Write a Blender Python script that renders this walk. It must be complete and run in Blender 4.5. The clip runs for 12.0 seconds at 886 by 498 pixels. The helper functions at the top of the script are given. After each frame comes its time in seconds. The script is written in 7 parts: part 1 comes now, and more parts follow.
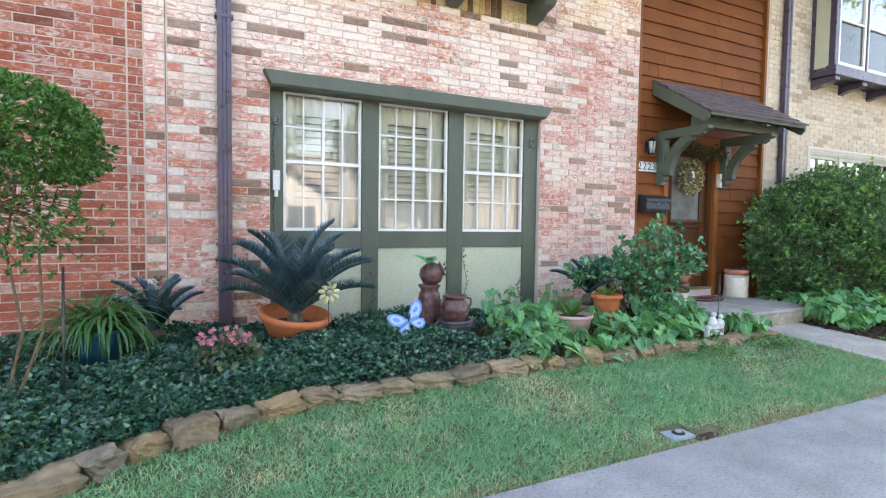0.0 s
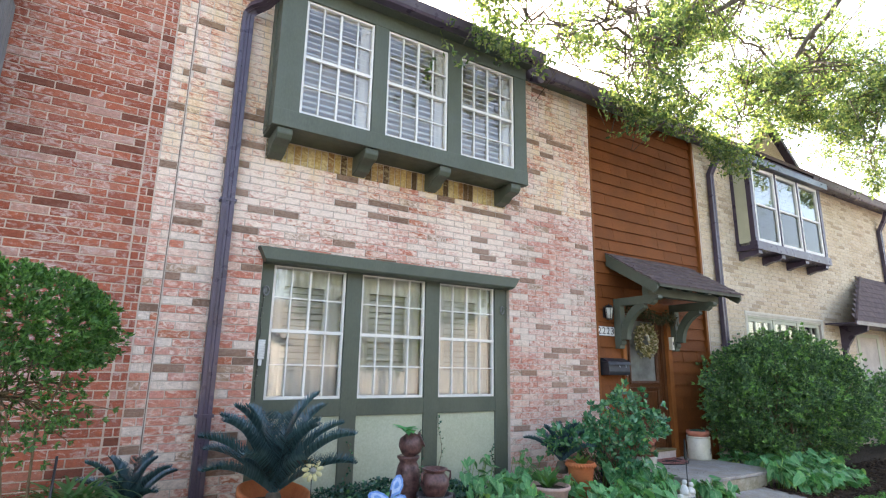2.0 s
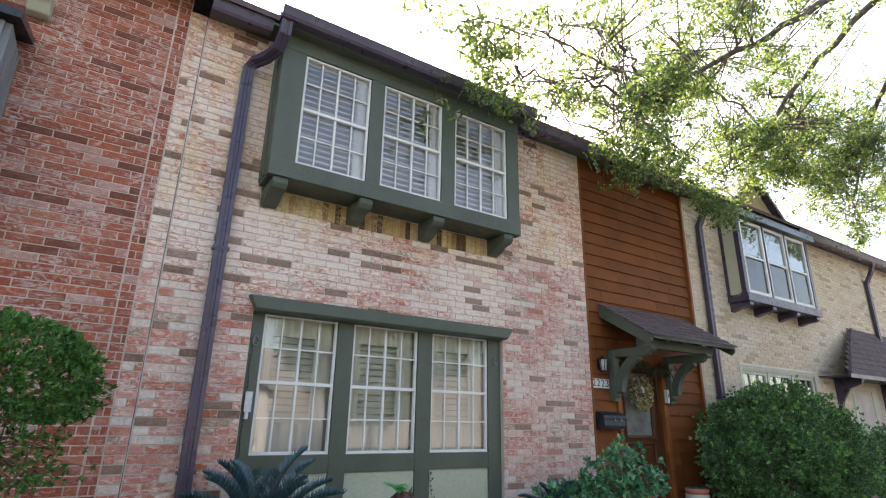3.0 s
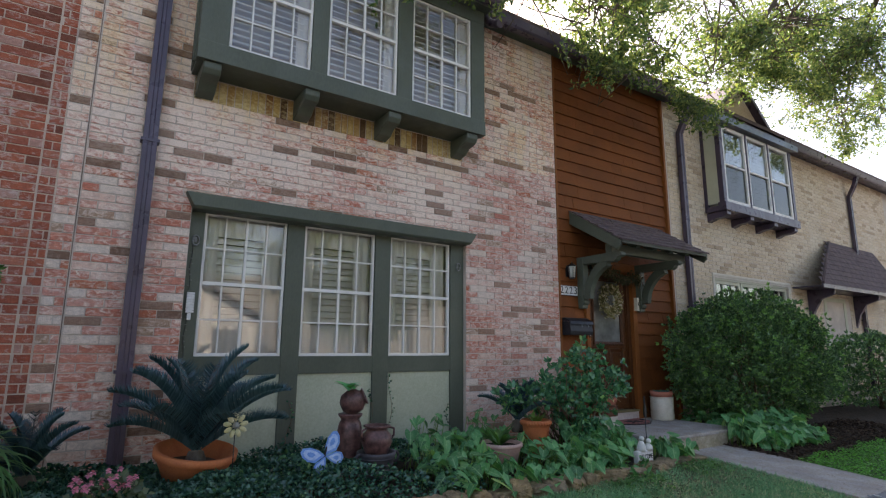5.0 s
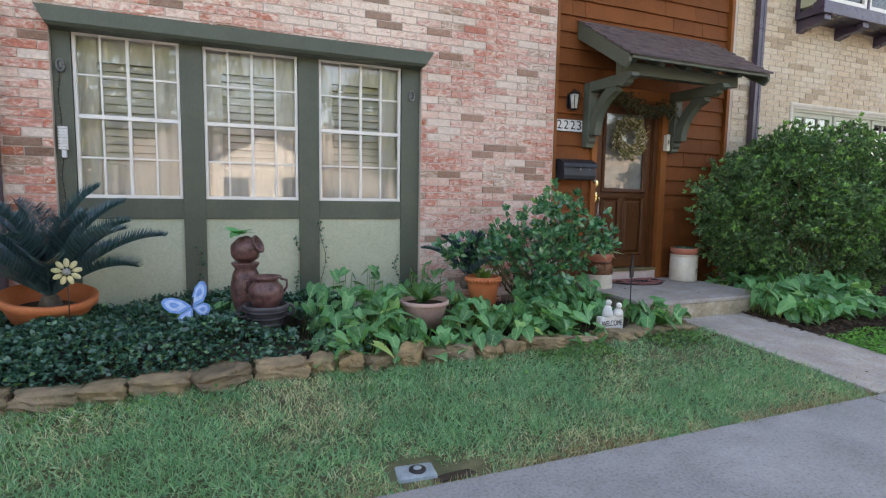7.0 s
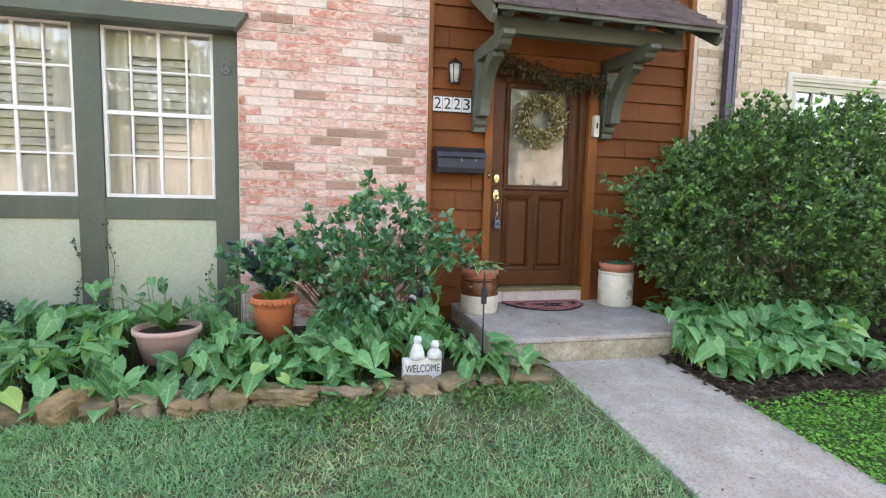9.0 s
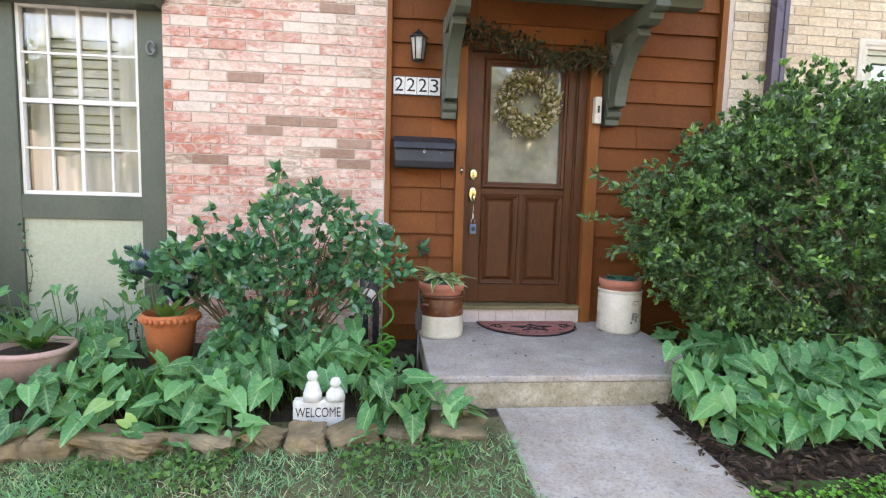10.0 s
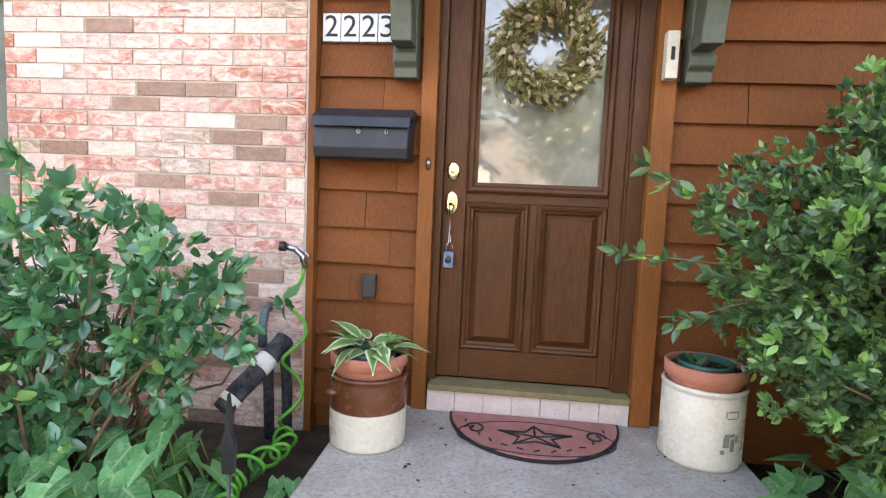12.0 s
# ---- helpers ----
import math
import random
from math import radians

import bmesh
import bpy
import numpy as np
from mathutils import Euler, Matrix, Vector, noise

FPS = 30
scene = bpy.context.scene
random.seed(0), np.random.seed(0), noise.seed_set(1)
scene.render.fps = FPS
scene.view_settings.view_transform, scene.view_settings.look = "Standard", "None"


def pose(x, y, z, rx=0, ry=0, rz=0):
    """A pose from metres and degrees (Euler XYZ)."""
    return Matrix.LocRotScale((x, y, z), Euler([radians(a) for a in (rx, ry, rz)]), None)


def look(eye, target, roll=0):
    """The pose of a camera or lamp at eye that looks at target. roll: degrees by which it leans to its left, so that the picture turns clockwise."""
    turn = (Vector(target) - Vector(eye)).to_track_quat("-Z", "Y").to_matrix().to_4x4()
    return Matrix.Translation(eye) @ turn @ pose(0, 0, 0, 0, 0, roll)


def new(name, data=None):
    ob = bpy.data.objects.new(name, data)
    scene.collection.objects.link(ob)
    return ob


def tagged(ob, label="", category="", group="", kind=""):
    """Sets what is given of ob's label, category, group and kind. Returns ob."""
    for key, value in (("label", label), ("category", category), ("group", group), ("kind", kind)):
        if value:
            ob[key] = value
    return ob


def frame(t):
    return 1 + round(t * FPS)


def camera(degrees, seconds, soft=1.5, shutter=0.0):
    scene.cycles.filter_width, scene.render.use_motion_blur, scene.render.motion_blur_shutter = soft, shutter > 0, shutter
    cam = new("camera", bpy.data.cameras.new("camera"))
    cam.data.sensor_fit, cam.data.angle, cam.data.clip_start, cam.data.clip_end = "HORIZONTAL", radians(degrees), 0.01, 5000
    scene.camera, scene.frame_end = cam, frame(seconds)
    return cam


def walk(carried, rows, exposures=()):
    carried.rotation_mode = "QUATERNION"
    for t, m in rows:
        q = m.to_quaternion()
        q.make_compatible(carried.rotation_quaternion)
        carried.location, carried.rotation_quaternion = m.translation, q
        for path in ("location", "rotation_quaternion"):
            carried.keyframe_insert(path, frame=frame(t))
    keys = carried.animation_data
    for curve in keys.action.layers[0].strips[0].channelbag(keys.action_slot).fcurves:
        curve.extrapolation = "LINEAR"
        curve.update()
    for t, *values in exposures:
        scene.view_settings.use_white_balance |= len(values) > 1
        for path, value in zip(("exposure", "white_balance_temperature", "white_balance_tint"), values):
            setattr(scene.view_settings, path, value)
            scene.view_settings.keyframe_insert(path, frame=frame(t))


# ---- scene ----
cam = camera(79.5, 12.0, soft=1.2)
METRES, EYE, TILT, LEAN, TURN = 9.6, 1.45, 0.0, 0.0, -26.8
ROWS = [
    (0.0, 0.0, 0.0, 0.0, 0.04, -2.8, -0.77),
    (0.5, -0.0124, -0.0162, 0.0068, -1.85, -2.33, -0.85),
    (1.0, -0.0244, -0.0287, 0.0158, -3.36, 1.42, -0.97),
    (1.5, -0.0296, -0.0348, 0.0223, -4.34, 7.05, -1.02),
    (2.0, -0.0317, -0.0366, 0.0271, -4.93, 12.58, -0.97),
    (2.5, -0.0336, -0.0371, 0.0314, -5.41, 17.16, -0.95),
    (4.5, -0.0112, -0.0125, 0.0075, -6.83, 18.11, -0.52),
    (5.0, 0.0142, 0.0029, 0.0006, -6.64, 10.41, -0.38),
    (5.5, 0.0475, 0.027, -0.0068, -6.02, 1.3, -0.51),
    (6.0, 0.0939, 0.0526, -0.0066, -4.64, -3.8, -0.7),
    (6.5, 0.1491, 0.0784, -0.0028, 1.12, -4.94, -0.82),
    (7.0, 0.2071, 0.1103, -0.0042, 4.52, -5.62, -0.93),
    (7.5, 0.27, 0.1464, -0.0035, 5.35, -5.71, -1.07),
    (9.5, 0.4744, 0.3372, -0.0017, 16.66, -5.86, -1.44),
    (10.0, 0.5048, 0.3963, -0.0017, 20.51, -5.85, -1.59),
    (10.5, 0.5267, 0.457, -0.0045, 25.05, -5.74, -1.76),
    (11.0, 0.5375, 0.5114, -0.0022, 27.75, -5.66, -1.94),
    (11.5, 0.5355, 0.5612, 0.0011, 31.33, -5.62, -2.17),
    (12.0, 0.5187, 0.6098, 0.0025, 33.22, -5.62, -2.34),
]
EXPOSURES = [(0.0, 3.2, 7800, 15), (2.5, 2.5, 7700, 15), (4.5, 1.5, 7600, 17), (5.5, 1.85, 7800, 17), (6.5, 2.35, 8200, 18), (7.5, 2.81, 8400, 18), (9.5, 3.38, 8900, 20), (11.0, 3.58, 8900, 21), (12.0, 3.74, 8900, 22)]
walk(cam, [(t, pose(0, 0, EYE, TILT, LEAN, TURN) @ pose(METRES * x, METRES * y, METRES * z, 90 + pitch, roll, yaw)) for t, x, y, z, yaw, pitch, roll in ROWS], EXPOSURES)

# ---- world, sun, exposure ----
SUN_EL = radians(41)   # behind the house, a little to its right-hand side
world = bpy.data.worlds.new("world")
scene.world = world
world.use_nodes = True
wn, wl = world.node_tree.nodes, world.node_tree.links
wn.clear()
sky = wn.new("ShaderNodeTexSky")
sky.sky_type, sky.sun_disc = "NISHITA", False
sky.sun_elevation, sky.sun_rotation = SUN_EL, radians(22)
sky.air_density, sky.dust_density, sky.ozone_density = 1.0, 2.5, 1.0
bg = wn.new("ShaderNodeBackground")
bg.inputs["Strength"].default_value = 0.14
wo = wn.new("ShaderNodeOutputWorld")
wl.new(sky.outputs[0], bg.inputs[0])
wl.new(bg.outputs[0], wo.inputs[0])
sun = new("sun", bpy.data.lights.new("sun", "SUN"))
sun.data.energy, sun.data.angle, sun.data.color = 4.0, radians(0.5), (1.0, 0.94, 0.85)
sun_from = Vector((math.cos(SUN_EL) * math.sin(radians(22)), math.cos(SUN_EL) * math.cos(radians(22)), math.sin(SUN_EL)))
sun.matrix_world = look(sun_from * 50, (0, 0, 0))


# ---- mesh helpers ----
def link_bm(name, bm, mat):
    me = bpy.data.meshes.new(name)
    bm.normal_update()
    bm.to_mesh(me)
    bm.free()
    me.materials.append(mat)
    return new(name, me)


def part(name, bm, mat, parent=None, label=""):
    ob = link_bm(name, bm, mat)
    ob.parent = parent
    if label:
        ob["label"] = label
    return ob


def empty(name, loc=(0, 0, 0), label="", category="", group="", kind=""):
    ob = new(name)
    ob.location = loc
    ob.empty_display_size = 0.05
    bpy.context.view_layer.update()
    return tagged(ob, label, category, group, kind)


def under(parent, *obs):
    """Makes obs children of parent, staying where they are in the world (parents are only moved, never turned)."""
    for ob in obs:
        ob.parent = parent
        ob.matrix_parent_inverse = Matrix.Translation(-parent.location)


def wpart(name, bm, mat, parent, label=""):
    """A part whose mesh is given in world coordinates."""
    ob = link_bm(name, bm, mat)
    base = parent
    shift = Vector((0, 0, 0))
    while base is not None:
        shift += base.location
        base = base.parent
    ob.parent = parent
    ob.data.transform(Matrix.Translation(-shift))
    if label:
        ob["label"] = label
    return ob


def box(x0, x1, y0, y1, z0, z1, bevel=0.0, bm=None):
    bm = bm or bmesh.new()
    v = [bm.verts.new(p) for p in ((x0, y0, z0), (x1, y0, z0), (x1, y1, z0), (x0, y1, z0), (x0, y0, z1), (x1, y0, z1), (x1, y1, z1), (x0, y1, z1))]
    f = [bm.faces.new([v[i] for i in q]) for q in ((3, 2, 1, 0), (4, 5, 6, 7), (0, 1, 5, 4), (1, 2, 6, 5), (2, 3, 7, 6), (3, 0, 4, 7))]
    if bevel:
        edges = {e for q in f for e in q.edges}
        bmesh.ops.bevel(bm, geom=list(edges), offset=bevel, segments=2, affect="EDGES", profile=0.6)
    return bm


def prism(outline, axis, a, b, bm=None, bevel=0.0):
    """An outline of (u, v) pairs drawn out along an axis from a to b. axis x: (u, v) = (y, z); y: (x, z); z: (x, y)."""
    bm = bm or bmesh.new()
    place = {"x": lambda u, v, w: (w, u, v), "y": lambda u, v, w: (u, w, v), "z": lambda u, v, w: (u, v, w)}[axis]
    lo = [bm.verts.new(place(u, v, a)) for u, v in outline]
    hi = [bm.verts.new(place(u, v, b)) for u, v in outline]
    n = len(outline)
    faces = [bm.faces.new(lo), bm.faces.new(hi[::-1])]
    faces += [bm.faces.new([lo[i], hi[i], hi[(i + 1) % n], lo[(i + 1) % n]]) for i in range(n)]
    bmesh.ops.recalc_face_normals(bm, faces=faces)
    if bevel:
        bmesh.ops.bevel(bm, geom=list({e for q in faces for e in q.edges}), offset=bevel, segments=1, affect="EDGES")
    return bm


def lathe(profile, segs=32, centre=(0, 0, 0), bm=None, squash=(1, 1)):
    bm = bm or bmesh.new()
    rings = []
    for r, z in profile:
        if r < 1e-5:
            rings.append([bm.verts.new((centre[0], centre[1], centre[2] + z))])
        else:
            rings.append([bm.verts.new((centre[0] + squash[0] * r * math.cos(6.28318 * i / segs), centre[1] + squash[1] * r * math.sin(6.28318 * i / segs), centre[2] + z)) for i in range(segs)])
    for a, b in zip(rings, rings[1:]):
        for i in range(segs):
            j = (i + 1) % segs
            if len(a) == 1 and len(b) == 1:
                continue
            if len(a) == 1:
                f = bm.faces.new((a[0], b[j], b[i]))
            elif len(b) == 1:
                f = bm.faces.new((a[i], a[j], b[0]))
            else:
                f = bm.faces.new((a[i], a[j], b[j], b[i]))
            f.smooth = True
    return bm


def tube(points, radius, segs=8, bm=None, taper=1.0):
    """A round tube along points; the radius goes to radius * taper at the end."""
    bm = bm or bmesh.new()
    pts = [Vector(p) for p in points]
    rings = []
    side = None
    for i, p in enumerate(pts):
        d = (pts[min(i + 1, len(pts) - 1)] - pts[max(i - 1, 0)]).normalized()
        if side is None:
            side = d.orthogonal().normalized()
        side = (side - d * side.dot(d)).normalized()
        up = d.cross(side)
        r = radius * (1 + (taper - 1) * i / max(1, len(pts) - 1))
        rings.append([bm.verts.new(p + r * (math.cos(6.28318 * k / segs) * side + math.sin(6.28318 * k / segs) * up)) for k in range(segs)])
    for a, b in zip(rings, rings[1:]):
        for k in range(segs):
            bm.faces.new((a[k], a[(k + 1) % segs], b[(k + 1) % segs], b[k])).smooth = True
    bm.faces.new(rings[0][::-1])
    bm.faces.new(rings[-1])
    return bm


def mesh_object(name, verts, faces, mat, smooth=False):
    me = bpy.data.meshes.new(name)
    me.from_pydata(np.asarray(verts, float).reshape(-1, 3).tolist(), [], faces if isinstance(faces, list) else faces.tolist())
    me.materials.append(mat)
    if smooth:
        me.shade_smooth()
    return new(name, me)


def frames_of(dirs, rng, roll=6.28):
    """For rows of directions: matrices whose columns are side, direction, normal."""
    d = dirs / np.linalg.norm(dirs, axis=1)[:, None]
    ref = np.where(np.abs(d[:, 2:3]) > 0.95, [[1.0, 0, 0]], [[0, 0, 1.0]])
    side = np.cross(d, ref)
    side /= np.linalg.norm(side, axis=1)[:, None]
    up = np.cross(side, d)
    a = rng.uniform(-roll / 2, roll / 2, len(d))[:, None]
    s2 = np.cos(a) * side + np.sin(a) * up
    return np.stack([s2, d, np.cross(s2, d)], -1)


LEAF = (np.array([(0, 0, 0), (-0.5, 0.42, 0.10), (0, 0.45, 0), (0.5, 0.42, 0.10), (0, 1, -0.06)]), [(0, 2, 1), (0, 3, 2), (1, 2, 4), (2, 3, 4)])
LEAF_MID = (np.array([(0, 0, 0), (-0.36, 0.2, 0.05), (-0.5, 0.5, 0.08), (-0.28, 0.8, 0.02), (0, 1, -0.08), (0.28, 0.8, 0.02), (0.5, 0.5, 0.08), (0.36, 0.2, 0.05), (0, 0.5, 0.0)]), [(0, 8, 2, 1), (8, 4, 3, 2), (0, 7, 6, 8), (8, 6, 5, 4)])
BLADE = (np.array([(-0.5, 0, 0), (0.5, 0, 0), (-0.3, 0.55, 0.10), (0.3, 0.55, 0.10), (0, 1, 0.32)]), [(0, 1, 3, 2), (2, 3, 4)])


def scatter(points, dirs, length, width, template, rng, roll=6.28):
    """Verts and faces of copies of a leaf template at points, growing along dirs."""
    tv, tf = template
    n = len(points)
    m = frames_of(dirs, rng, roll)
    local = np.broadcast_to(tv, (n, *tv.shape)) * np.stack([width, length, length], -1)[:, None, :]
    v = np.einsum("nij,nkj->nki", m, local) + points[:, None, :]
    faces = [tuple(i + k * len(tv) for i in f) for k in range(n) for f in tf]
    return v.reshape(-1, 3), faces


# ---- materials ----
def material(name, rough=0.7, metal=0.0, spec=0.4):
    m = bpy.data.materials.new(name)
    m.use_nodes = True
    t = m.node_tree
    b = t.nodes["Principled BSDF"]
    b.inputs["Roughness"].default_value, b.inputs["Metallic"].default_value = rough, metal
    b.inputs["Specular IOR Level"].default_value = spec
    return m, t, b


def node(t, kind, **inputs):
    n = t.nodes.new(kind)
    for k, v in inputs.items():
        n.inputs[k.replace("_", " ")].default_value = v
    return n


def noise_tex(t, scale, detail=4.0, stretch=None, rough=0.55):
    g = t.nodes.new("ShaderNodeNewGeometry")
    out = g.outputs["Position"]
    if stretch:
        mp = t.nodes.new("ShaderNodeMapping")
        mp.inputs["Scale"].default_value = stretch
        t.links.new(out, mp.inputs["Vector"])
        out = mp.outputs[0]
    n = node(t, "ShaderNodeTexNoise", Scale=scale, Detail=detail, Roughness=rough)
    t.links.new(out, n.inputs["Vector"])
    return n.outputs["Fac"]


def ramp(t, fac, stops, constant=False):
    r = t.nodes.new("ShaderNodeValToRGB")
    if constant:
        r.color_ramp.interpolation = "CONSTANT"
    e = r.color_ramp.elements
    while len(e) < len(stops):
        e.new(0.5)
    for el, (p, c) in zip(e, stops):
        el.position = p
        el.color = (*c, 1) if len(c) == 3 else c
    t.links.new(fac, r.inputs[0])
    return r.outputs[0]


def grey(v):
    return (v, v, v)


def mix(t, fac, a, b, mode="MIX"):
    m = t.nodes.new("ShaderNodeMix")
    m.data_type, m.blend_type = "RGBA", mode
    for sock, v in ((m.inputs[0], fac), (m.inputs[6], a), (m.inputs[7], b)):
        if isinstance(v, (int, float)):
            sock.default_value = v
        elif isinstance(v, tuple):
            sock.default_value = (*v, 1)
        else:
            t.links.new(v, sock)
    return m.outputs[2]


def bump(t, b, height, strength=0.4, distance=0.01):
    n = node(t, "ShaderNodeBump", Strength=strength, Distance=distance)
    t.links.new(height, n.inputs["Height"])
    t.links.new(n.outputs[0], b.inputs["Normal"])


def random_of(t, pieces):
    """Random per object for pieces of their own, per island for joined meshes."""
    if pieces:
        return t.nodes.new("ShaderNodeObjectInfo").outputs["Random"]
    return t.nodes.new("ShaderNodeNewGeometry").outputs["Random Per Island"]


def plain(name, dark, light, scale=6.0, rough=0.7, fine=80.0, bump_strength=0.15, metal=0.0, spec=0.4, stretch=None, bump_dist=0.004):
    """A surface with broad mottling between two colours, fine grain and fine relief."""
    m, t, b = material(name, rough, metal, spec)
    broad = ramp(t, noise_tex(t, scale, 5, stretch), [(0.32, dark), (0.68, light)])
    grain = noise_tex(t, fine, 3, stretch)
    c = mix(t, 0.25, broad, ramp(t, grain, [(0.3, grey(0.35)), (0.7, grey(1.0))]), "MULTIPLY")
    t.links.new(c, b.inputs["Base Color"])
    bump(t, b, grain, bump_strength, bump_dist)
    rr = ramp(t, noise_tex(t, scale * 2.3), [(0.3, grey(max(0.05, rough - 0.12))), (0.7, grey(min(1, rough + 0.12)))])
    t.links.new(rr, b.inputs["Roughness"])
    return m


def brick_mat(name, pieces, stops, wash, wash_lo, wash_hi, band=None, stain=False):
    """Fired brick: a colour for each brick, a pale lime wash in torn patches, sand-rough faces."""
    m, t, b = material(name, 0.9, 0, 0.2)
    base = ramp(t, random_of(t, pieces), stops, True)
    base = mix(t, 0.4, base, ramp(t, noise_tex(t, 28, 5, (1, 1, 1.6)), [(0.3, (0.35, 0.26, 0.22)), (0.7, (1.2, 1.08, 1.0))]), "MULTIPLY")
    # each brick was washed by itself: its streaks stop at its edges
    g0 = t.nodes.new("ShaderNodeNewGeometry")
    shift = t.nodes.new("ShaderNodeVectorMath")
    shift.operation = "MULTIPLY_ADD"
    t.links.new(random_of(t, pieces), shift.inputs[0])
    shift.inputs[1].default_value = (37.0, 53.0, 71.0)
    t.links.new(g0.outputs["Position"], shift.inputs[2])
    tilt = t.nodes.new("ShaderNodeMapping")
    tilt.inputs["Rotation"].default_value = (0, 0.6, 0)
    tilt.inputs["Scale"].default_value = (1.0, 1.0, 2.0)
    t.links.new(shift.outputs[0], tilt.inputs["Vector"])
    tn = node(t, "ShaderNodeTexNoise", Scale=10.5, Detail=7.0, Roughness=0.66, Distortion=1.3)
    t.links.new(tilt.outputs[0], tn.inputs["Vector"])
    torn = tn.outputs["Fac"]
    region = noise_tex(t, 0.9, 3)
    add = t.nodes.new("ShaderNodeMath")
    add.operation = "MULTIPLY_ADD"
    t.links.new(region, add.inputs[0])
    add.inputs[1].default_value = 0.45
    t.links.new(torn, add.inputs[2])
    fac = add.outputs[0]
    # more wash with height: paler bricks, and the upper wall's extra light put into colour
    if band:
        g = t.nodes.new("ShaderNodeNewGeometry")
        s = t.nodes.new("ShaderNodeSeparateXYZ")
        t.links.new(g.outputs["Position"], s.inputs[0])
        mr = t.nodes.new("ShaderNodeMapRange")
        mr.interpolation_type = "SMOOTHSTEP"
        for k, v in zip(("From Min", "From Max", "To Min", "To Max"), band):
            mr.inputs[k].default_value = v
        t.links.new(s.outputs[2], mr.inputs[0])
        ad = t.nodes.new("ShaderNodeMath")
        t.links.new(fac, ad.inputs[0])
        t.links.new(mr.outputs[0], ad.inputs[1])
        fac = ad.outputs[0]
    amount = ramp(t, fac, [(wash_lo, grey(0.0)), (wash_hi, grey(1.0))])
    # the dark-burnt bricks took little wash
    keep = ramp(t, random_of(t, pieces), [(0.0, grey(0.15)), (0.09, grey(0.15)), (0.12, grey(1.0))])
    amount = mix(t, 1.0, amount, keep, "MULTIPLY")
    c = mix(t, amount, base, wash)
    if stain:
        # rusty run-off under the bay window
        gs = t.nodes.new("ShaderNodeNewGeometry")
        ss = t.nodes.new("ShaderNodeSeparateXYZ")
        t.links.new(gs.outputs["Position"], ss.inputs[0])
        sr = t.nodes.new("ShaderNodeMapRange")
        sr.interpolation_type = "SMOOTHSTEP"
        for k, v in zip(("From Min", "From Max", "To Min", "To Max"), (3.45, 4.15, 0.0, 0.85)):
            sr.inputs[k].default_value = v
        t.links.new(ss.outputs[2], sr.inputs[0])
        streak = ramp(t, noise_tex(t, 3.2, 5, (2.2, 1, 0.5)), [(0.36, grey(0.0)), (0.66, grey(1.0))])
        c = mix(t, mix(t, 1.0, streak, sr.outputs[0], "MULTIPLY"), c, mix(t, 1.0, c, (0.98, 0.90, 0.66), "MULTIPLY"))
    c = mix(t, 0.5, c, ramp(t, noise_tex(t, 150, 2), [(0.3, grey(0.55)), (0.6, grey(1.0))]), "MULTIPLY")
    c = mix(t, ramp(t, noise_tex(t, 55, 4), [(0.66, grey(0)), (0.70, grey(0.7))]), c, (0.14, 0.10, 0.08))
    t.links.new(c, b.inputs["Base Color"])
    bump(t, b, noise_tex(t, 70, 6), 0.7, 0.009)
    return m


PINK = [(0.0, (0.34, 0.205, 0.15)), (0.045, (0.40, 0.25, 0.19)), (0.085, (0.56, 0.22, 0.165)), (0.25, (0.66, 0.335, 0.265)), (0.40, (0.61, 0.25, 0.185)), (0.53, (0.75, 0.52, 0.435)), (0.66, (0.63, 0.29, 0.235)), (0.77, (0.52, 0.175, 0.10)), (0.805, (0.74, 0.64, 0.56)), (0.94, (0.42, 0.28, 0.20))]
RED = [(0.0, (0.22, 0.075, 0.05)), (0.10, (0.36, 0.10, 0.06)), (0.35, (0.45, 0.135, 0.08)), (0.6, (0.38, 0.12, 0.08)), (0.8, (0.48, 0.18, 0.12)), (0.93, (0.52, 0.30, 0.25))]
CREAM = [(0.0, (0.52, 0.41, 0.29)), (0.08, (0.64, 0.52, 0.37)), (0.4, (0.72, 0.60, 0.44)), (0.7, (0.68, 0.56, 0.42)), (0.9, (0.75, 0.65, 0.51))]
PINK_FAR = [(0.0, (0.23, 0.135, 0.095)), (0.045, (0.30, 0.185, 0.135)), (0.09, (0.58, 0.215, 0.15))] + PINK[3:]
WASH = (0.79, 0.655, 0.57)
pink_brick = brick_mat("pink_brick", True, PINK, WASH, 0.61, 0.88)
pink_brick_joined = brick_mat("pink_brick_joined", False, PINK_FAR, (0.85, 0.70, 0.595), 0.67, 0.88, (2.7, 3.4, 0.0, 0.10), True)
# torn white wash, strengthened so its colour also carries the lens haze there
red_brick_joined = brick_mat("red_brick_joined", False, RED, (0.66, 0.52, 0.47), 0.72, 0.93)
cream_brick_joined = brick_mat("cream_brick_joined", False, CREAM, (0.74, 0.66, 0.52), 0.66, 0.95)
soldier_brick = brick_mat("soldier_brick", True, [(0.0, (0.14, 0.085, 0.045)), (0.16, (0.36, 0.20, 0.09)), (0.34, (0.56, 0.42, 0.20)), (0.6, (0.64, 0.52, 0.29)), (0.85, (0.50, 0.33, 0.15))], (0.74, 0.64, 0.40), 0.70, 0.95, None, True)
mortar = plain("mortar", (0.50, 0.42, 0.36), (0.66, 0.57, 0.49), 3, 0.95, 120, 0.4)
mortar_red = plain("mortar_red", (0.54, 0.44, 0.36), (0.70, 0.58, 0.48), 3, 0.95, 120, 0.4)
olive_paint = plain("olive_paint", (0.080, 0.094, 0.068), (0.100, 0.115, 0.085), 2.5, 0.5, 60, 0.12, stretch=(1, 1, 0.4))
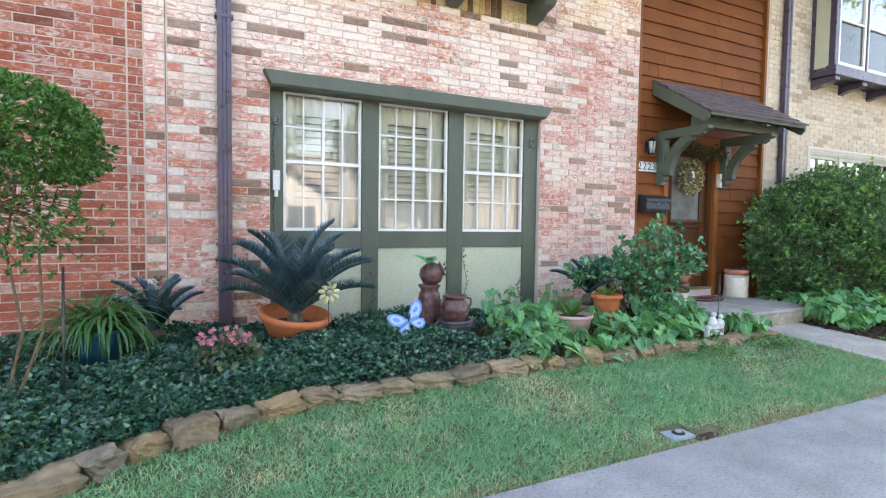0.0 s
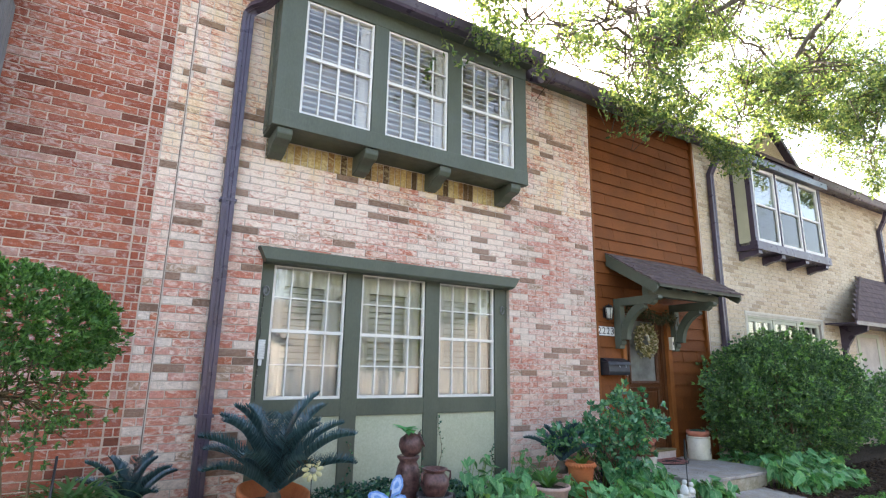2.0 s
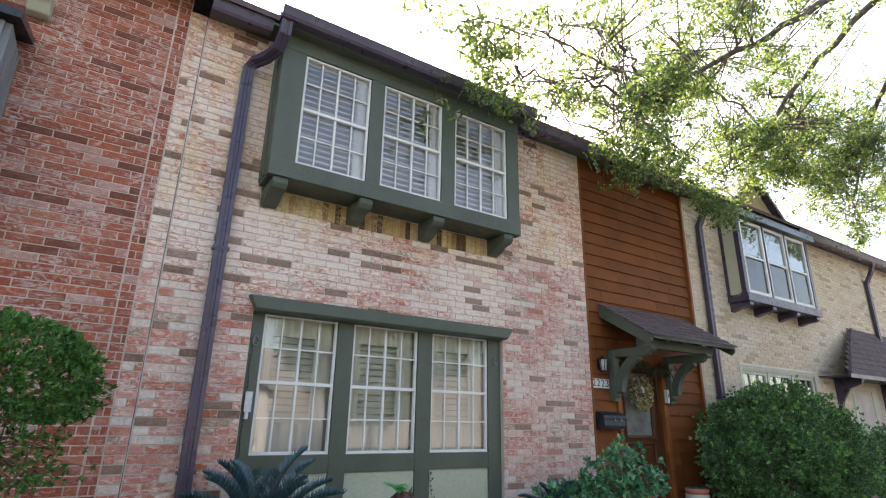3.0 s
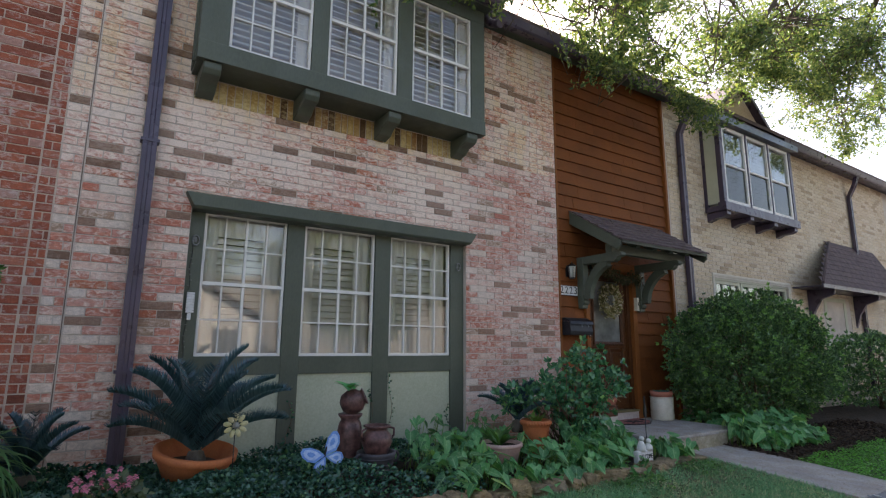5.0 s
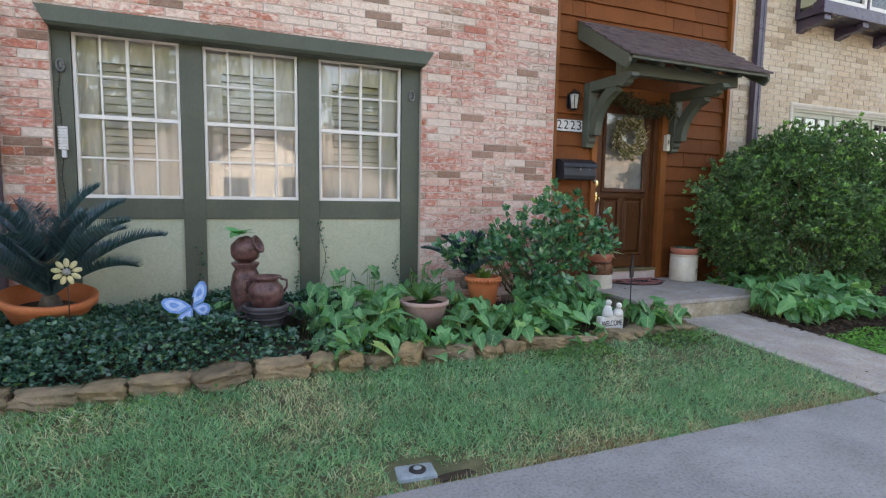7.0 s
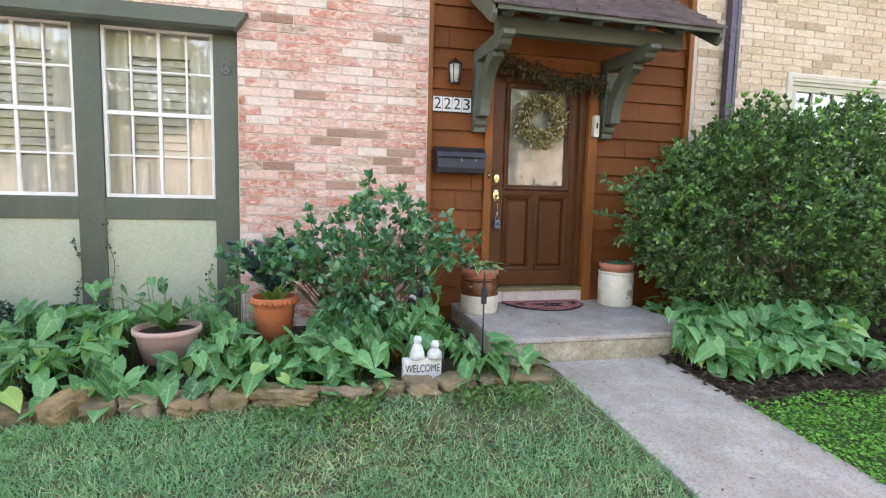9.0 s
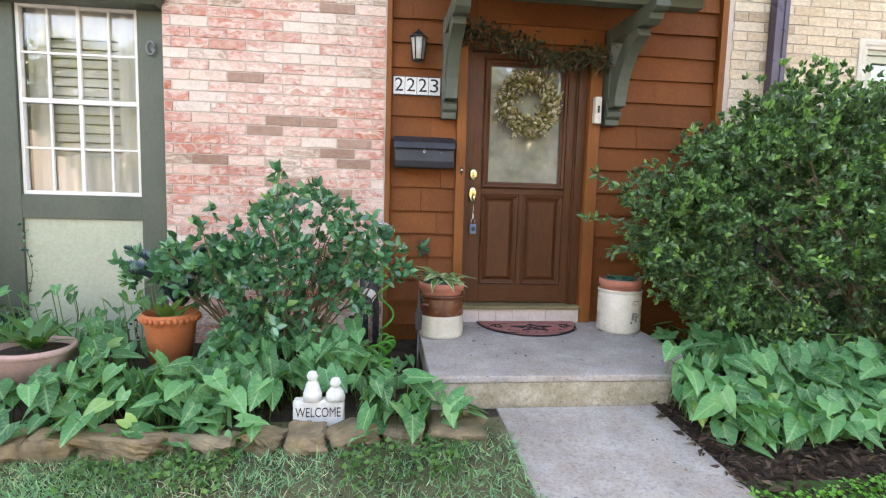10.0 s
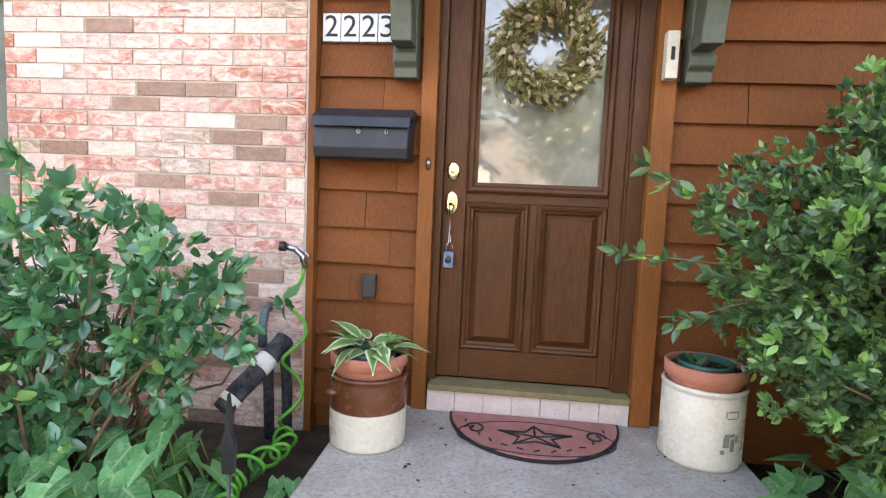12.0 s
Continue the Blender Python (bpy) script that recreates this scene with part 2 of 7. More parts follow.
panel_paint = plain("panel_paint", (0.43, 0.45, 0.32), (0.50, 0.52, 0.385), 1.6, 0.65, 50, 0.10)
sash_white = plain("sash_white", (0.74, 0.71, 0.66), (0.84, 0.82, 0.77), 5, 0.45, 90, 0.08)
brown_metal = plain("brown_metal", (0.056, 0.040, 0.062), (0.084, 0.062, 0.100), 3, 0.34, 90, 0.05, 0.0, 0.5)
shingle_roof = plain("shingle_roof", (0.080, 0.058, 0.060), (0.150, 0.105, 0.105), 7, 0.95, 160, 0.6)


def aged_concrete(name, dark, light, stain, scale):
    """Cast concrete: cloudy tone, tan stains, dark pits and pale sand grains."""
    m, t, b = material(name, 0.9, 0, 0.25)
    c = ramp(t, noise_tex(t, scale, 6, None, 0.65), [(0.3, dark), (0.7, light)])
    c = mix(t, ramp(t, noise_tex(t, scale * 2.7, 6, None, 0.7), [(0.42, grey(0)), (0.66, grey(0.6))]), c, stain)
    c = mix(t, 0.6, c, ramp(t, noise_tex(t, 55, 5, None, 0.75), [(0.34, grey(0.40)), (0.48, grey(0.95)), (0.68, grey(1.22))]), "MULTIPLY")
    c = mix(t, ramp(t, noise_tex(t, 30, 3), [(0.63, grey(0)), (0.69, grey(0.3))]), c, (0.10, 0.085, 0.065))
    t.links.new(c, b.inputs["Base Color"])
    bump(t, b, noise_tex(t, 60, 8, None, 0.7), 0.55, 0.008)
    return m


concrete = aged_concrete("concrete", (0.30, 0.27, 0.25), (0.48, 0.45, 0.425), (0.34, 0.27, 0.21), 2.6)
concrete_edge = aged_concrete("concrete_edge", (0.30, 0.25, 0.17), (0.52, 0.46, 0.37), (0.22, 0.20, 0.11), 5)
walk_concrete = aged_concrete("walk_concrete", (0.20, 0.205, 0.21), (0.33, 0.335, 0.34), (0.23, 0.225, 0.22), 1.7)
soil = plain("soil", (0.022, 0.015, 0.010), (0.07, 0.046, 0.03), 9, 0.98, 60, 0.8, bump_dist=0.02)
turf = plain("turf", (0.055, 0.075, 0.032), (0.17, 0.16, 0.085), 5, 0.98, 90, 0.8, bump_dist=0.02)
clover_soil = plain("clover_soil", (0.03, 0.07, 0.014), (0.05, 0.12, 0.022), 7, 0.98, 60, 0.8)
black_metal = plain("black_metal", (0.012, 0.012, 0.014), (0.022, 0.022, 0.026), 6, 0.35, 100, 0.05, 0.0, 0.5)
mailbox_paint = plain("mailbox_paint", (0.014, 0.015, 0.020), (0.022, 0.023, 0.030), 6, 0.5, 100, 0.05, 0.0, 0.5)
brass = plain("brass", (0.80, 0.62, 0.30), (0.90, 0.75, 0.42), 20, 0.18, 90, 0.03, 1.0)
steel = plain("steel", (0.45, 0.45, 0.47), (0.6, 0.6, 0.62), 20, 0.3, 90, 0.03, 1.0)
terracotta = plain("terracotta", (0.46, 0.125, 0.045), (0.58, 0.185, 0.07), 7, 0.75, 70, 0.2)
terracotta_rose = plain("terracotta_rose", (0.46, 0.15, 0.095), (0.54, 0.21, 0.145), 6, 0.8, 70, 0.15)
pink_clay = plain("pink_clay", (0.52, 0.33, 0.29), (0.62, 0.42, 0.37), 6, 0.85, 70, 0.15)
blue_glaze = plain("blue_glaze", (0.010, 0.075, 0.13), (0.02, 0.12, 0.18), 6, 0.4, 70, 0.05)
crock_cream = plain("crock_cream", (0.60, 0.55, 0.45), (0.68, 0.64, 0.54), 4, 0.28, 60, 0.03, 0, 0.5)
crock_brown = plain("crock_brown", (0.10, 0.032, 0.014), (0.155, 0.052, 0.022), 7, 0.22, 60, 0.04, 0, 0.5)
fountain_glaze = plain("fountain_glaze", (0.050, 0.020, 0.020), (0.20, 0.10, 0.09), 16, 0.38, 50, 0.25)
fountain_stone = plain("fountain_stone", (0.045, 0.042, 0.05), (0.10, 0.09, 0.095), 9, 0.6, 50, 0.25)
stone_dark = plain("stone_dark", (0.16, 0.12, 0.10), (0.26, 0.20, 0.16), 6, 0.95)
bark = plain("bark", (0.075, 0.058, 0.043), (0.17, 0.14, 0.11), 14, 0.95, 60, 0.7, stretch=(1, 1, 0.3), bump_dist=0.01)
twig = plain("twig", (0.10, 0.065, 0.035), (0.21, 0.15, 0.085), 14, 0.9, 60, 0.3)
plaster_white = plain("plaster_white", (0.62, 0.62, 0.60), (0.76, 0.76, 0.74), 12, 0.9, 60, 0.3)
ink = plain("ink", (0.012, 0.012, 0.014), (0.02, 0.02, 0.022), 8, 0.6)
blind_white = plain("blind_white", (0.52, 0.49, 0.45), (0.64, 0.61, 0.56), 3, 0.6)
curtain_cloth = plain("curtain_cloth", (0.60, 0.565, 0.52), (0.70, 0.665, 0.62), 2.0, 0.95, 300, 0.1)
room_wall = plain("room_wall", (0.30, 0.28, 0.25), (0.36, 0.34, 0.30), 2, 0.9)
room_floor = plain("room_floor", (0.10, 0.065, 0.04), (0.15, 0.10, 0.06), 3, 0.5)
nb_cream = plain("nb_cream", (0.50, 0.50, 0.37), (0.58, 0.57, 0.44), 3, 0.6)
grey_siding = plain("grey_siding", (0.20, 0.215, 0.225), (0.27, 0.285, 0.30), 3, 0.7, stretch=(1, 1, 0.2))
court_stucco = plain("court_stucco", (0.20, 0.19, 0.175), (0.28, 0.27, 0.25), 1.2, 0.95, 30, 0.3)
pale_trim = plain("pale_trim", (0.55, 0.60, 0.44), (0.62, 0.66, 0.50), 3, 0.6)
stucco = plain("stucco", (0.48, 0.44, 0.38), (0.58, 0.54, 0.47), 2, 0.95, 60, 0.3)


def wood(name, dark, light, rough, grain, spec=0.4, pieces=True):
    """Boards: grain drawn out along one axis, each board its own shade."""
    m, t, b = material(name, rough, 0, spec)
    fine = noise_tex(t, 40, 6, grain, 0.65)
    broad = noise_tex(t, 2.2, 3)
    c = ramp(t, fine, [(0.28, dark), (0.72, light)])
    c = mix(t, 0.38, c, ramp(t, random_of(t, pieces), [(0.0, grey(0.60)), (1.0, grey(1.12))]), "MULTIPLY")
    c = mix(t, 0.45, c, ramp(t, broad, [(0.3, grey(0.55)), (0.7, grey(1.1))]), "MULTIPLY")
    t.links.new(c, b.inputs["Base Color"])
    bump(t, b, fine, 0.3, 0.004)
    return m


cedar = wood("cedar", (0.125, 0.036, 0.010), (0.285, 0.088, 0.021), 0.7, (6, 6, 0.35), 0.25)
cedar_joined = wood("cedar_joined", (0.125, 0.036, 0.010), (0.285, 0.088, 0.021), 0.7, (6, 6, 0.35), 0.25, pieces=False)
cedar_trim = wood("cedar_trim", (0.20, 0.062, 0.014), (0.33, 0.11, 0.027), 0.6, (6, 6, 0.25), 0.25)
door_wood = wood("door_wood", (0.042, 0.013, 0.005), (0.158, 0.056, 0.018), 0.42, (7, 7, 0.22), 0.25)
door_wood_cross = wood("door_wood_cross", (0.042, 0.013, 0.005), (0.158, 0.056, 0.018), 0.42, (0.22, 7, 7), 0.25)


def stone_mat(name):
    m, t, b = material(name, 0.92, 0, 0.25)
    c = ramp(t, random_of(t, True), [(0.0, (0.21, 0.17, 0.125)), (0.3, (0.35, 0.265, 0.165)), (0.55, (0.28, 0.24, 0.19)), (0.8, (0.40, 0.28, 0.15)), (1.0, (0.34, 0.28, 0.21))])
    c = mix(t, 0.75, c, ramp(t, noise_tex(t, 7, 6), [(0.25, grey(0.32)), (0.55, (0.95, 0.9, 0.82)), (0.75, (1.5, 1.4, 1.2))]), "MULTIPLY")
    c = mix(t, ramp(t, noise_tex(t, 4, 5), [(0.56, grey(0)), (0.7, grey(0.6))]), c, (0.10, 0.105, 0.06))
    t.links.new(c, b.inputs["Base Color"])
    bump(t, b, noise_tex(t, 22, 9, None, 0.7), 1.0, 0.035)
    return m


garden_stone = stone_mat("garden_stone")


def leaf_mat(name, stops, rough=0.45, glow=0.25, spec=0.45, pieces=False, vein=False):
    """Leaves: a shade for each, light coming through them in part."""
    m, t, b = material(name, rough, 0, spec)
    c = ramp(t, random_of(t, pieces), stops)
    c = mix(t, 0.5, c, ramp(t, noise_tex(t, 3.0, 3), [(0.3, grey(0.62)), (0.7, grey(1.15))]), "MULTIPLY")
    if vein:
        # a pale midrib and slanting side veins in the leaf's own measure
        tc = t.nodes.new("ShaderNodeTexCoord")
        sp = t.nodes.new("ShaderNodeSeparateXYZ")
        t.links.new(tc.outputs["Object"], sp.inputs[0])

        def calc(op, a, b=None, k=0.0):
            q = t.nodes.new("ShaderNodeMath")
            q.operation = op
            t.links.new(a, q.inputs[0])
            if b is None:
                q.inputs[1].default_value = k
            else:
                t.links.new(b, q.inputs[1])
            return q.outputs[0]

        ax = calc("ABSOLUTE", sp.outputs[0])
        side = calc("SINE", calc("MULTIPLY", calc("SUBTRACT", sp.outputs[1], calc("MULTIPLY", ax, None, 0.9)), None, 40.0))
        fade = ramp(t, ax, [(0.0, grey(0.4)), (0.3, grey(0.05))])
        lines = mix(t, 1.0, ramp(t, calc("MULTIPLY_ADD", side, None, 0.5), [(0.2, grey(0)), (0.5, grey(0.8))]), fade, "MULTIPLY")
        rib = ramp(t, ax, [(0.012, grey(0.9)), (0.045, grey(0))])
        c = mix(t, mix(t, 1.0, mix(t, 1.0, lines, rib, "LIGHTEN"), (0.5, 0.5, 0.5), "MULTIPLY"), c, (0.40, 0.62, 0.32))
        c = mix(t, ramp(t, noise_tex(t, 35, 3), [(0.5, grey(0)), (0.75, grey(0.35))]), c, (0.42, 0.56, 0.32))
    t.links.new(c, b.inputs["Base Color"])
    tr = t.nodes.new("ShaderNodeBsdfTranslucent")
    t.links.new(mix(t, 1.0, c, (1.5, 1.7, 0.8), "MULTIPLY"), tr.inputs["Color"])
    ms = t.nodes.new("ShaderNodeMixShader")
    ms.inputs[0].default_value = glow
    t.links.new(b.outputs[0], ms.inputs[1])
    t.links.new(tr.outputs[0], ms.inputs[2])
    t.links.new(ms.outputs[0], t.nodes["Material Output"].inputs[0])
    return m


hedge_leaf = leaf_mat("hedge_leaf", [(0.0, (0.034, 0.092, 0.042)), (0.6, (0.085, 0.195, 0.075)), (0.9, (0.16, 0.32, 0.10)), (1.0, (0.28, 0.48, 0.12))], 0.32, 0.22, 0.7)
hedge_shoot = leaf_mat("hedge_shoot", [(0.0, (0.12, 0.28, 0.09)), (1.0, (0.24, 0.46, 0.13))], 0.35, 0.28, 0.6)
topiary_leaf = leaf_mat("topiary_leaf", [(0.0, (0.035, 0.105, 0.028)), (0.6, (0.075, 0.20, 0.052)), (1.0, (0.15, 0.31, 0.08))], 0.38, 0.3)
camellia_leaf = leaf_mat("camellia_leaf", [(0.0, (0.035, 0.14, 0.078)), (0.6, (0.075, 0.25, 0.125)), (0.93, (0.13, 0.34, 0.16)), (1.0, (0.26, 0.46, 0.14))], 0.22, 0.2, 0.9)
ivy_leaf = leaf_mat("ivy_leaf", [(0.0, (0.022, 0.078, 0.060)), (0.8, (0.055, 0.165, 0.112)), (1.0, (0.12, 0.27, 0.11))], 0.27, 0.16, 0.7)
syngonium_leaf = leaf_mat("syngonium_leaf", [(0.0, (0.028, 0.135, 0.05)), (0.5, (0.065, 0.26, 0.095)), (0.93, (0.14, 0.40, 0.16)), (1.0, (0.34, 0.50, 0.14))], 0.42, 0.26, 0.28, True, True)
sago_leaf = leaf_mat("sago_leaf", [(0.0, (0.035, 0.085, 0.10)), (1.0, (0.075, 0.155, 0.185))], 0.2, 0.08, 1.0)
strap_leaf = leaf_mat("strap_leaf", [(0.0, (0.08, 0.19, 0.035)), (1.0, (0.24, 0.36, 0.09))], 0.4, 0.25)
variegated_green = leaf_mat("variegated_green", [(0.0, (0.10, 0.26, 0.08)), (1.0, (0.20, 0.38, 0.14))], 0.42, 0.2)
oak_leaf = leaf_mat("oak_leaf", [(0.0, (0.055, 0.095, 0.06)), (0.55, (0.13, 0.18, 0.095)), (1.0, (0.30, 0.32, 0.15))], 0.26, 0.60, 0.7)
clover_leaf = leaf_mat("clover_leaf", [(0.0, (0.05, 0.22, 0.03)), (1.0, (0.13, 0.42, 0.06))], 0.5, 0.25)
petal_pink = leaf_mat("petal_pink", [(0.0, (0.60, 0.13, 0.28)), (1.0, (0.78, 0.36, 0.50))], 0.6, 0.3)
dried_leaf = leaf_mat("dried_leaf", [(0.0, (0.17, 0.11, 0.04)), (0.35, (0.14, 0.15, 0.04)), (0.7, (0.32, 0.25, 0.12)), (1.0, (0.58, 0.50, 0.36))], 0.8, 0.15)
garland_leaf = leaf_mat("garland_leaf", [(0.0, (0.03, 0.035, 0.015)), (0.7, (0.07, 0.07, 0.03)), (1.0, (0.20, 0.12, 0.07))], 0.8, 0.1)
mulch_chip = leaf_mat("mulch_chip", [(0.0, (0.02, 0.012, 0.008)), (0.8, (0.07, 0.04, 0.025)), (1.0, (0.16, 0.11, 0.07))], 0.95, 0.0)


def glass_mat(name, rough=0.02, tint=(0.93, 0.95, 0.94), share=0.04):
    """A thin pane: clear straight through, with a mirror's share that grows towards grazing."""
    m = bpy.data.materials.new(name)
    m.use_nodes = True
    t = m.node_tree
    t.nodes.remove(t.nodes["Principled BSDF"])
    tr = t.nodes.new("ShaderNodeBsdfTransparent")
    tr.inputs[0].default_value = (*tint, 1)
    gl = t.nodes.new("ShaderNodeBsdfGlossy")
    gl.inputs["Roughness"].default_value = rough
    lw = t.nodes.new("ShaderNodeLayerWeight")
    lw.inputs["Blend"].default_value = 0.5
    pw = t.nodes.new("ShaderNodeMath")
    pw.operation = "POWER"
    t.links.new(lw.outputs["Facing"], pw.inputs[0])
    pw.inputs[1].default_value = 4.0
    ma = t.nodes.new("ShaderNodeMath")
    ma.operation = "MULTIPLY_ADD"
    t.links.new(pw.outputs[0], ma.inputs[0])
    ma.inputs[1].default_value, ma.inputs[2].default_value = 1 - share, share
    ms = t.nodes.new("ShaderNodeMixShader")
    t.links.new(ma.outputs[0], ms.inputs[0])
    t.links.new(tr.outputs[0], ms.inputs[1])
    t.links.new(gl.outputs[0], ms.inputs[2])
    t.links.new(ms.outputs[0], t.nodes["Material Output"].inputs[0])
    return m


pane_glass = glass_mat("pane_glass", 0.02, (0.95, 0.95, 0.93), 0.085)
screened_glass = glass_mat("screened_glass", 0.08, (0.45, 0.48, 0.48), 0.05)
coated_glass = glass_mat("coated_glass", 0.01, (0.75, 0.8, 0.8), 0.22)
galvanised = plain("galvanised", (0.16, 0.165, 0.16), (0.24, 0.245, 0.24), 20, 0.5, 90, 0.05, 0.5)
# door glass: glossy mottled grey, in place of a clear pane's blotchy reflections
frosted, ft, fb = material("frosted", 0.03, 0, 1.0)
ft.links.new(ramp(ft, noise_tex(ft, 5, 5), [(0.3, (0.13, 0.125, 0.11)), (0.7, (0.27, 0.265, 0.24))]), fb.inputs["Base Color"])
fb.inputs["IOR"].default_value = 1.6
bump(ft, fb, noise_tex(ft, 22, 3), 0.03, 0.004)
lamp_glass = plain("lamp_glass", (0.50, 0.50, 0.44), (0.60, 0.60, 0.54), 10, 0.3)


# ---- ground ----
WALL = 5.724


def ground_z(y):
    """The lie of the land: level by the pavement, rising to the house."""
    if y < 2.37:
        return -0.03
    if y < 3.95:
        return -0.03 + 0.15 * (y - 2.37) / 1.58
    return 0.12 + 0.05 * min(1.0, (y - 3.95) / 1.7)


def sheet(name, xs, ys, lift, mat, rough=0.0, rng=None):
    """A grid of ground over xs and ys, following the lie of the land."""
    v = [(x, y, ground_z(y) + lift + (rng.normal(0, rough) if rough else 0)) for y in ys for x in xs]
    n = len(xs)
    f = [(j * n + i, j * n + i + 1, (j + 1) * n + i + 1, (j + 1) * n + i) for j in range(len(ys) - 1) for i in range(n - 1)]
    return mesh_object(name, v, f, mat)


rng = np.random.default_rng(3)
ground = tagged(sheet("ground", [-900, -60, -20, 0, 20, 60, 900], [-900, -60, -10, 2.37, 2.9, 3.4, 3.95, 4.8, 5.65, 60, 900], -0.02, soil), "dark bare garden soil under the beds", "ground", kind="structure")
lawn = tagged(sheet("lawn", np.linspace(-9, 6.748, 92).tolist(), np.linspace(2.39, 4.2, 16).tolist(), 0.0, turf, 0.006, rng), "thin green lawn with straw-coloured patches", "lawn", kind="structure")
clover_lawn = tagged(sheet("clover_lawn", np.linspace(7.80, 22, 60).tolist(), np.linspace(2.39, 3.5, 12).tolist(), 0.0, clover_soil, 0.006, rng), "bright green clover lawn beside the path", "lawn", kind="structure")

pavement = empty("pavement", (0, 0, 0), "grey concrete pavement in long slabs", "pavement", kind="structure")
edges = [-30, -18, -9.2, -4.6, 0.1, 6.6, 7.78, 12.4, 17.0, 26, 40]
for a, b in zip(edges, edges[1:]):
    wpart("slab", box(a + 0.006, b - 0.006, -5.5, 2.36, -0.12, 0.0, 0.006), walk_concrete, pavement)
path = empty("path", (0, 0, 0), "grey concrete garden path up to the porch", "path", kind="structure")
outline = [(2.372, -0.1), (4.345, -0.1), (4.345, 0.125), (3.3, 0.075), (2.372, 0.004)]
wpart("slab", prism(outline, "x", 6.755, 7.79, bevel=0.006), concrete, path)
porch = empty("porch", (0, 0, 0), "raised concrete porch slab with a worn stained front edge", "porch", kind="structure")
wpart("slab", box(6.34, 8.24, 4.35, 5.79, 0.28, 0.325, 0.012), concrete, porch)
wpart("riser", box(6.35, 8.23, 4.36, 5.79, -0.05, 0.278, 0.004), concrete_edge, porch, "stained mossy concrete riser")


# ---- brickwork ----
COURSE, LENGTH, JOINT = 0.082, 0.285, 0.010
BRICK_V = np.array([(sx * a, d, sz * a2) for d, a, a2 in ((0.04, 0.5, 0.5), (0.003, 0.5, 0.5), (0.0, 0.494, 0.485)) for sx, sz in ((-1, -1), (1, -1), (1, 1), (-1, 1))])
BRICK_F = [(4 * k + i, 4 * k + (i + 1) % 4, 4 * (k + 1) + (i + 1) % 4, 4 * (k + 1) + i) for k in (0, 1) for i in range(4)] + [(8, 9, 10, 11)]


def bricks(x0, x1, z0, z1, holes, rng, course=COURSE, length=LENGTH, offset=0.0, joint=JOINT):
    """Bricks of a wall in running bond: rows of centre x, centre z, width, height. holes: x0, x1, z0, z1."""
    out = []
    row = 0
    z = z0
    while z < z1 - 0.02:
        spans = [(x0, x1)]
        for a, b, c, d in holes:
            if z + course * 0.6 > c and z + course * 0.4 < d:
                spans = [s for p, q in spans for s in ((p, min(q, a)), (max(p, b), q)) if s[1] - s[0] > 0.02]
        start = x0 + offset - length * (1.5 if row % 2 else 1.0) + rng.normal(0, 0.008)
        for p, q in spans:
            k = math.floor((p - start) / length)
            while start + k * length < q:
                a, b = max(p, start + k * length), min(q, start + (k + 1) * length)
                if b - a > 0.03:
                    out.append(((a + b) / 2, z + course / 2, b - a - joint, min(course, z1 - z) - joint))
                k += 1
        z += course
        row += 1
    return out


def brick_points(x, z, w, h, front, rng):
    v = BRICK_V * (w, 1, h)
    return v + (x, front + abs(rng.normal(0, 0.0012)), z)


def joined_bricks(name, rows, front, mat, parent, rng, label=""):
    v = np.concatenate([brick_points(*r, front, rng) for r in rows])
    f = [tuple(i + 12 * k for i in q) for k in range(len(rows)) for q in BRICK_F]
    ob = mesh_object(name, v, f, mat)
    ob.parent = parent
    tagged(ob, label, kind="stuff")
    return ob


HOLE = (0.887, 4.302, 0.1, 2.86)          # the ground-floor window unit
TOP = 6.2


def wall_box(name, parent, mat, pieces, y0, y1):
    bm = bmesh.new()
    for x0, x1, z0, z1 in pieces:
        box(x0, x1, y0, y1, z0, z1, 0, bm)
    return wpart(name, bm, mat, parent)


rng = np.random.default_rng(5)
wall_front = empty("wall_front", (0, 0, 0), "pink and whitewashed brick house front with dark burnt bricks", "wall", kind="structure")
wall_box("masonry", wall_front, mortar, [(-0.055, HOLE[0], -0.1, TOP), (HOLE[1], 6.045, -0.1, TOP), (HOLE[0], HOLE[1], -0.1, HOLE[2]), (HOLE[0], HOLE[1], HOLE[3], 4.1), (HOLE[0], HOLE[1], 4.1, TOP)], WALL + 0.009, WALL + 0.26)
soldiers = (0.80, 4.27, 3.99, 4.24)
near = (4.31, 6.04, 0.35, 4.05)
rows = bricks(-0.05, 6.04, -0.02, TOP, [HOLE, soldiers, (0.9, 4.2, 4.24, TOP)], rng)
near_rows = [r for r in rows if near[0] < r[0] < near[1] and near[2] < r[1] < near[3]]
far_rows = [r for r in rows if r not in set(near_rows)]
joined_bricks("brickwork", far_rows, WALL, pink_brick_joined, wall_front, rng)
pier = empty("wall_pier", (0, 0, 0), "narrow pink brick pier between two houses", "wall", kind="structure")
wall_box("masonry", pier, mortar, [(-0.235, -0.064, -0.1, TOP)], WALL + 0.009, WALL + 0.26)
joined_bricks("brickwork", bricks(-0.235, -0.064, -0.02, TOP, [], rng, offset=0.1), WALL, pink_brick_joined, pier, rng)
wall_box("joint", pier, stone_dark, [(-0.064, -0.055, -0.1, TOP)], WALL + 0.012, WALL + 0.2)
wall_left = empty("wall_left", (0, 0, 0), "old red brick wall with whitish wash", "wall", kind="structure")
wall_box("masonry", wall_left, mortar_red, [(-7, -0.235, -0.1, TOP + 0.3)], WALL + 0.009, WALL + 0.26)
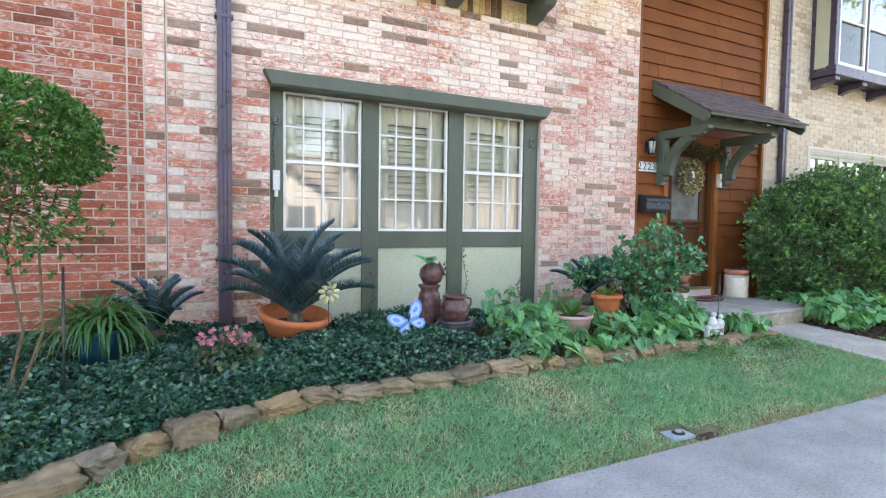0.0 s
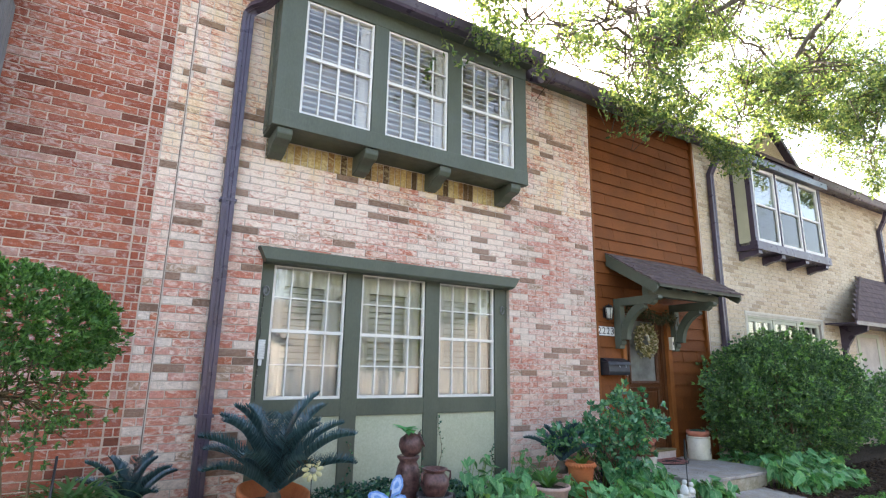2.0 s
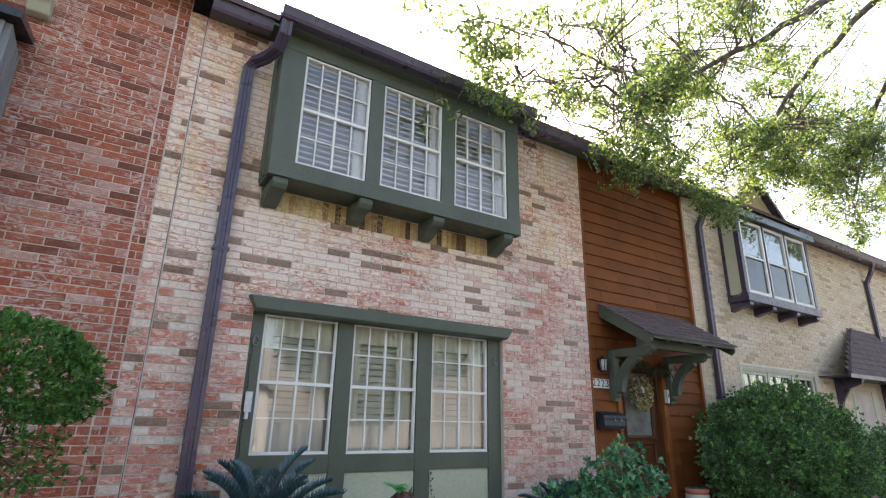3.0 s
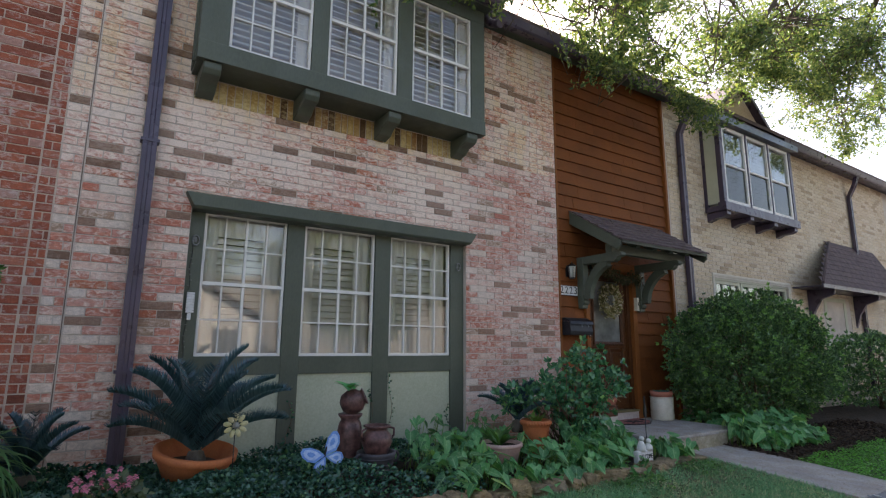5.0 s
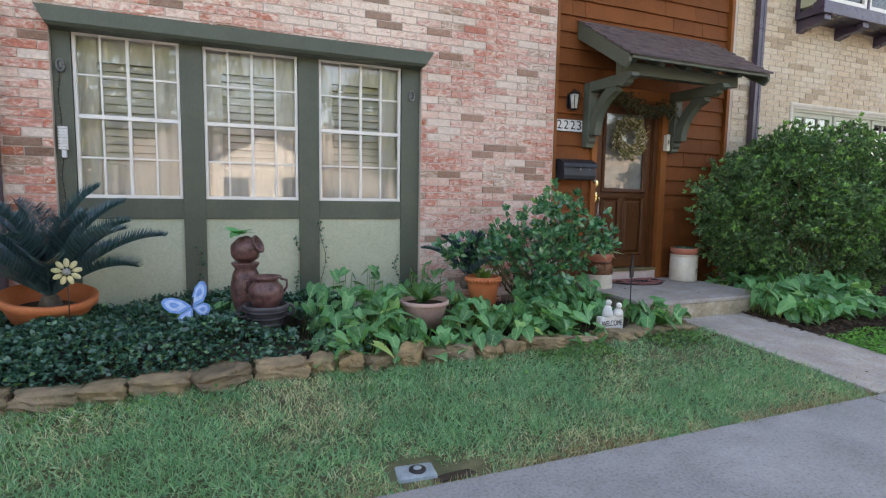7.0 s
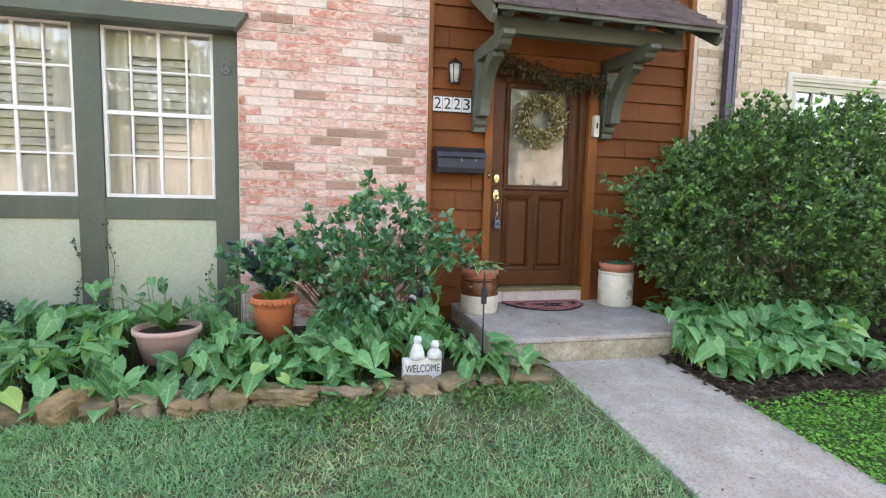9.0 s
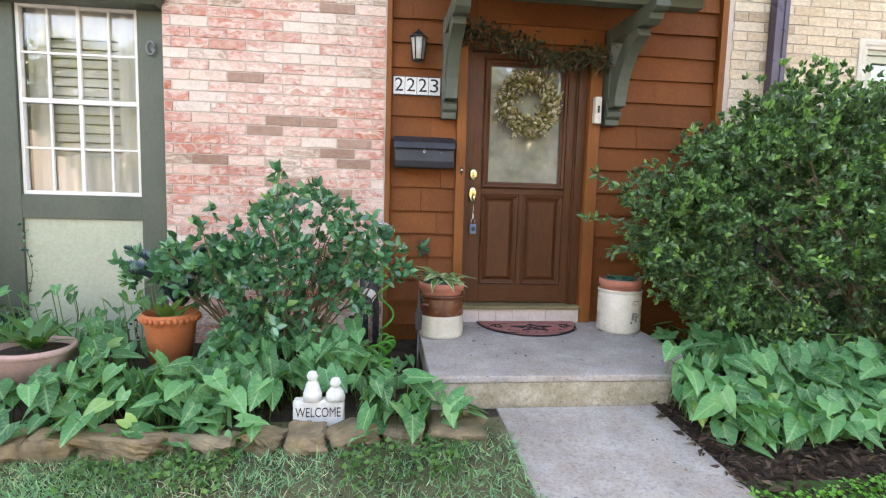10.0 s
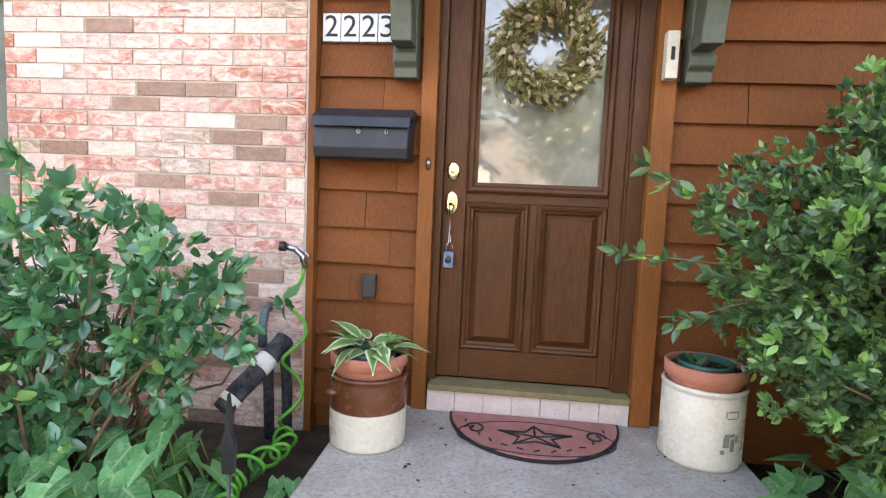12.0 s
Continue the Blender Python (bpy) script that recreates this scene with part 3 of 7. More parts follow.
joined_bricks("brickwork", bricks(-6.9, -0.375, -0.02, TOP + 0.3, [], rng, joint=0.012) + bricks(-0.37, -0.24, -0.02, TOP + 0.3, [], rng, length=0.14, joint=0.012), WALL, red_brick_joined, wall_left, rng)
wall_right = empty("wall_right", (0, 0, 0), "cream brick front of the house next door", "wall", kind="structure")
NWIN = (10.35, 13.35, 0.9, 2.84)
wall_box("masonry", wall_right, mortar, [(9.0, NWIN[0], -0.1, TOP), (NWIN[1], 26, -0.1, TOP), (NWIN[0], NWIN[1], -0.1, NWIN[2]), (NWIN[0], NWIN[1], NWIN[3], TOP)], WALL + 0.009, WALL + 0.26)
joined_bricks("brickwork", bricks(9.04, 20.0, 0.3, TOP, [NWIN, (15.0, 16.6, 0, 2.7)], rng), WALL, cream_brick_joined, wall_right, rng)


# ---- cedar shingled entrance bay ----
DOOR = (6.72, 7.76, 0.355, 2.70)
wall_entry = empty("wall_entry", (0, 0, 0), "reddish cedar shingle wall round the front door", "wall", kind="structure")
CED = 5.80
wall_box("sheathing", wall_entry, cedar_trim, [(6.046, DOOR[0], -0.1, TOP), (DOOR[1], 9.0, -0.1, TOP), (DOOR[0], DOOR[1], DOOR[3], TOP)], CED + 0.02, CED + 0.2)
wpart("corner_board", box(6.047, 6.088, CED - 0.075, CED + 0.02, 0.1, TOP, 0.004), cedar_trim, wall_entry)
wpart("corner_board", box(8.94, 8.998, CED - 0.075, CED + 0.02, 0.1, TOP, 0.004), cedar_trim, wall_entry)
rng = np.random.default_rng(8)
SHINGLE_V = np.array([(-0.5, -0.032, 0), (0.5, -0.032, 0), (0.5, -0.001, 1.06), (-0.5, -0.001, 1.06), (-0.5, 0.012, 0), (0.5, 0.012, 0), (0.5, 0.012, 1.06), (-0.5, 0.012, 1.06)])
SHINGLE_F = [(0, 1, 2, 3), (1, 5, 6, 2), (4, 0, 3, 7), (5, 4, 7, 6), (4, 5, 1, 0), (3, 2, 6, 7)]
EXPOSE = 0.198
shingle_near, shingle_far = [], []
for r in range(30):
    z = 0.30 + r * EXPOSE
    for s0, s1 in ((6.09, 6.643), (7.895, 8.938)) if z < 2.6 else ((6.09, 8.938),):
        x = s0
        while x < s1 - 0.02:
            w = min(rng.choice((0.18, 0.26, 0.34, 0.42, 0.52)) + rng.uniform(-0.02, 0.02), s1 - x)
            if s1 - x - w < 0.06:
                w = s1 - x
            (shingle_near if z < 4.3 else shingle_far).append((x + w / 2, z + rng.normal(0, 0.002), w - 0.0015))
            x += w
verts = np.concatenate([SHINGLE_V * (w, 1, EXPOSE) + (x, CED + rng.normal(0, 0.001), z) for x, z, w in shingle_far])
ob = mesh_object("shingle_courses", verts, [tuple(i + 8 * k for i in q) for k in range(len(shingle_far)) for q in SHINGLE_F], cedar_joined)
ob.parent = wall_entry
tagged(ob, kind="stuff")

# ---- roofs and gutters ----
roof = empty("roof", (0, 0, 0), "low pitched brown shingle roof over the row of houses", "roof", kind="structure")
# the slopes rise to an assumed, unseen ridge that keeps the front in shade
wpart("roof_slope", prism([(5.35, 6.24), (10.2, 8.6), (10.2, 8.72), (5.35, 6.32)], "x", -9, 26), shingle_roof, roof)
wpart("roof_slope", prism([(10.2, 8.6), (16, 5.9), (16, 6.0), (10.2, 8.72)], "x", -9, 26), shingle_roof, roof)
wpart("soffit", box(-0.05, 9.0, 5.40, 5.73, 6.20, 6.238), olive_paint, roof)
wpart("soffit", box(9.0, 26, 5.40, 5.73, 6.20, 6.238), brown_metal, roof)
wall_back = tagged(link_bm("wall_back", box(-9, 26, 15.2, 15.4, -0.1, 6), stucco), "plain rendered back wall", "wall", kind="structure")
wall_end = tagged(link_bm("wall_end", box(-9, -8.8, 5.8, 15.2, -0.1, 6.2), stucco), "plain rendered end wall", "wall", kind="structure")
wall_far_end = tagged(link_bm("wall_far_end", box(25.8, 26, 5.99, 15.2, -0.1, 6.2), stucco), "plain rendered end wall", "wall", kind="structure")


def gutter(name, x0, x1, y, z, label):
    g = empty(name, (x0, y, z), label, "gutter")
    prof = [(y + 0.12, z), (y + 0.01, z), (y - 0.012, z + 0.03), (y - 0.03, z + 0.085), (y - 0.045, z + 0.13), (y - 0.03, z + 0.13), (y - 0.015, z + 0.085), (y + 0.003, z + 0.04), (y + 0.015, z + 0.012), (y + 0.105, z + 0.012), (y + 0.105, z + 0.13), (y + 0.12, z + 0.13)]
    wpart("trough", prism(prof, "x", x0, x1), brown_metal, g)
    for k in range(max(2, int((x1 - x0) / 1.6))):
        xx = x0 + 0.3 + k * 1.6
        if xx < x1:
            wpart("strap", box(xx, xx + 0.03, y - 0.05, y + 0.12, z + 0.128, z + 0.136), brown_metal, g)
    return g


gutter("gutter", -0.06, 0.62, 5.43, 6.12, "purple-brown metal roof gutter")
gutter("gutter", 0.62, 4.45, 5.02, 6.06, "purple-brown metal gutter over the bay window")
gutter("gutter", 4.45, 9.6, 5.38, 6.12, "purple-brown metal roof gutter")
gutter("gutter", 13.1, 24, 5.38, 6.12, "purple-brown metal roof gutter next door")


def downspout(pts, w, d, label, clips):
    """A flat ribbed metal pipe along points, its section w by d."""
    g = empty("downspout", pts[0], label, "downspout")
    bm = bmesh.new()
    rings = []
    P = [Vector(p) for p in pts]
    for i, p in enumerate(P):
        a = (P[i] - P[i - 1]).normalized() if i else (P[1] - P[0]).normalized()
        b = (P[i + 1] - P[i]).normalized() if i + 1 < len(P) else a
        dd = (a + b).normalized()
        across = Vector((1, 0, 0)) if abs(dd.x) < 0.7 else Vector((0, 0, 1))
        across = (across - dd * across.dot(dd)).normalized()
        out = dd.cross(across)
        sec = [(-.5, -.5), (-.17, -.5), (-.12, -.38), (.12, -.38), (.17, -.5), (.5, -.5), (.5, .5), (-.5, .5)]
        rings.append([bm.verts.new(p + across * (u * w) + out * (v * d)) for u, v in sec])
    for r, s in zip(rings, rings[1:]):
        for k in range(8):
            bm.faces.new((r[k], r[(k + 1) % 8], s[(k + 1) % 8], s[k]))
    bm.faces.new(rings[0])
    bm.faces.new(rings[-1][::-1])
    bmesh.ops.recalc_face_normals(bm, faces=bm.faces)
    wpart("pipe", bm, brown_metal, g)
    for x, y, z in clips:
        wpart("bracket", box(x - w / 2 - 0.02, x + w / 2 + 0.02, y - d / 2 - 0.005, WALL, z, z + 0.03), brown_metal, g)
    return g


downspout([(0.45, 5.66, 0.1), (0.45, 5.66, 5.55), (0.455, 5.645, 5.66), (0.50, 5.60, 5.73), (0.60, 5.45, 5.75), (0.68, 5.28, 5.80), (0.70, 5.14, 5.92), (0.70, 5.10, 6.08)], 0.125, 0.085, "purple-brown metal downspout on the brick front", [(0.45, 5.66, 1.2), (0.45, 5.66, 3.4)])
downspout([(9.42, 5.66, 0.1), (9.42, 5.66, 5.6), (9.42, 5.5, 5.9), (9.42, 5.43, 6.13)], 0.12, 0.085, "dark brown metal downspout on cream brick", [(9.42, 5.66, 2.2)])
downspout([(17.3, 5.66, 0.1), (17.3, 5.66, 5.6), (17.3, 5.5, 5.9), (17.3, 5.43, 6.13)], 0.12, 0.085, "dark brown metal downspout on cream brick", [(17.3, 5.66, 2.2)])


# ---- windows ----
def sash_window(parent, x0, x1, z0, z1, y, cols=4, rows=4, mat=None, thick=0.026, bars=True, glass=None, screen=None):
    """A double-hung window: outer frame, meeting rail, glazing bars and panes, all as parts of a frame."""
    mat = mat or sash_white
    zm = (z0 + z1) / 2
    bm = bmesh.new()
    box(x0, x0 + thick, y - 0.02, y + 0.03, z0, z1, 0.003, bm)
    box(x1 - thick, x1, y - 0.02, y + 0.03, z0, z1, 0.003, bm)
    box(x0 + thick, x1 - thick, y - 0.02, y + 0.03, z0, z0 + thick * 1.2, 0.003, bm)
    box(x0 + thick, x1 - thick, y - 0.02, y + 0.03, z1 - thick, z1, 0.003, bm)
    fr = wpart("window_frame", bm, mat, parent)
    wpart("meeting_rail", box(x0 + thick, x1 - thick, y - 0.022, y + 0.025, zm - 0.018, zm + 0.018, 0.003), mat, fr)
    if bars:
        for k in range(1, cols):
            xc = x0 + (x1 - x0) * k / cols
            h = 0.013 if k * 2 == cols else 0.008
            for a, b in ((z0 + thick * 1.2, zm - 0.018), (zm + 0.018, z1 - thick)):
                wpart("glazing_bar", box(xc - h, xc + h, y - 0.012, y + 0.012, a, b, 0.002), mat, fr)
        for k in range(1, rows):
            if k * 2 != rows:
                zc = z0 + (z1 - z0) * k / rows
                wpart("glazing_bar", box(x0 + thick, x1 - thick, y - 0.0105, y + 0.0105, zc - 0.008, zc + 0.008, 0.002), mat, fr)
    for a, b in ((z0 + thick, zm), (zm, z1 - thick)):
        g = wpart("pane", box(x0 + thick * 0.8, x1 - thick * 0.8, y + 0.013, y + 0.017, a, b), screen if screen and a < zm else glass or pane_glass, fr)
        g.visible_shadow = False
    return fr


def blind(x0, x1, z0, z1, y, tilt, label, drop=1.0):
    """A plantation shutter: stiles and tilted slats."""
    b = empty("window_blind", (x0, y, z0), label, "blind")
    wpart("head_rail", box(x0, x1, y - 0.02, y + 0.02, z1 - 0.04, z1), blind_white, b)
    n = int((z1 - z0) * drop / 0.075)
    for k in range(n):
        zc = z1 - 0.08 - k * 0.075
        c, s = math.cos(tilt) * 0.034, math.sin(tilt) * 0.034
        wpart("slat", prism([(y - c, zc - s), (y - c * 0.2, zc - s * 0.2 + 0.004), (y + c, zc + s), (y + c, zc + s - 0.005), (y, zc - 0.006), (y - c, zc - s - 0.005)], "x", x0 + 0.01, x1 - 0.01), blind_white, b)
    return b


def curtain(x0, x1, z0, z1, y, label):
    n = max(6, int((x1 - x0) / 0.018))
    v, f = [], []
    for k in range(n + 1):
        x = x0 + (x1 - x0) * k / n
        for z in (z0, (z0 + z1) / 2, z1):
            v.append((x, y + 0.007 * math.sin(k * 1.15) + 0.006 * math.sin(k * 0.37 + z), z))
    for k in range(n):
        for j in range(2):
            f.append((3 * k + j, 3 * k + 3 + j, 3 * k + 4 + j, 3 * k + 1 + j))
    o = mesh_object("curtain", v, f, curtain_cloth, True)
    return tagged(o, label, "curtain")


def room(name, x0, x1, z0, z1, y0, y1):
    bm = bmesh.new()
    box(x0, x1, y1, y1 + 0.05, z0, z1, 0, bm)
    box(x0 - 0.05, x0, y0, y1, z0, z1, 0, bm)
    box(x1, x1 + 0.05, y0, y1, z0, z1, 0, bm)
    tagged(link_bm("wall_" + name, bm, room_wall), "plain grey inner walls of a room", "wall", kind="structure")
    tagged(link_bm("floor_" + name, box(x0, x1, y0, y1, z0 - 0.05, z0), room_floor), "dark wooden room floor", "floor", kind="structure")
    tagged(link_bm("ceiling_" + name, box(x0, x1, y0, y1, z1, z1 + 0.05), room_wall), "plain room ceiling", "ceiling", kind="structure")


PANES = ((1.03, 1.893), (2.09, 2.982), (3.19, 4.092))
window_1 = empty("window_1", (0.887, 5.8, 0.1), "olive green timber window unit with three barred sashes above pale panels", "window", kind="structure")
FY = 5.785
for a, b in ((0.887, 1.03), (1.893, 2.09), (2.982, 3.19), (4.092, 4.302)):
    wpart("post", box(a, b, FY, FY + 0.12, 0.1, 2.86, 0.004), olive_paint, window_1)
for a, b in PANES:
    wpart("rail", box(a, b, FY + 0.003, FY + 0.12, 1.155, 1.345, 0.004), olive_paint, window_1)
    wpart("head", box(a, b, FY + 0.003, FY + 0.12, 2.815, 2.86, 0.004), olive_paint, window_1)
    wpart("panel", box(a, b, FY + 0.025, FY + 0.06, 0.1, 1.155), panel_paint, window_1, "pale sage painted plywood panel")
    sash_window(window_1, a + 0.004, b - 0.004, 1.346, 2.814, FY + 0.045)
lint = [(FY, 2.80), (5.625, 2.805), (5.60, 2.83), (5.60, 2.95), (5.615, 2.965), (FY - 0.05, 2.965)]
bm = bmesh.new()
v0, v1 = [], []
for yy, zz in lint:
    t_ = (zz - 2.80) / 0.165
    v0.append(bm.verts.new((0.90 - 0.085 * t_, yy, zz)))
    v1.append(bm.verts.new((4.29 + 0.115 * t_, yy, zz)))
n_ = len(lint)
fs = [bm.faces.new(v0), bm.faces.new(v1[::-1])] + [bm.faces.new((v0[i], v1[i], v1[(i + 1) % n_], v0[(i + 1) % n_])) for i in range(n_)]
bmesh.ops.recalc_face_normals(bm, faces=fs)
wpart("lintel", bm, olive_paint, window_1, "heavy olive green painted lintel board")

for (a, b) in PANES:
    # pale strip added low down, in place of bright reflections on the glass
    curtain(a + 0.17, b - 0.22, 1.36, 1.66, 5.965, "thin pale cloth strip imitating reflections in the lower sash")
    blind(a + 0.02, b - 0.02, 1.40, 2.80, 6.02, 1.22, "pale grey slatted shutters behind the window")
    curtain(a + 0.17, b - 0.22, 2.60, 2.82, 5.955, "thin pale valance across the upper sash")
    curtain(a, a + 0.17, 1.36, 2.82, 5.95, "pale gathered curtain beside the sash")
    curtain(b - 0.22, b, 1.36, 2.82, 5.95, "pale gathered curtain beside the sash")
room("front_room", 0.5, 6.0, 0.3, 3.0, 6.0, 9.0)

# upper bay window
bay = empty("window_2", (0.75, 5.3, 4.2), "olive green boxed bay window with three barred sashes", "window", kind="structure")
BY = 5.30
BX0, BX1 = 0.75, 4.31
for a, b in ((BX0, 1.03), (1.893, 2.08), (2.972, 3.18), (4.092, BX1)):
    wpart("post", box(a, b, BY, BY + 0.10, 4.36, 6.06, 0.004), olive_paint, bay)
wpart("sill", box(BX0 - 0.004, BX1 + 0.004, BY - 0.012, BY + 0.11, 4.24, 4.44, 0.006), olive_paint, bay)
wpart("head", box(BX0 - 0.002, BX1 + 0.002, BY - 0.006, BY + 0.11, 5.875, 6.06, 0.004), olive_paint, bay)
for x0_, x1_ in ((BX0, BX0 + 0.05), (BX1 - 0.05, BX1)):
    wpart("cheek", box(x0_, x1_, BY + 0.10, WALL + 0.02, 4.28, 6.06, 0.003), olive_paint, bay)
wpart("cheek_batten", box(BX0 - 0.014, BX0, BY + 0.2, BY + 0.26, 4.3, 6.06, 0.003), olive_paint, bay)
wpart("floor_board", box(BX0 + 0.01, BX1 - 0.01, BY + 0.02, WALL, 4.245, 4.285), olive_paint, bay)
# board added over the bay to block skylight from its open top
wpart("top_board", box(BX0 - 0.05, BX1 + 0.05, 5.16, WALL, 6.062, 6.10), olive_paint, bay)
UP = ((1.03, 1.893), (2.08, 2.972), (3.18, 4.092))
for a, b in UP:
    sash_window(bay, a + 0.004, b - 0.004, 4.442, 5.874, BY + 0.04)
for xc in (0.90, 1.93, 2.96, 4.12):
    prof = [(WALL, 4.0), (WALL, 4.238), (BY + 0.02, 4.238), (BY + 0.02, 4.17), (BY + 0.06, 4.12), (BY + 0.2, 4.09), (BY + 0.28, 4.03)]
    wpart("corbel", prism(prof, "x", xc - 0.085, xc + 0.085, bevel=0.008), olive_paint, bay, "olive painted timber corbel")
for a, b in UP:
    blind(a + 0.02, b - 0.02, 4.46, 5.86, BY + 0.10, 0.8, "pale grey slatted shutters in the bay window")
    curtain(b - 0.16, b, 4.46, 5.86, BY + 0.085, "pale gathered curtain in the bay window")
room("bedroom", 0.5, 6.0, 4.0, 6.15, 6.0, 9.0)


# ---- entrance hood ----
hood = empty("door_hood", (6.4, 5.8, 2.1), "olive timber door hood with purplish shingle roof on scrolled brackets", "hood")
HX0, HX1, HY0, HY1, HZ0, HZ1 = 6.40, 8.58, 4.83, 5.785, 3.02, 3.63
slope = (HZ1 - HZ0) / (HY1 - HY0)


def hz(y):
    return HZ0 + slope * (y - HY0)


wpart("roof_deck", prism([(HY0, hz(HY0) - 0.06), (HY1, hz(HY1) - 0.06), (HY1, hz(HY1) - 0.02), (HY0, hz(HY0) - 0.02)], "x", HX0, HX1), olive_paint, hood)
rng = np.random.default_rng(12)
for r in range(7):
    y0 = HY0 - 0.03 + r * 0.138
    x = HX0 - 0.03
    while x < HX1 + 0.02:
        w = min(0.2 + rng.uniform(-0.05, 0.05), HX1 + 0.03 - x)
        y1 = min(y0 + 0.16, HY1)
        e = rng.uniform(0, 0.012)
        wpart("shingle", prism([(y0 - e, hz(y0) - 0.012), (y1, hz(y1) - 0.018), (y1, hz(y1) - 0.008), (y0 - e, hz(y0) + 0.012)], "x", x, x + w - 0.006), shingle_roof, hood)
        x += w
for xx in (HX0 - 0.02, HX1 - 0.02):
    wpart("bargeboard", prism([(HY0, hz(HY0) - 0.10), (HY0 + 0.06, hz(HY0) - 0.16), (HY1, hz(HY1) - 0.23), (HY1, hz(HY1) - 0.022), (HY0, hz(HY0) - 0.022)], "x", xx, xx + 0.04, bevel=0.003), olive_paint, hood)
wpart("fascia", box(HX0 + 0.02, HX1 - 0.02, HY0 - 0.012, HY0 + 0.02, HZ0 - 0.065, HZ0 - 0.024, 0.003), olive_paint, hood)
BEAM_Y = 5.10
wpart("beam", box(HX0 + 0.12, HX1 - 0.2, BEAM_Y, BEAM_Y + 0.11, 2.86, 3.0, 0.006), olive_paint, hood)
for xc in (6.56, 6.98, 7.40, 7.82, 8.24):
    prof = [(HY0 + 0.02, hz(HY0) - 0.07), (HY1, hz(HY1) - 0.065), (HY1, hz(HY1) - 0.19), (5.24, hz(5.24) - 0.2), (5.05, 2.97), (4.98, 2.955), (4.95, 2.985), (HY0 + 0.02, 2.955)]
    wpart("rafter_tail", prism(prof, "x", xc - 0.055, xc + 0.055, bevel=0.005), olive_paint, hood)


def arc(cx, cz, r, a0, a1, n):
    return [(cx + r * math.cos(radians(a0 + (a1 - a0) * k / n)), cz + r * math.sin(radians(a0 + (a1 - a0) * k / n))) for k in range(n + 1)]


for xc in (6.565, 7.975):
    bpost = [(CED - 0.02, 2.06), (CED - 0.02, 2.86), (CED - 0.15, 2.86), (CED - 0.15, 2.30)] + [(CED - 0.155, 2.27), (CED - 0.125, 2.245), (CED - 0.13, 2.2), (CED - 0.16, 2.17), (CED - 0.15, 2.13), (CED - 0.12, 2.11), (CED - 0.115, 2.06)]
    wpart("bracket_post", prism(bpost, "x", xc - 0.06, xc + 0.06, bevel=0.005), olive_paint, hood)
    arm = [(CED - 0.02, 2.74), (CED - 0.02, 2.86), (4.98, 2.86), (4.93, 2.84), (4.92, 2.80), (4.96, 2.775), (5.0, 2.78), (5.02, 2.74), (5.08, 2.71), (5.14, 2.725)]
    wpart("bracket_arm", prism(arm, "x", xc - 0.055, xc + 0.055, bevel=0.005), olive_paint, hood)
    outer = arc(5.05, 2.2, 0.62, 0, 74, 8)
    inner = arc(5.05, 2.2, 0.49, 74, 0, 8)
    brace = [(y, z) for y, z in outer] + [(y, z) for y, z in inner]
    wpart("bracket_brace", prism(brace, "x", xc - 0.05, xc + 0.05, bevel=0.004), olive_paint, hood, "curved olive timber brace")


# ---- front door ----
sill_glaze = plain("sill_glaze", (0.56, 0.47, 0.44), (0.66, 0.57, 0.53), 9, 0.35)
door_1 = empty("door_1", (6.76, 5.85, 0.47), "dark varnished wooden front door, closed, with a glazed upper half", "door", kind="structure")
DY = 5.845
wpart("casing", box(6.643, 6.722, 5.735, 5.86, 0.326, 2.72, 0.004), cedar_trim, door_1, "reddish cedar door casing")
wpart("casing", box(7.79, 7.893, 5.735, 5.86, 0.326, 2.72, 0.004), cedar_trim, door_1, "reddish cedar door casing")
wpart("casing", box(6.643, 7.893, 5.737, 5.86, 2.722, 2.86, 0.004), cedar_trim, door_1, "reddish cedar door casing")
wpart("jamb", box(6.723, 6.762, 5.80, 5.98, 0.44, 2.70, 0.003), door_wood, door_1)
wpart("jamb", box(7.712, 7.789, 5.80, 5.98, 0.44, 2.70, 0.003), door_wood, door_1)
wpart("jamb_bead", box(7.70, 7.716, 5.825, 5.85, 0.47, 2.66, 0.003), door_wood, door_1)
wpart("head_jamb", box(6.763, 7.711, 5.80, 5.98, 2.655, 2.70, 0.003), door_wood_cross, door_1)
for k in range(7):
    wpart("sill_tile", box(6.73 + 0.151 * k, 6.8795 + 0.151 * k, 5.73, 5.80, 0.327, 0.444, 0.004), sill_glaze, door_1, "white glazed sill tile")
wpart("threshold", box(6.735, 7.785, 5.71, 5.86, 0.446, 0.478, 0.005), plain("threshold_wood", (0.16, 0.13, 0.06), (0.26, 0.21, 0.11), 8, 0.8), door_1, "weathered wooden threshold")
GX0, GX1, GZ0, GZ1 = 6.945, 7.572, 1.56, 2.545
wpart("stile", box(6.764, 6.885, DY, DY + 0.045, 0.487, 2.652, 0.003), door_wood, door_1)
wpart("stile", box(7.632, 7.70, DY, DY + 0.045, 0.487, 2.652, 0.003), door_wood, door_1)
for z0, z1 in ((0.487, 0.645), (1.45, 1.50), (2.60, 2.652)):
    wpart("door_rail", box(6.886, 7.631, DY + 0.001, DY + 0.045, z0, z1, 0.003), door_wood_cross, door_1)
wpart("mullion", box(7.228, 7.268, DY + 0.001, DY + 0.045, 0.646, 1.449, 0.003), door_wood, door_1)


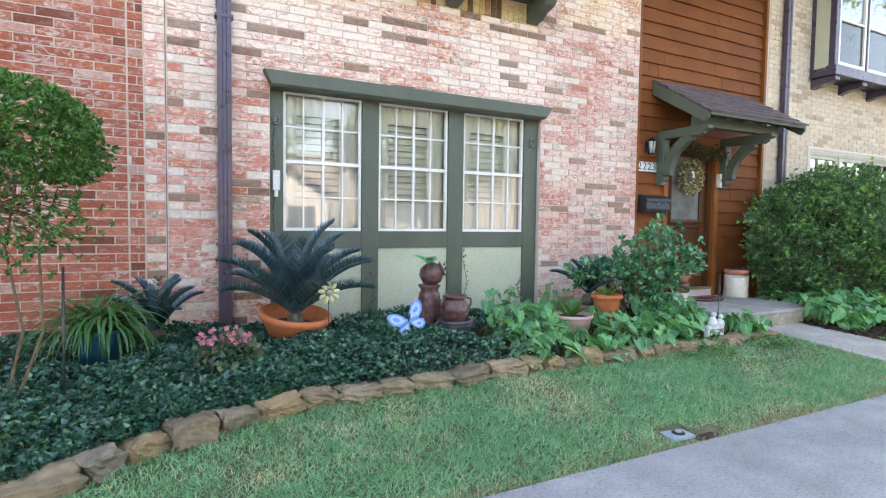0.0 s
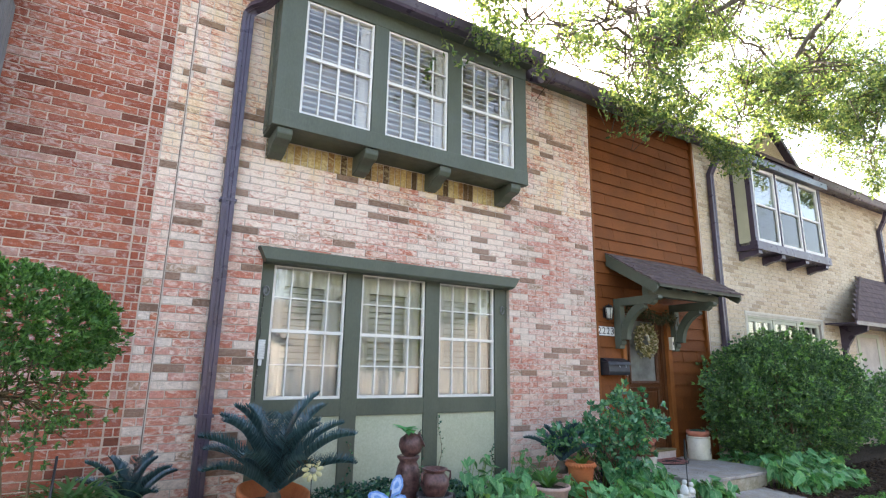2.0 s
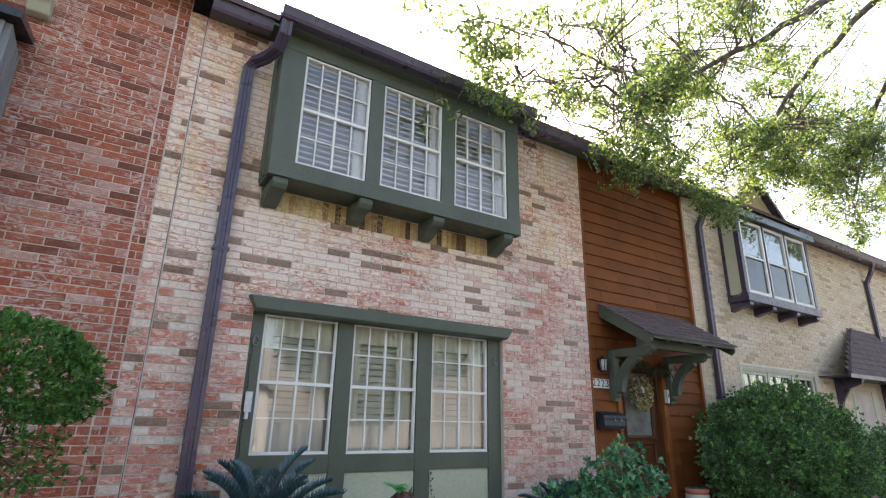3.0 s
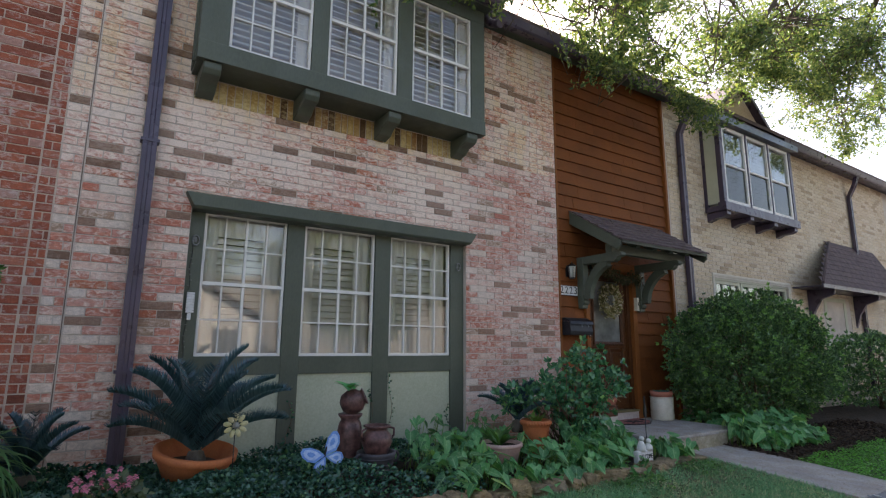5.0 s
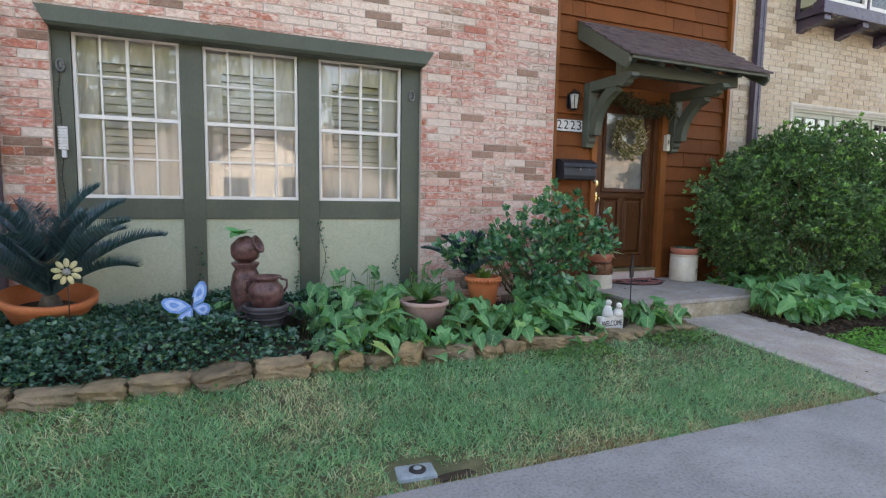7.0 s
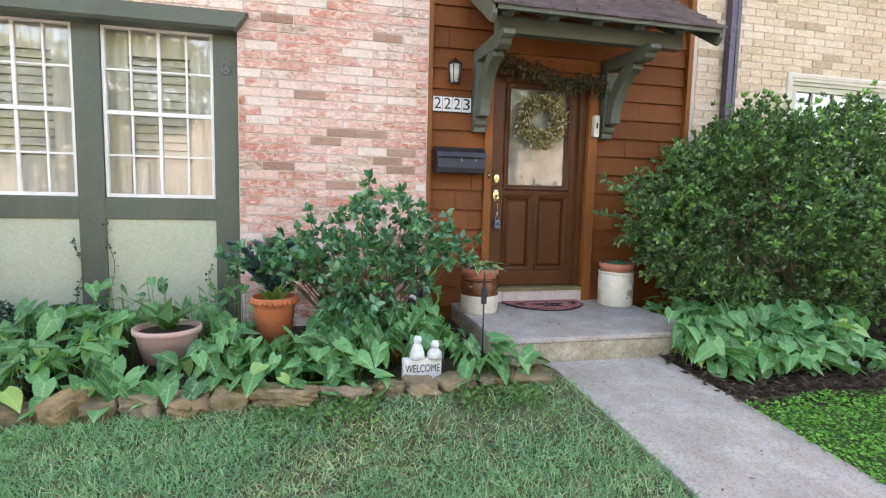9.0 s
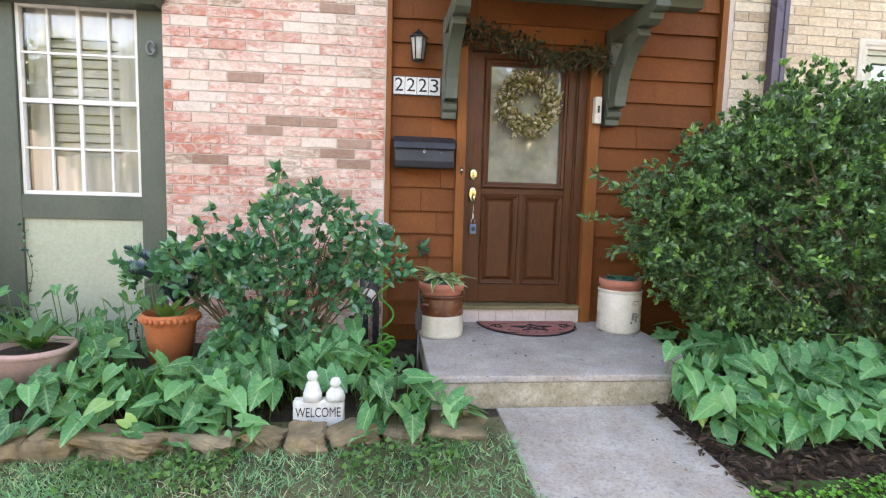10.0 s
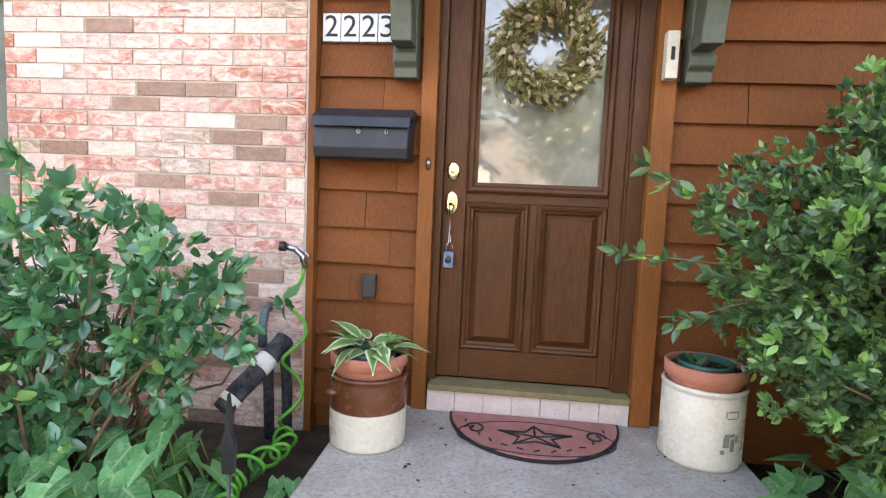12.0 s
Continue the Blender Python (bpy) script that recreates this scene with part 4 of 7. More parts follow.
def moulding(parent, x0, x1, z0, z1, w, y, depth, mat, name="moulding"):
    """A mitred picture-frame moulding with a rounded section."""
    bm = bmesh.new()
    sec = [(0.0, 0.0), (0.0, -depth * 0.6), (w * 0.25, -depth), (w * 0.55, -depth * 0.8), (w * 0.7, -depth * 0.35), (w, -depth * 0.15), (w, 0.0)]
    rings = []
    for cx, cz, sx, sz in ((x0, z0, 1, 1), (x1, z0, -1, 1), (x1, z1, -1, -1), (x0, z1, 1, -1)):
        rings.append([bm.verts.new((cx + sx * u, y + v, cz + sz * u)) for u, v in sec])
    for i in range(4):
        a, b = rings[i], rings[(i + 1) % 4]
        for k in range(len(sec) - 1):
            bm.faces.new((a[k], a[k + 1], b[k + 1], b[k]))
    bmesh.ops.recalc_face_normals(bm, faces=bm.faces)
    return wpart(name, bm, mat, parent)


moulding(door_1, 6.887, 7.630, 1.501, 2.599, 0.056, DY + 0.004, 0.03, door_wood)
pane = wpart("door_pane", box(6.94, 7.577, DY + 0.02, DY + 0.028, 1.552, 2.548), frosted, door_1, "reflective door glass with a mottled grey base")
for x0, x1 in ((6.888, 7.226), (7.27, 7.629)):
    pn = wpart("door_panel", box(x0, x1, DY + 0.03, DY + 0.042, 0.648, 1.447), door_wood, door_1)
    moulding(door_1, x0, x1, 0.648, 1.447, 0.04, DY + 0.012, 0.022, door_wood)
    m4 = 0.075
    bm = bmesh.new()
    a = [bm.verts.new((x, DY + 0.029, z)) for x, z in ((x0 + 0.045, 0.69), (x1 - 0.045, 0.69), (x1 - 0.045, 1.405), (x0 + 0.045, 1.405))]
    b = [bm.verts.new((x, DY + 0.008, z)) for x, z in ((x0 + m4, 0.72), (x1 - m4, 0.72), (x1 - m4, 1.375), (x0 + m4, 1.375))]
    bm.faces.new(b)
    for i in range(4):
        bm.faces.new((a[i], a[(i + 1) % 4], b[(i + 1) % 4], b[i]))
    bmesh.ops.recalc_face_normals(bm, faces=bm.faces)
    wpart("raised_field", bm, door_wood, door_1)


def disc_y(cx, y, cz, rx, rz, depth, segs=24):
    """A domed oval plate facing the street."""
    bm = bmesh.new()
    rings = [[bm.verts.new((cx + rx * s * math.cos(6.28318 * i / segs), y - d, cz + rz * s * math.sin(6.28318 * i / segs))) for i in range(segs)] for s, d in ((1, 0), (1, depth * 0.5), (0.85, depth), (0.4, depth * 1.05))]
    for a, b in zip(rings, rings[1:]):
        for i in range(segs):
            bm.faces.new((a[i], a[(i + 1) % segs], b[(i + 1) % segs], b[i])).smooth = True
    bm.faces.new(rings[-1])
    bmesh.ops.recalc_face_normals(bm, faces=bm.faces)
    return bm


dead = wpart("deadbolt", disc_y(6.812, DY, 1.612, 0.036, 0.052, 0.016), brass, door_1, "polished brass deadbolt")
wpart("keyhole", disc_y(6.812, DY - 0.016, 1.612, 0.012, 0.014, 0.008), brass, dead)
lock = wpart("handle_plate", disc_y(6.81, DY, 1.44, 0.037, 0.068, 0.012), brass, door_1, "polished brass handle plate")
wpart("lever", tube([(6.81, DY - 0.01, 1.435), (6.81, DY - 0.05, 1.435), (6.815, DY - 0.062, 1.425), (6.815, DY - 0.062, 1.38)], 0.011, 10), brass, lock)
lockbox = empty("lockbox", (6.812, DY - 0.06, 1.12), "small blue-grey key lockbox hanging from the door handle", "lockbox")
blue_grey = plain("blue_grey", (0.12, 0.16, 0.24), (0.17, 0.22, 0.31), 8, 0.45)
wpart("body", box(6.785, 6.84, DY - 0.085, DY - 0.045, 1.10, 1.185, 0.008), blue_grey, lockbox)
wpart("dial", disc_y(6.812, DY - 0.085, 1.145, 0.016, 0.02, 0.006), black_metal, lockbox)
wpart("shackle", tube([(6.797, DY - 0.062, 1.18), (6.797, DY - 0.062, 1.215), (6.81, DY - 0.062, 1.235), (6.812, DY - 0.062, 1.36), (6.818, DY - 0.062, 1.235), (6.829, DY - 0.062, 1.215), (6.829, DY - 0.062, 1.18)], 0.004, 6), steel, lockbox)

# wreath
rng = np.random.default_rng(31)
WC = Vector((7.265, 5.79, 2.225))
wreath = empty("door_wreath", WC, "round wreath of dried leaves, seed pods and herbs", "wreath")
ring_pts = [WC + Vector((0.185 * math.cos(a), 0, 0.185 * math.sin(a))) for a in np.linspace(0, 6.2832, 33)]
wpart("vine_ring", tube(ring_pts, 0.035, 8), twig, wreath)
n = 1500
a = rng.uniform(0, 6.2832, n)
rr = 0.19 + rng.normal(0, 0.042, n)
pp = np.stack([WC.x + rr * np.cos(a), WC.y - np.abs(rng.normal(0.015, 0.022, n)), WC.z + rr * np.sin(a)], 1)
dd = np.stack([np.cos(a + rng.normal(0.9, 0.6, n)), -np.abs(rng.normal(0.5, 0.3, n)), np.sin(a + rng.normal(0.9, 0.6, n))], 1)
ll = rng.uniform(0.03, 0.065, n)
v, f = scatter(pp, dd, ll, ll * rng.uniform(0.35, 0.8, n), LEAF, rng)
ob = mesh_object("dried_foliage", v - np.array(WC), f, dried_leaf)
ob.parent = wreath
pod_mat = plain("pod", (0.40, 0.33, 0.22), (0.58, 0.50, 0.36), 30, 0.8)
for k in range(46):
    a = rng.normal(0.15, 0.75) if k % 3 else rng.uniform(0, 6.28)
    r = 0.20 + rng.normal(0, 0.035)
    s = rng.uniform(0.009, 0.016)
    wpart("seed_pod", lathe([(0, -s), (s * 0.8, -s * 0.6), (s, 0), (s * 0.7, s * 0.7), (0, s * 1.1)], 7, (WC.x + r * math.cos(a), WC.y - 0.055, WC.z + r * math.sin(a))), pod_mat, wreath)

# garland over the door
garland = empty("door_garland", (7.25, 5.68, 2.66), "drooping twig garland with red berries over the door", "garland")
gp = [Vector((6.66 + 1.26 * t, 5.66, 2.70 + 0.10 * math.sin(t * 9) * (1 - t) - 0.16 * t * t + 0.05 * math.cos(t * 14))) for t in np.linspace(0, 1, 22)]
wpart("vine", tube(gp, 0.007, 6), twig, garland)
n = 1150
idx = rng.integers(0, 21, n)
pp = np.array([gp[i].lerp(gp[i + 1], rng.random()) for i in idx]) + rng.normal(0, 0.045, (n, 3))
dd = rng.normal(size=(n, 3)) + (0, -0.3, -0.6)
ll = rng.uniform(0.03, 0.075, n)
leaves_v, leaves_f = scatter(pp, dd, ll, ll * 0.4, LEAF, rng)
ob = mesh_object("garland_foliage", leaves_v - np.array((7.25, 5.68, 2.66)), leaves_f, garland_leaf)
ob.parent = garland
berry_mat = plain("berry", (0.25, 0.02, 0.02), (0.38, 0.05, 0.04), 40, 0.35)
for k in range(70):
    q = gp[rng.integers(0, 22)] + Vector(rng.normal(0, 0.03, 3))
    wpart("berry", lathe([(0, -0.007), (0.006, -0.004), (0.007, 0), (0.005, 0.005), (0, 0.007)], 6, q), berry_mat, garland)
wpart("loose_twig", tube([(7.9, 5.62, 2.58), (7.80, 5.60, 2.50), (7.74, 5.58, 2.43)], 0.005, 6), twig, garland)

# lantern
lantern = empty("wall_lantern", (6.3, 5.7, 2.5), "small black metal wall lantern with pale glass", "lantern")
wpart("back_plate", box(6.255, 6.345, 5.765, 5.785, 2.54, 2.72, 0.006), black_metal, lantern)
wpart("arm", tube([(6.3, 5.765, 2.66), (6.3, 5.72, 2.68), (6.3, 5.69, 2.70)], 0.008, 6), black_metal, lantern)
wpart("cap", lathe([(0.0, 0.27), (0.008, 0.262), (0.008, 0.245), (0.03, 0.24), (0.072, 0.205), (0.078, 0.195), (0.0, 0.195)], 6, (6.3, 5.69, 2.5)), black_metal, lantern)
wpart("lamp_glass", lathe([(0.0, 0.02), (0.042, 0.02), (0.06, 0.194), (0.0, 0.194)], 6, (6.3, 5.69, 2.5)), lamp_glass, lantern, "pale frosted lantern glass")
for k in range(6):
    c, s = math.cos(6.28318 * k / 6), math.sin(6.28318 * k / 6)
    wpart("cage_bar", tube([(6.3 + 0.046 * c, 5.69 + 0.046 * s, 2.515), (6.3 + 0.066 * c, 5.69 + 0.066 * s, 2.698)], 0.005, 5), black_metal, lantern)
wpart("base", lathe([(0.0, 0.0), (0.02, 0.002), (0.05, 0.012), (0.052, 0.021), (0.0, 0.021)], 6, (6.3, 5.69, 2.5)), black_metal, lantern)


def text_bm(text, size, place, mat, name, parent, depth=0.002, width=None):
    """Writing in the built-in font, standing upright and facing the street."""
    cu = bpy.data.curves.new("text", "FONT")
    cu.body, cu.size, cu.extrude, cu.align_x, cu.align_y = text, size, depth, "CENTER", "CENTER"
    tmp = new("text", cu)
    bpy.context.view_layer.update()
    me = bpy.data.meshes.new_from_object(tmp.evaluated_get(bpy.context.evaluated_depsgraph_get()))
    bpy.data.objects.remove(tmp)
    xs = [q.co.x for q in me.vertices]
    k = width / (max(xs) - min(xs)) if width else 1.0
    me.transform(place @ pose(0, 0, 0, 90, 0, 0) @ Matrix.Diagonal((k, 1, 1, 1)))
    me.materials.clear()
    me.materials.append(mat)
    ob = new(name, me)
    ob.parent = parent
    ob.data.transform(Matrix.Translation(-parent.location))
    return ob


number_tile_mat = plain("number_tile", (0.66, 0.66, 0.64), (0.74, 0.74, 0.72), 8, 0.2, 60, 0.02, 0, 0.5)
sign = empty("house_number", (6.1, 5.77, 2.255), "row of four white ceramic house number tiles reading 2223", "house number")
wpart("tile_holder", box(6.098, 6.50, 5.778, 5.786, 2.25, 2.405, 0.002), black_metal, sign)
for k, ch in enumerate("2223"):
    x0 = 6.104 + 0.0985 * k
    tile = wpart("tile", box(x0, x0 + 0.0945, 5.768, 5.778, 2.257, 2.398, 0.003), number_tile_mat, sign)
    text_bm(ch, 0.155, Matrix.Translation((x0 + 0.047, 5.767, 2.3275)), ink, "digit", sign, 0.0015, 0.068)

# mailbox
mailbox = empty("mailbox", (6.36, 5.66, 1.64), "black metal wall mailbox with a lid and two clips", "mailbox")
wpart("body", prism([(5.785, 1.645), (5.785, 1.86), (5.64, 1.84), (5.60, 1.80), (5.585, 1.70), (5.60, 1.65), (5.62, 1.645)], "x", 6.125, 6.605, bevel=0.004), mailbox_paint, mailbox)
wpart("lid", prism([(5.786, 1.90), (5.786, 1.863), (5.60, 1.842), (5.578, 1.80), (5.572, 1.80), (5.592, 1.85), (5.70, 1.905)], "x", 6.115, 6.615, bevel=0.002), mailbox_paint, mailbox)
for xx in (6.36, 6.50):
    wpart("clip", tube([(xx, 5.588, 1.80), (xx - 0.008, 5.58, 1.775), (xx, 5.575, 1.765), (xx + 0.008, 5.58, 1.775), (xx, 5.588, 1.80)], 0.003, 5), steel, mailbox, "small steel clip")
bell = empty("doorbell", (6.69, 5.73, 1.63), "small dark bronze doorbell button on the casing", "doorbell")
wpart("plate", disc_y(6.692, 5.735, 1.64, 0.014, 0.035, 0.008, 12), plain("bronze", (0.05, 0.03, 0.02), (0.09, 0.055, 0.035), 20, 0.4, metal=0.6), bell)
wpart("button", disc_y(6.692, 5.727, 1.645, 0.009, 0.009, 0.006, 12), plaster_white, bell, "white button")
chime = empty("doorbell_camera", (7.84, 5.73, 2.1), "slim ivory plastic box on the door casing", "box")
wpart("cover", box(7.815, 7.872, 5.668, 5.734, 2.075, 2.295, 0.006), plain("ivory", (0.60, 0.55, 0.44), (0.68, 0.63, 0.52), 9, 0.5), chime)
wpart("slot", box(7.835, 7.852, 5.664, 5.668, 2.16, 2.22), ink, chime)
outlet = empty("outlet_box", (6.39, 5.77, 0.9), "grey weatherproof outlet box on the shingles", "outlet")
wpart("cover", box(6.355, 6.43, 5.735, 5.786, 0.915, 1.04, 0.006), plain("outlet_grey", (0.035, 0.028, 0.024), (0.06, 0.05, 0.043), 9, 0.5), outlet)
wpart("flap", box(6.365, 6.42, 5.728, 5.734, 0.93, 1.02, 0.004), plain("outlet_flap", (0.045, 0.037, 0.032), (0.07, 0.06, 0.053), 9, 0.5), outlet)


# ---- porch things ----
def leaf_blade(length, width, mat_name=None, bend=0.25, segs=6, heart=False):
    """One large leaf along +y with a bent, folded blade."""
    bm = bmesh.new()
    L, C, R = [], [], []
    for k in range(segs + 1):
        t = k / segs
        if heart:
            w = width * (0.36, 0.50, 0.50, 0.41, 0.27, 0.12, 0.0)[k]
            y = length * (0.0, 0.10, 0.27, 0.46, 0.66, 0.85, 1.0)[k]
        else:
            w = width * 0.5 * math.sin(math.pi * min(1, 0.06 + t) ** 0.8)
            y = length * t
        z = -bend * length * t * t
        C.append(bm.verts.new((0, y, z)))
        back = -0.22 * length if heart and k == 0 else (-0.10 * length if heart and k == 1 else 0)
        L.append(bm.verts.new((-w, y + back, z + 0.18 * w)))
        R.append(bm.verts.new((w, y + back, z + 0.18 * w)))
    for k in range(segs):
        bm.faces.new((L[k], C[k], C[k + 1], L[k + 1])).smooth = True
        bm.faces.new((C[k], R[k], R[k + 1], C[k + 1])).smooth = True
    return bm


def potted_leaves(parent, name, centre, n, length, width, mat, rng, spread=0.6, bend=0.6, lift=0.5):
    """Arching leaves, each a part of its own, from a pot's middle."""
    for k in range(n):
        a = 6.28318 * k / n + rng.uniform(-0.4, 0.4)
        L = length * rng.uniform(0.7, 1.15)
        bm = leaf_blade(L, width * rng.uniform(0.8, 1.2), bend=bend * rng.uniform(0.7, 1.3))
        up = rng.uniform(lift - spread / 2, lift + spread / 2)
        bm.transform(Matrix.Translation((centre[0] + rng.normal(0, 0.02), centre[1] + rng.normal(0, 0.02), centre[2])) @ Euler((up, 0, a)).to_matrix().to_4x4())
        wpart(name, bm, mat, parent)


def crock(loc, r, h, two_tone, label):
    g = empty("stoneware_crock", loc, label, "crock")
    x, y, z = loc
    if two_tone:
        wpart("lower_body", lathe([(0, 0), (r * 0.97, 0), (r * 1.0, 0.015), (r, h * 0.52)], 40, loc), crock_cream, g, "cream glazed lower half")
        wpart("upper_body", lathe([(r, h * 0.52), (r * 1.005, h * 0.9), (r * 0.99, h * 0.93), (r * 1.03, h * 0.95), (r * 1.03, h * 0.99), (r * 1.0, h), (r * 0.93, h), (r * 0.92, h * 0.6)], 40, loc), crock_brown, g, "dark brown glazed upper half")
        wpart("lug", lathe([(0, -0.016), (0.028, -0.006), (0.03, 0.004), (0.02, 0.014), (0, 0.016)], 10, (x - r * 0.75, y - r * 0.72, z + h * 0.78)), crock_brown, g)
    else:
        wpart("body", lathe([(0, 0), (r * 0.96, 0), (r * 1.0, 0.02), (r, h * 0.90), (r * 0.97, h * 0.92), (r * 1.02, h * 0.94), (r * 1.03, h * 0.98), (r * 1.0, h), (r * 0.94, h), (r * 0.92, h * 0.6)], 40, loc), crock_cream, g)
    return g


CL, CR = (6.505, 5.35, 0.326), (8.045, 5.48, 0.326)
crock(CL, 0.178, 0.335, True, "two-tone brown and cream stoneware crock on the porch")
crock_r = crock(CR, 0.178, 0.36, False, "cream stoneware crock with a faded stamp on the porch")
stamp = plain("stamp", (0.16, 0.15, 0.13), (0.30, 0.28, 0.24), 60, 0.5)


def on_crock(c, r, u, v, w, h):
    """A thin printed patch bent round a crock's side: u is the angle in degrees from the street."""
    bm = bmesh.new()
    n = 5
    rows_ = []
    for k in range(n + 1):
        a = radians(u - 90) + (k / n - 0.5) * w / r
        rows_.append((bm.verts.new((c[0] + (r + 0.0015) * math.cos(a), c[1] + (r + 0.0015) * math.sin(a), c[2] + v)), bm.verts.new((c[0] + (r + 0.0015) * math.cos(a), c[1] + (r + 0.0015) * math.sin(a), c[2] + v + h))))
    for a, b in zip(rows_, rows_[1:]):
        bm.faces.new((a[0], b[0], b[1], a[1]))
    return bm


for u, v_, w_, h_ in ((22, 0.275, 0.05, 0.006), (22, 0.245, 0.05, 0.006), (12, 0.25, 0.006, 0.03), (31, 0.25, 0.006, 0.03), (15, 0.12, 0.03, 0.05), (25, 0.10, 0.022, 0.06), (20, 0.165, 0.05, 0.016), (10, 0.09, 0.02, 0.02), (32, 0.14, 0.016, 0.03)):
    wpart("stamp", on_crock(CR, 0.178, u, v_, w_, h_), stamp, crock_r)


def flower_pot(loc, r_top, r_base, h, mat, label, name="flower_pot", rim=0.035, low=0.0, inner=None):
    g = empty(name, loc, label, "flower pot")
    prof = [(0, 0), (r_base, 0), (r_top * 0.93, h - rim * 1.6), (r_top * 0.95, h - rim * 1.4), (r_top * 1.02, h - rim * 1.2), (r_top * 1.03, h - 0.004), (r_top, h), (r_top * 0.93, h), (r_top * (0.90 - 0.3 * low), h * (0.82 - low)), (0, h * 0.80)]
    wpart("pot", lathe(prof[:-1], 40, loc), mat, g)
    wpart("soil", lathe([(r_top * (0.92 - 0.3 * low), h * (0.84 - low)), (r_top * 0.5, h * (0.87 - low)), (0, h * (0.88 - low))], 24, loc), soil, g)
    if inner:
        wpart("inner_pot", lathe([(r_top * 0.66, h * 0.85), (r_top * 0.72, h * 1.04), (r_top * 0.68, h * 1.04), (r_top * 0.6, h * 0.9)], 28, loc), inner, g)
    return g


rng = np.random.default_rng(41)
green_plastic = plain("green_plastic", (0.01, 0.09, 0.07), (0.015, 0.12, 0.09), 9, 0.4)
p1 = flower_pot((CL[0], CL[1], 0.56), 0.174, 0.13, 0.19, terracotta_rose, "terracotta pot set in the crock with a variegated plant", rim=0.04, inner=green_plastic)
leaf_cream = plain("leaf_cream", (0.55, 0.60, 0.36), (0.66, 0.70, 0.46), 30, 0.5)
for k in range(32):
    turn_ = rng.uniform(0, 6.28)
    far = rng.uniform(0.02, 0.13)
    mt = Matrix.Translation((CL[0] + far * math.cos(turn_ + 1.57), CL[1] + far * math.sin(turn_ + 1.57), 0.745 + rng.uniform(0.0, 0.06))) @ Euler((rng.uniform(0.1, 0.9), rng.normal(0, 0.3), turn_)).to_matrix().to_4x4()
    L_, bd = rng.uniform(0.09, 0.15), rng.uniform(0.5, 1.2)
    bm = leaf_blade(L_, 0.044, bend=bd)
    bm.transform(mt)
    lf = wpart("leaf", bm, variegated_green, p1)
    bm = leaf_blade(L_ * 1.06, 0.066, bend=bd)
    bm.transform(mt @ Matrix.Translation((0, -0.003, -0.004)))
    wpart("leaf_margin", bm, leaf_cream, lf, "cream leaf edge")
p2 = flower_pot((CR[0], CR[1], 0.60), 0.172, 0.13, 0.17, terracotta_rose, "terracotta pot set in the cream crock, nearly bare", rim=0.045, inner=green_plastic)
potted_leaves(p2, "leaf", (CR[0] - 0.02, CR[1], 0.74), 9, 0.11, 0.035, hedge_leaf, rng, 0.8, 0.4, 0.7)

# half-round door mat
mat_thing = empty("door_mat", (7.3, 5.65, 0.357), "half-round terracotta red door mat with a black star pattern", "door mat")
mat_red = plain("mat_red", (0.36, 0.135, 0.115), (0.46, 0.19, 0.165), 12, 0.95, 200, 0.6)
MX, MY, MRX, MRY = 7.285, 5.705, 0.435, 0.47
half = [(MX + MRX * math.cos(a), MY - MRY * math.sin(a)) for a in np.linspace(0, math.pi, 28)]
wpart("base", prism(half, "z", 0.357, 0.367), ink, mat_thing, "black rubber edge")
half = [(MX + MRX * 0.965 * math.cos(a), MY - 0.012 - MRY * 0.94 * math.sin(a)) for a in np.linspace(0, math.pi, 28)]
wpart("mat_face", prism(half, "z", 0.368, 0.374), mat_red, mat_thing)
star = []
for k in range(10):
    r = 0.105 if k % 2 == 0 else 0.046
    a = math.pi / 2 + math.pi * k / 5
    star.append((MX + r * 1.75 * math.cos(a), MY - 0.245 + r * 1.1 * math.sin(a)))
wpart("star", tube([(u, v, 0.374) for u, v in star + star[:1]], 0.0075, 5), ink, mat_thing, "black star outline")
for u, v in star[::2]:
    wpart("star_ray", tube([(MX, MY - 0.245, 0.374), (u, v, 0.374)], 0.006, 5), ink, mat_thing)
ringo = [(MX + 0.375 * math.cos(a), MY - 0.255 + 0.175 * math.sin(a), 0.3735) for a in np.linspace(0, 6.2832, 33)]
wpart("ring", tube(ringo, 0.004, 5), ink, mat_thing)
for k in range(13):
    a = math.pi * (0.09 + 0.82 * k / 12)
    cx, cy = MX + MRX * 0.82 * math.cos(a), MY - 0.012 - MRY * 0.80 * math.sin(a)
    bm = box(-0.016, 0.016, -0.005, 0.005, 0, 0.0025)
    bm.transform(Matrix.Translation((cx, cy, 0.3742)) @ Matrix.Rotation(-a + math.pi / 2 + rng.uniform(-0.7, 0.7), 4, "Z"))
    wpart("pattern_bar", bm, ink, mat_thing)
for sx in (-1, 1):
    sc = [(MX + sx * (0.29 + 0.05 * math.cos(a) * (1 - a / 12)), MY - 0.20 + 0.06 * math.sin(a) * (1 - a / 12), 0.3755) for a in np.linspace(0, 7.5, 24)]
    wpart("scroll", tube(sc, 0.006, 5), ink, mat_thing)

mat_thing.location += Vector((0.01, 0.015, -0.03))

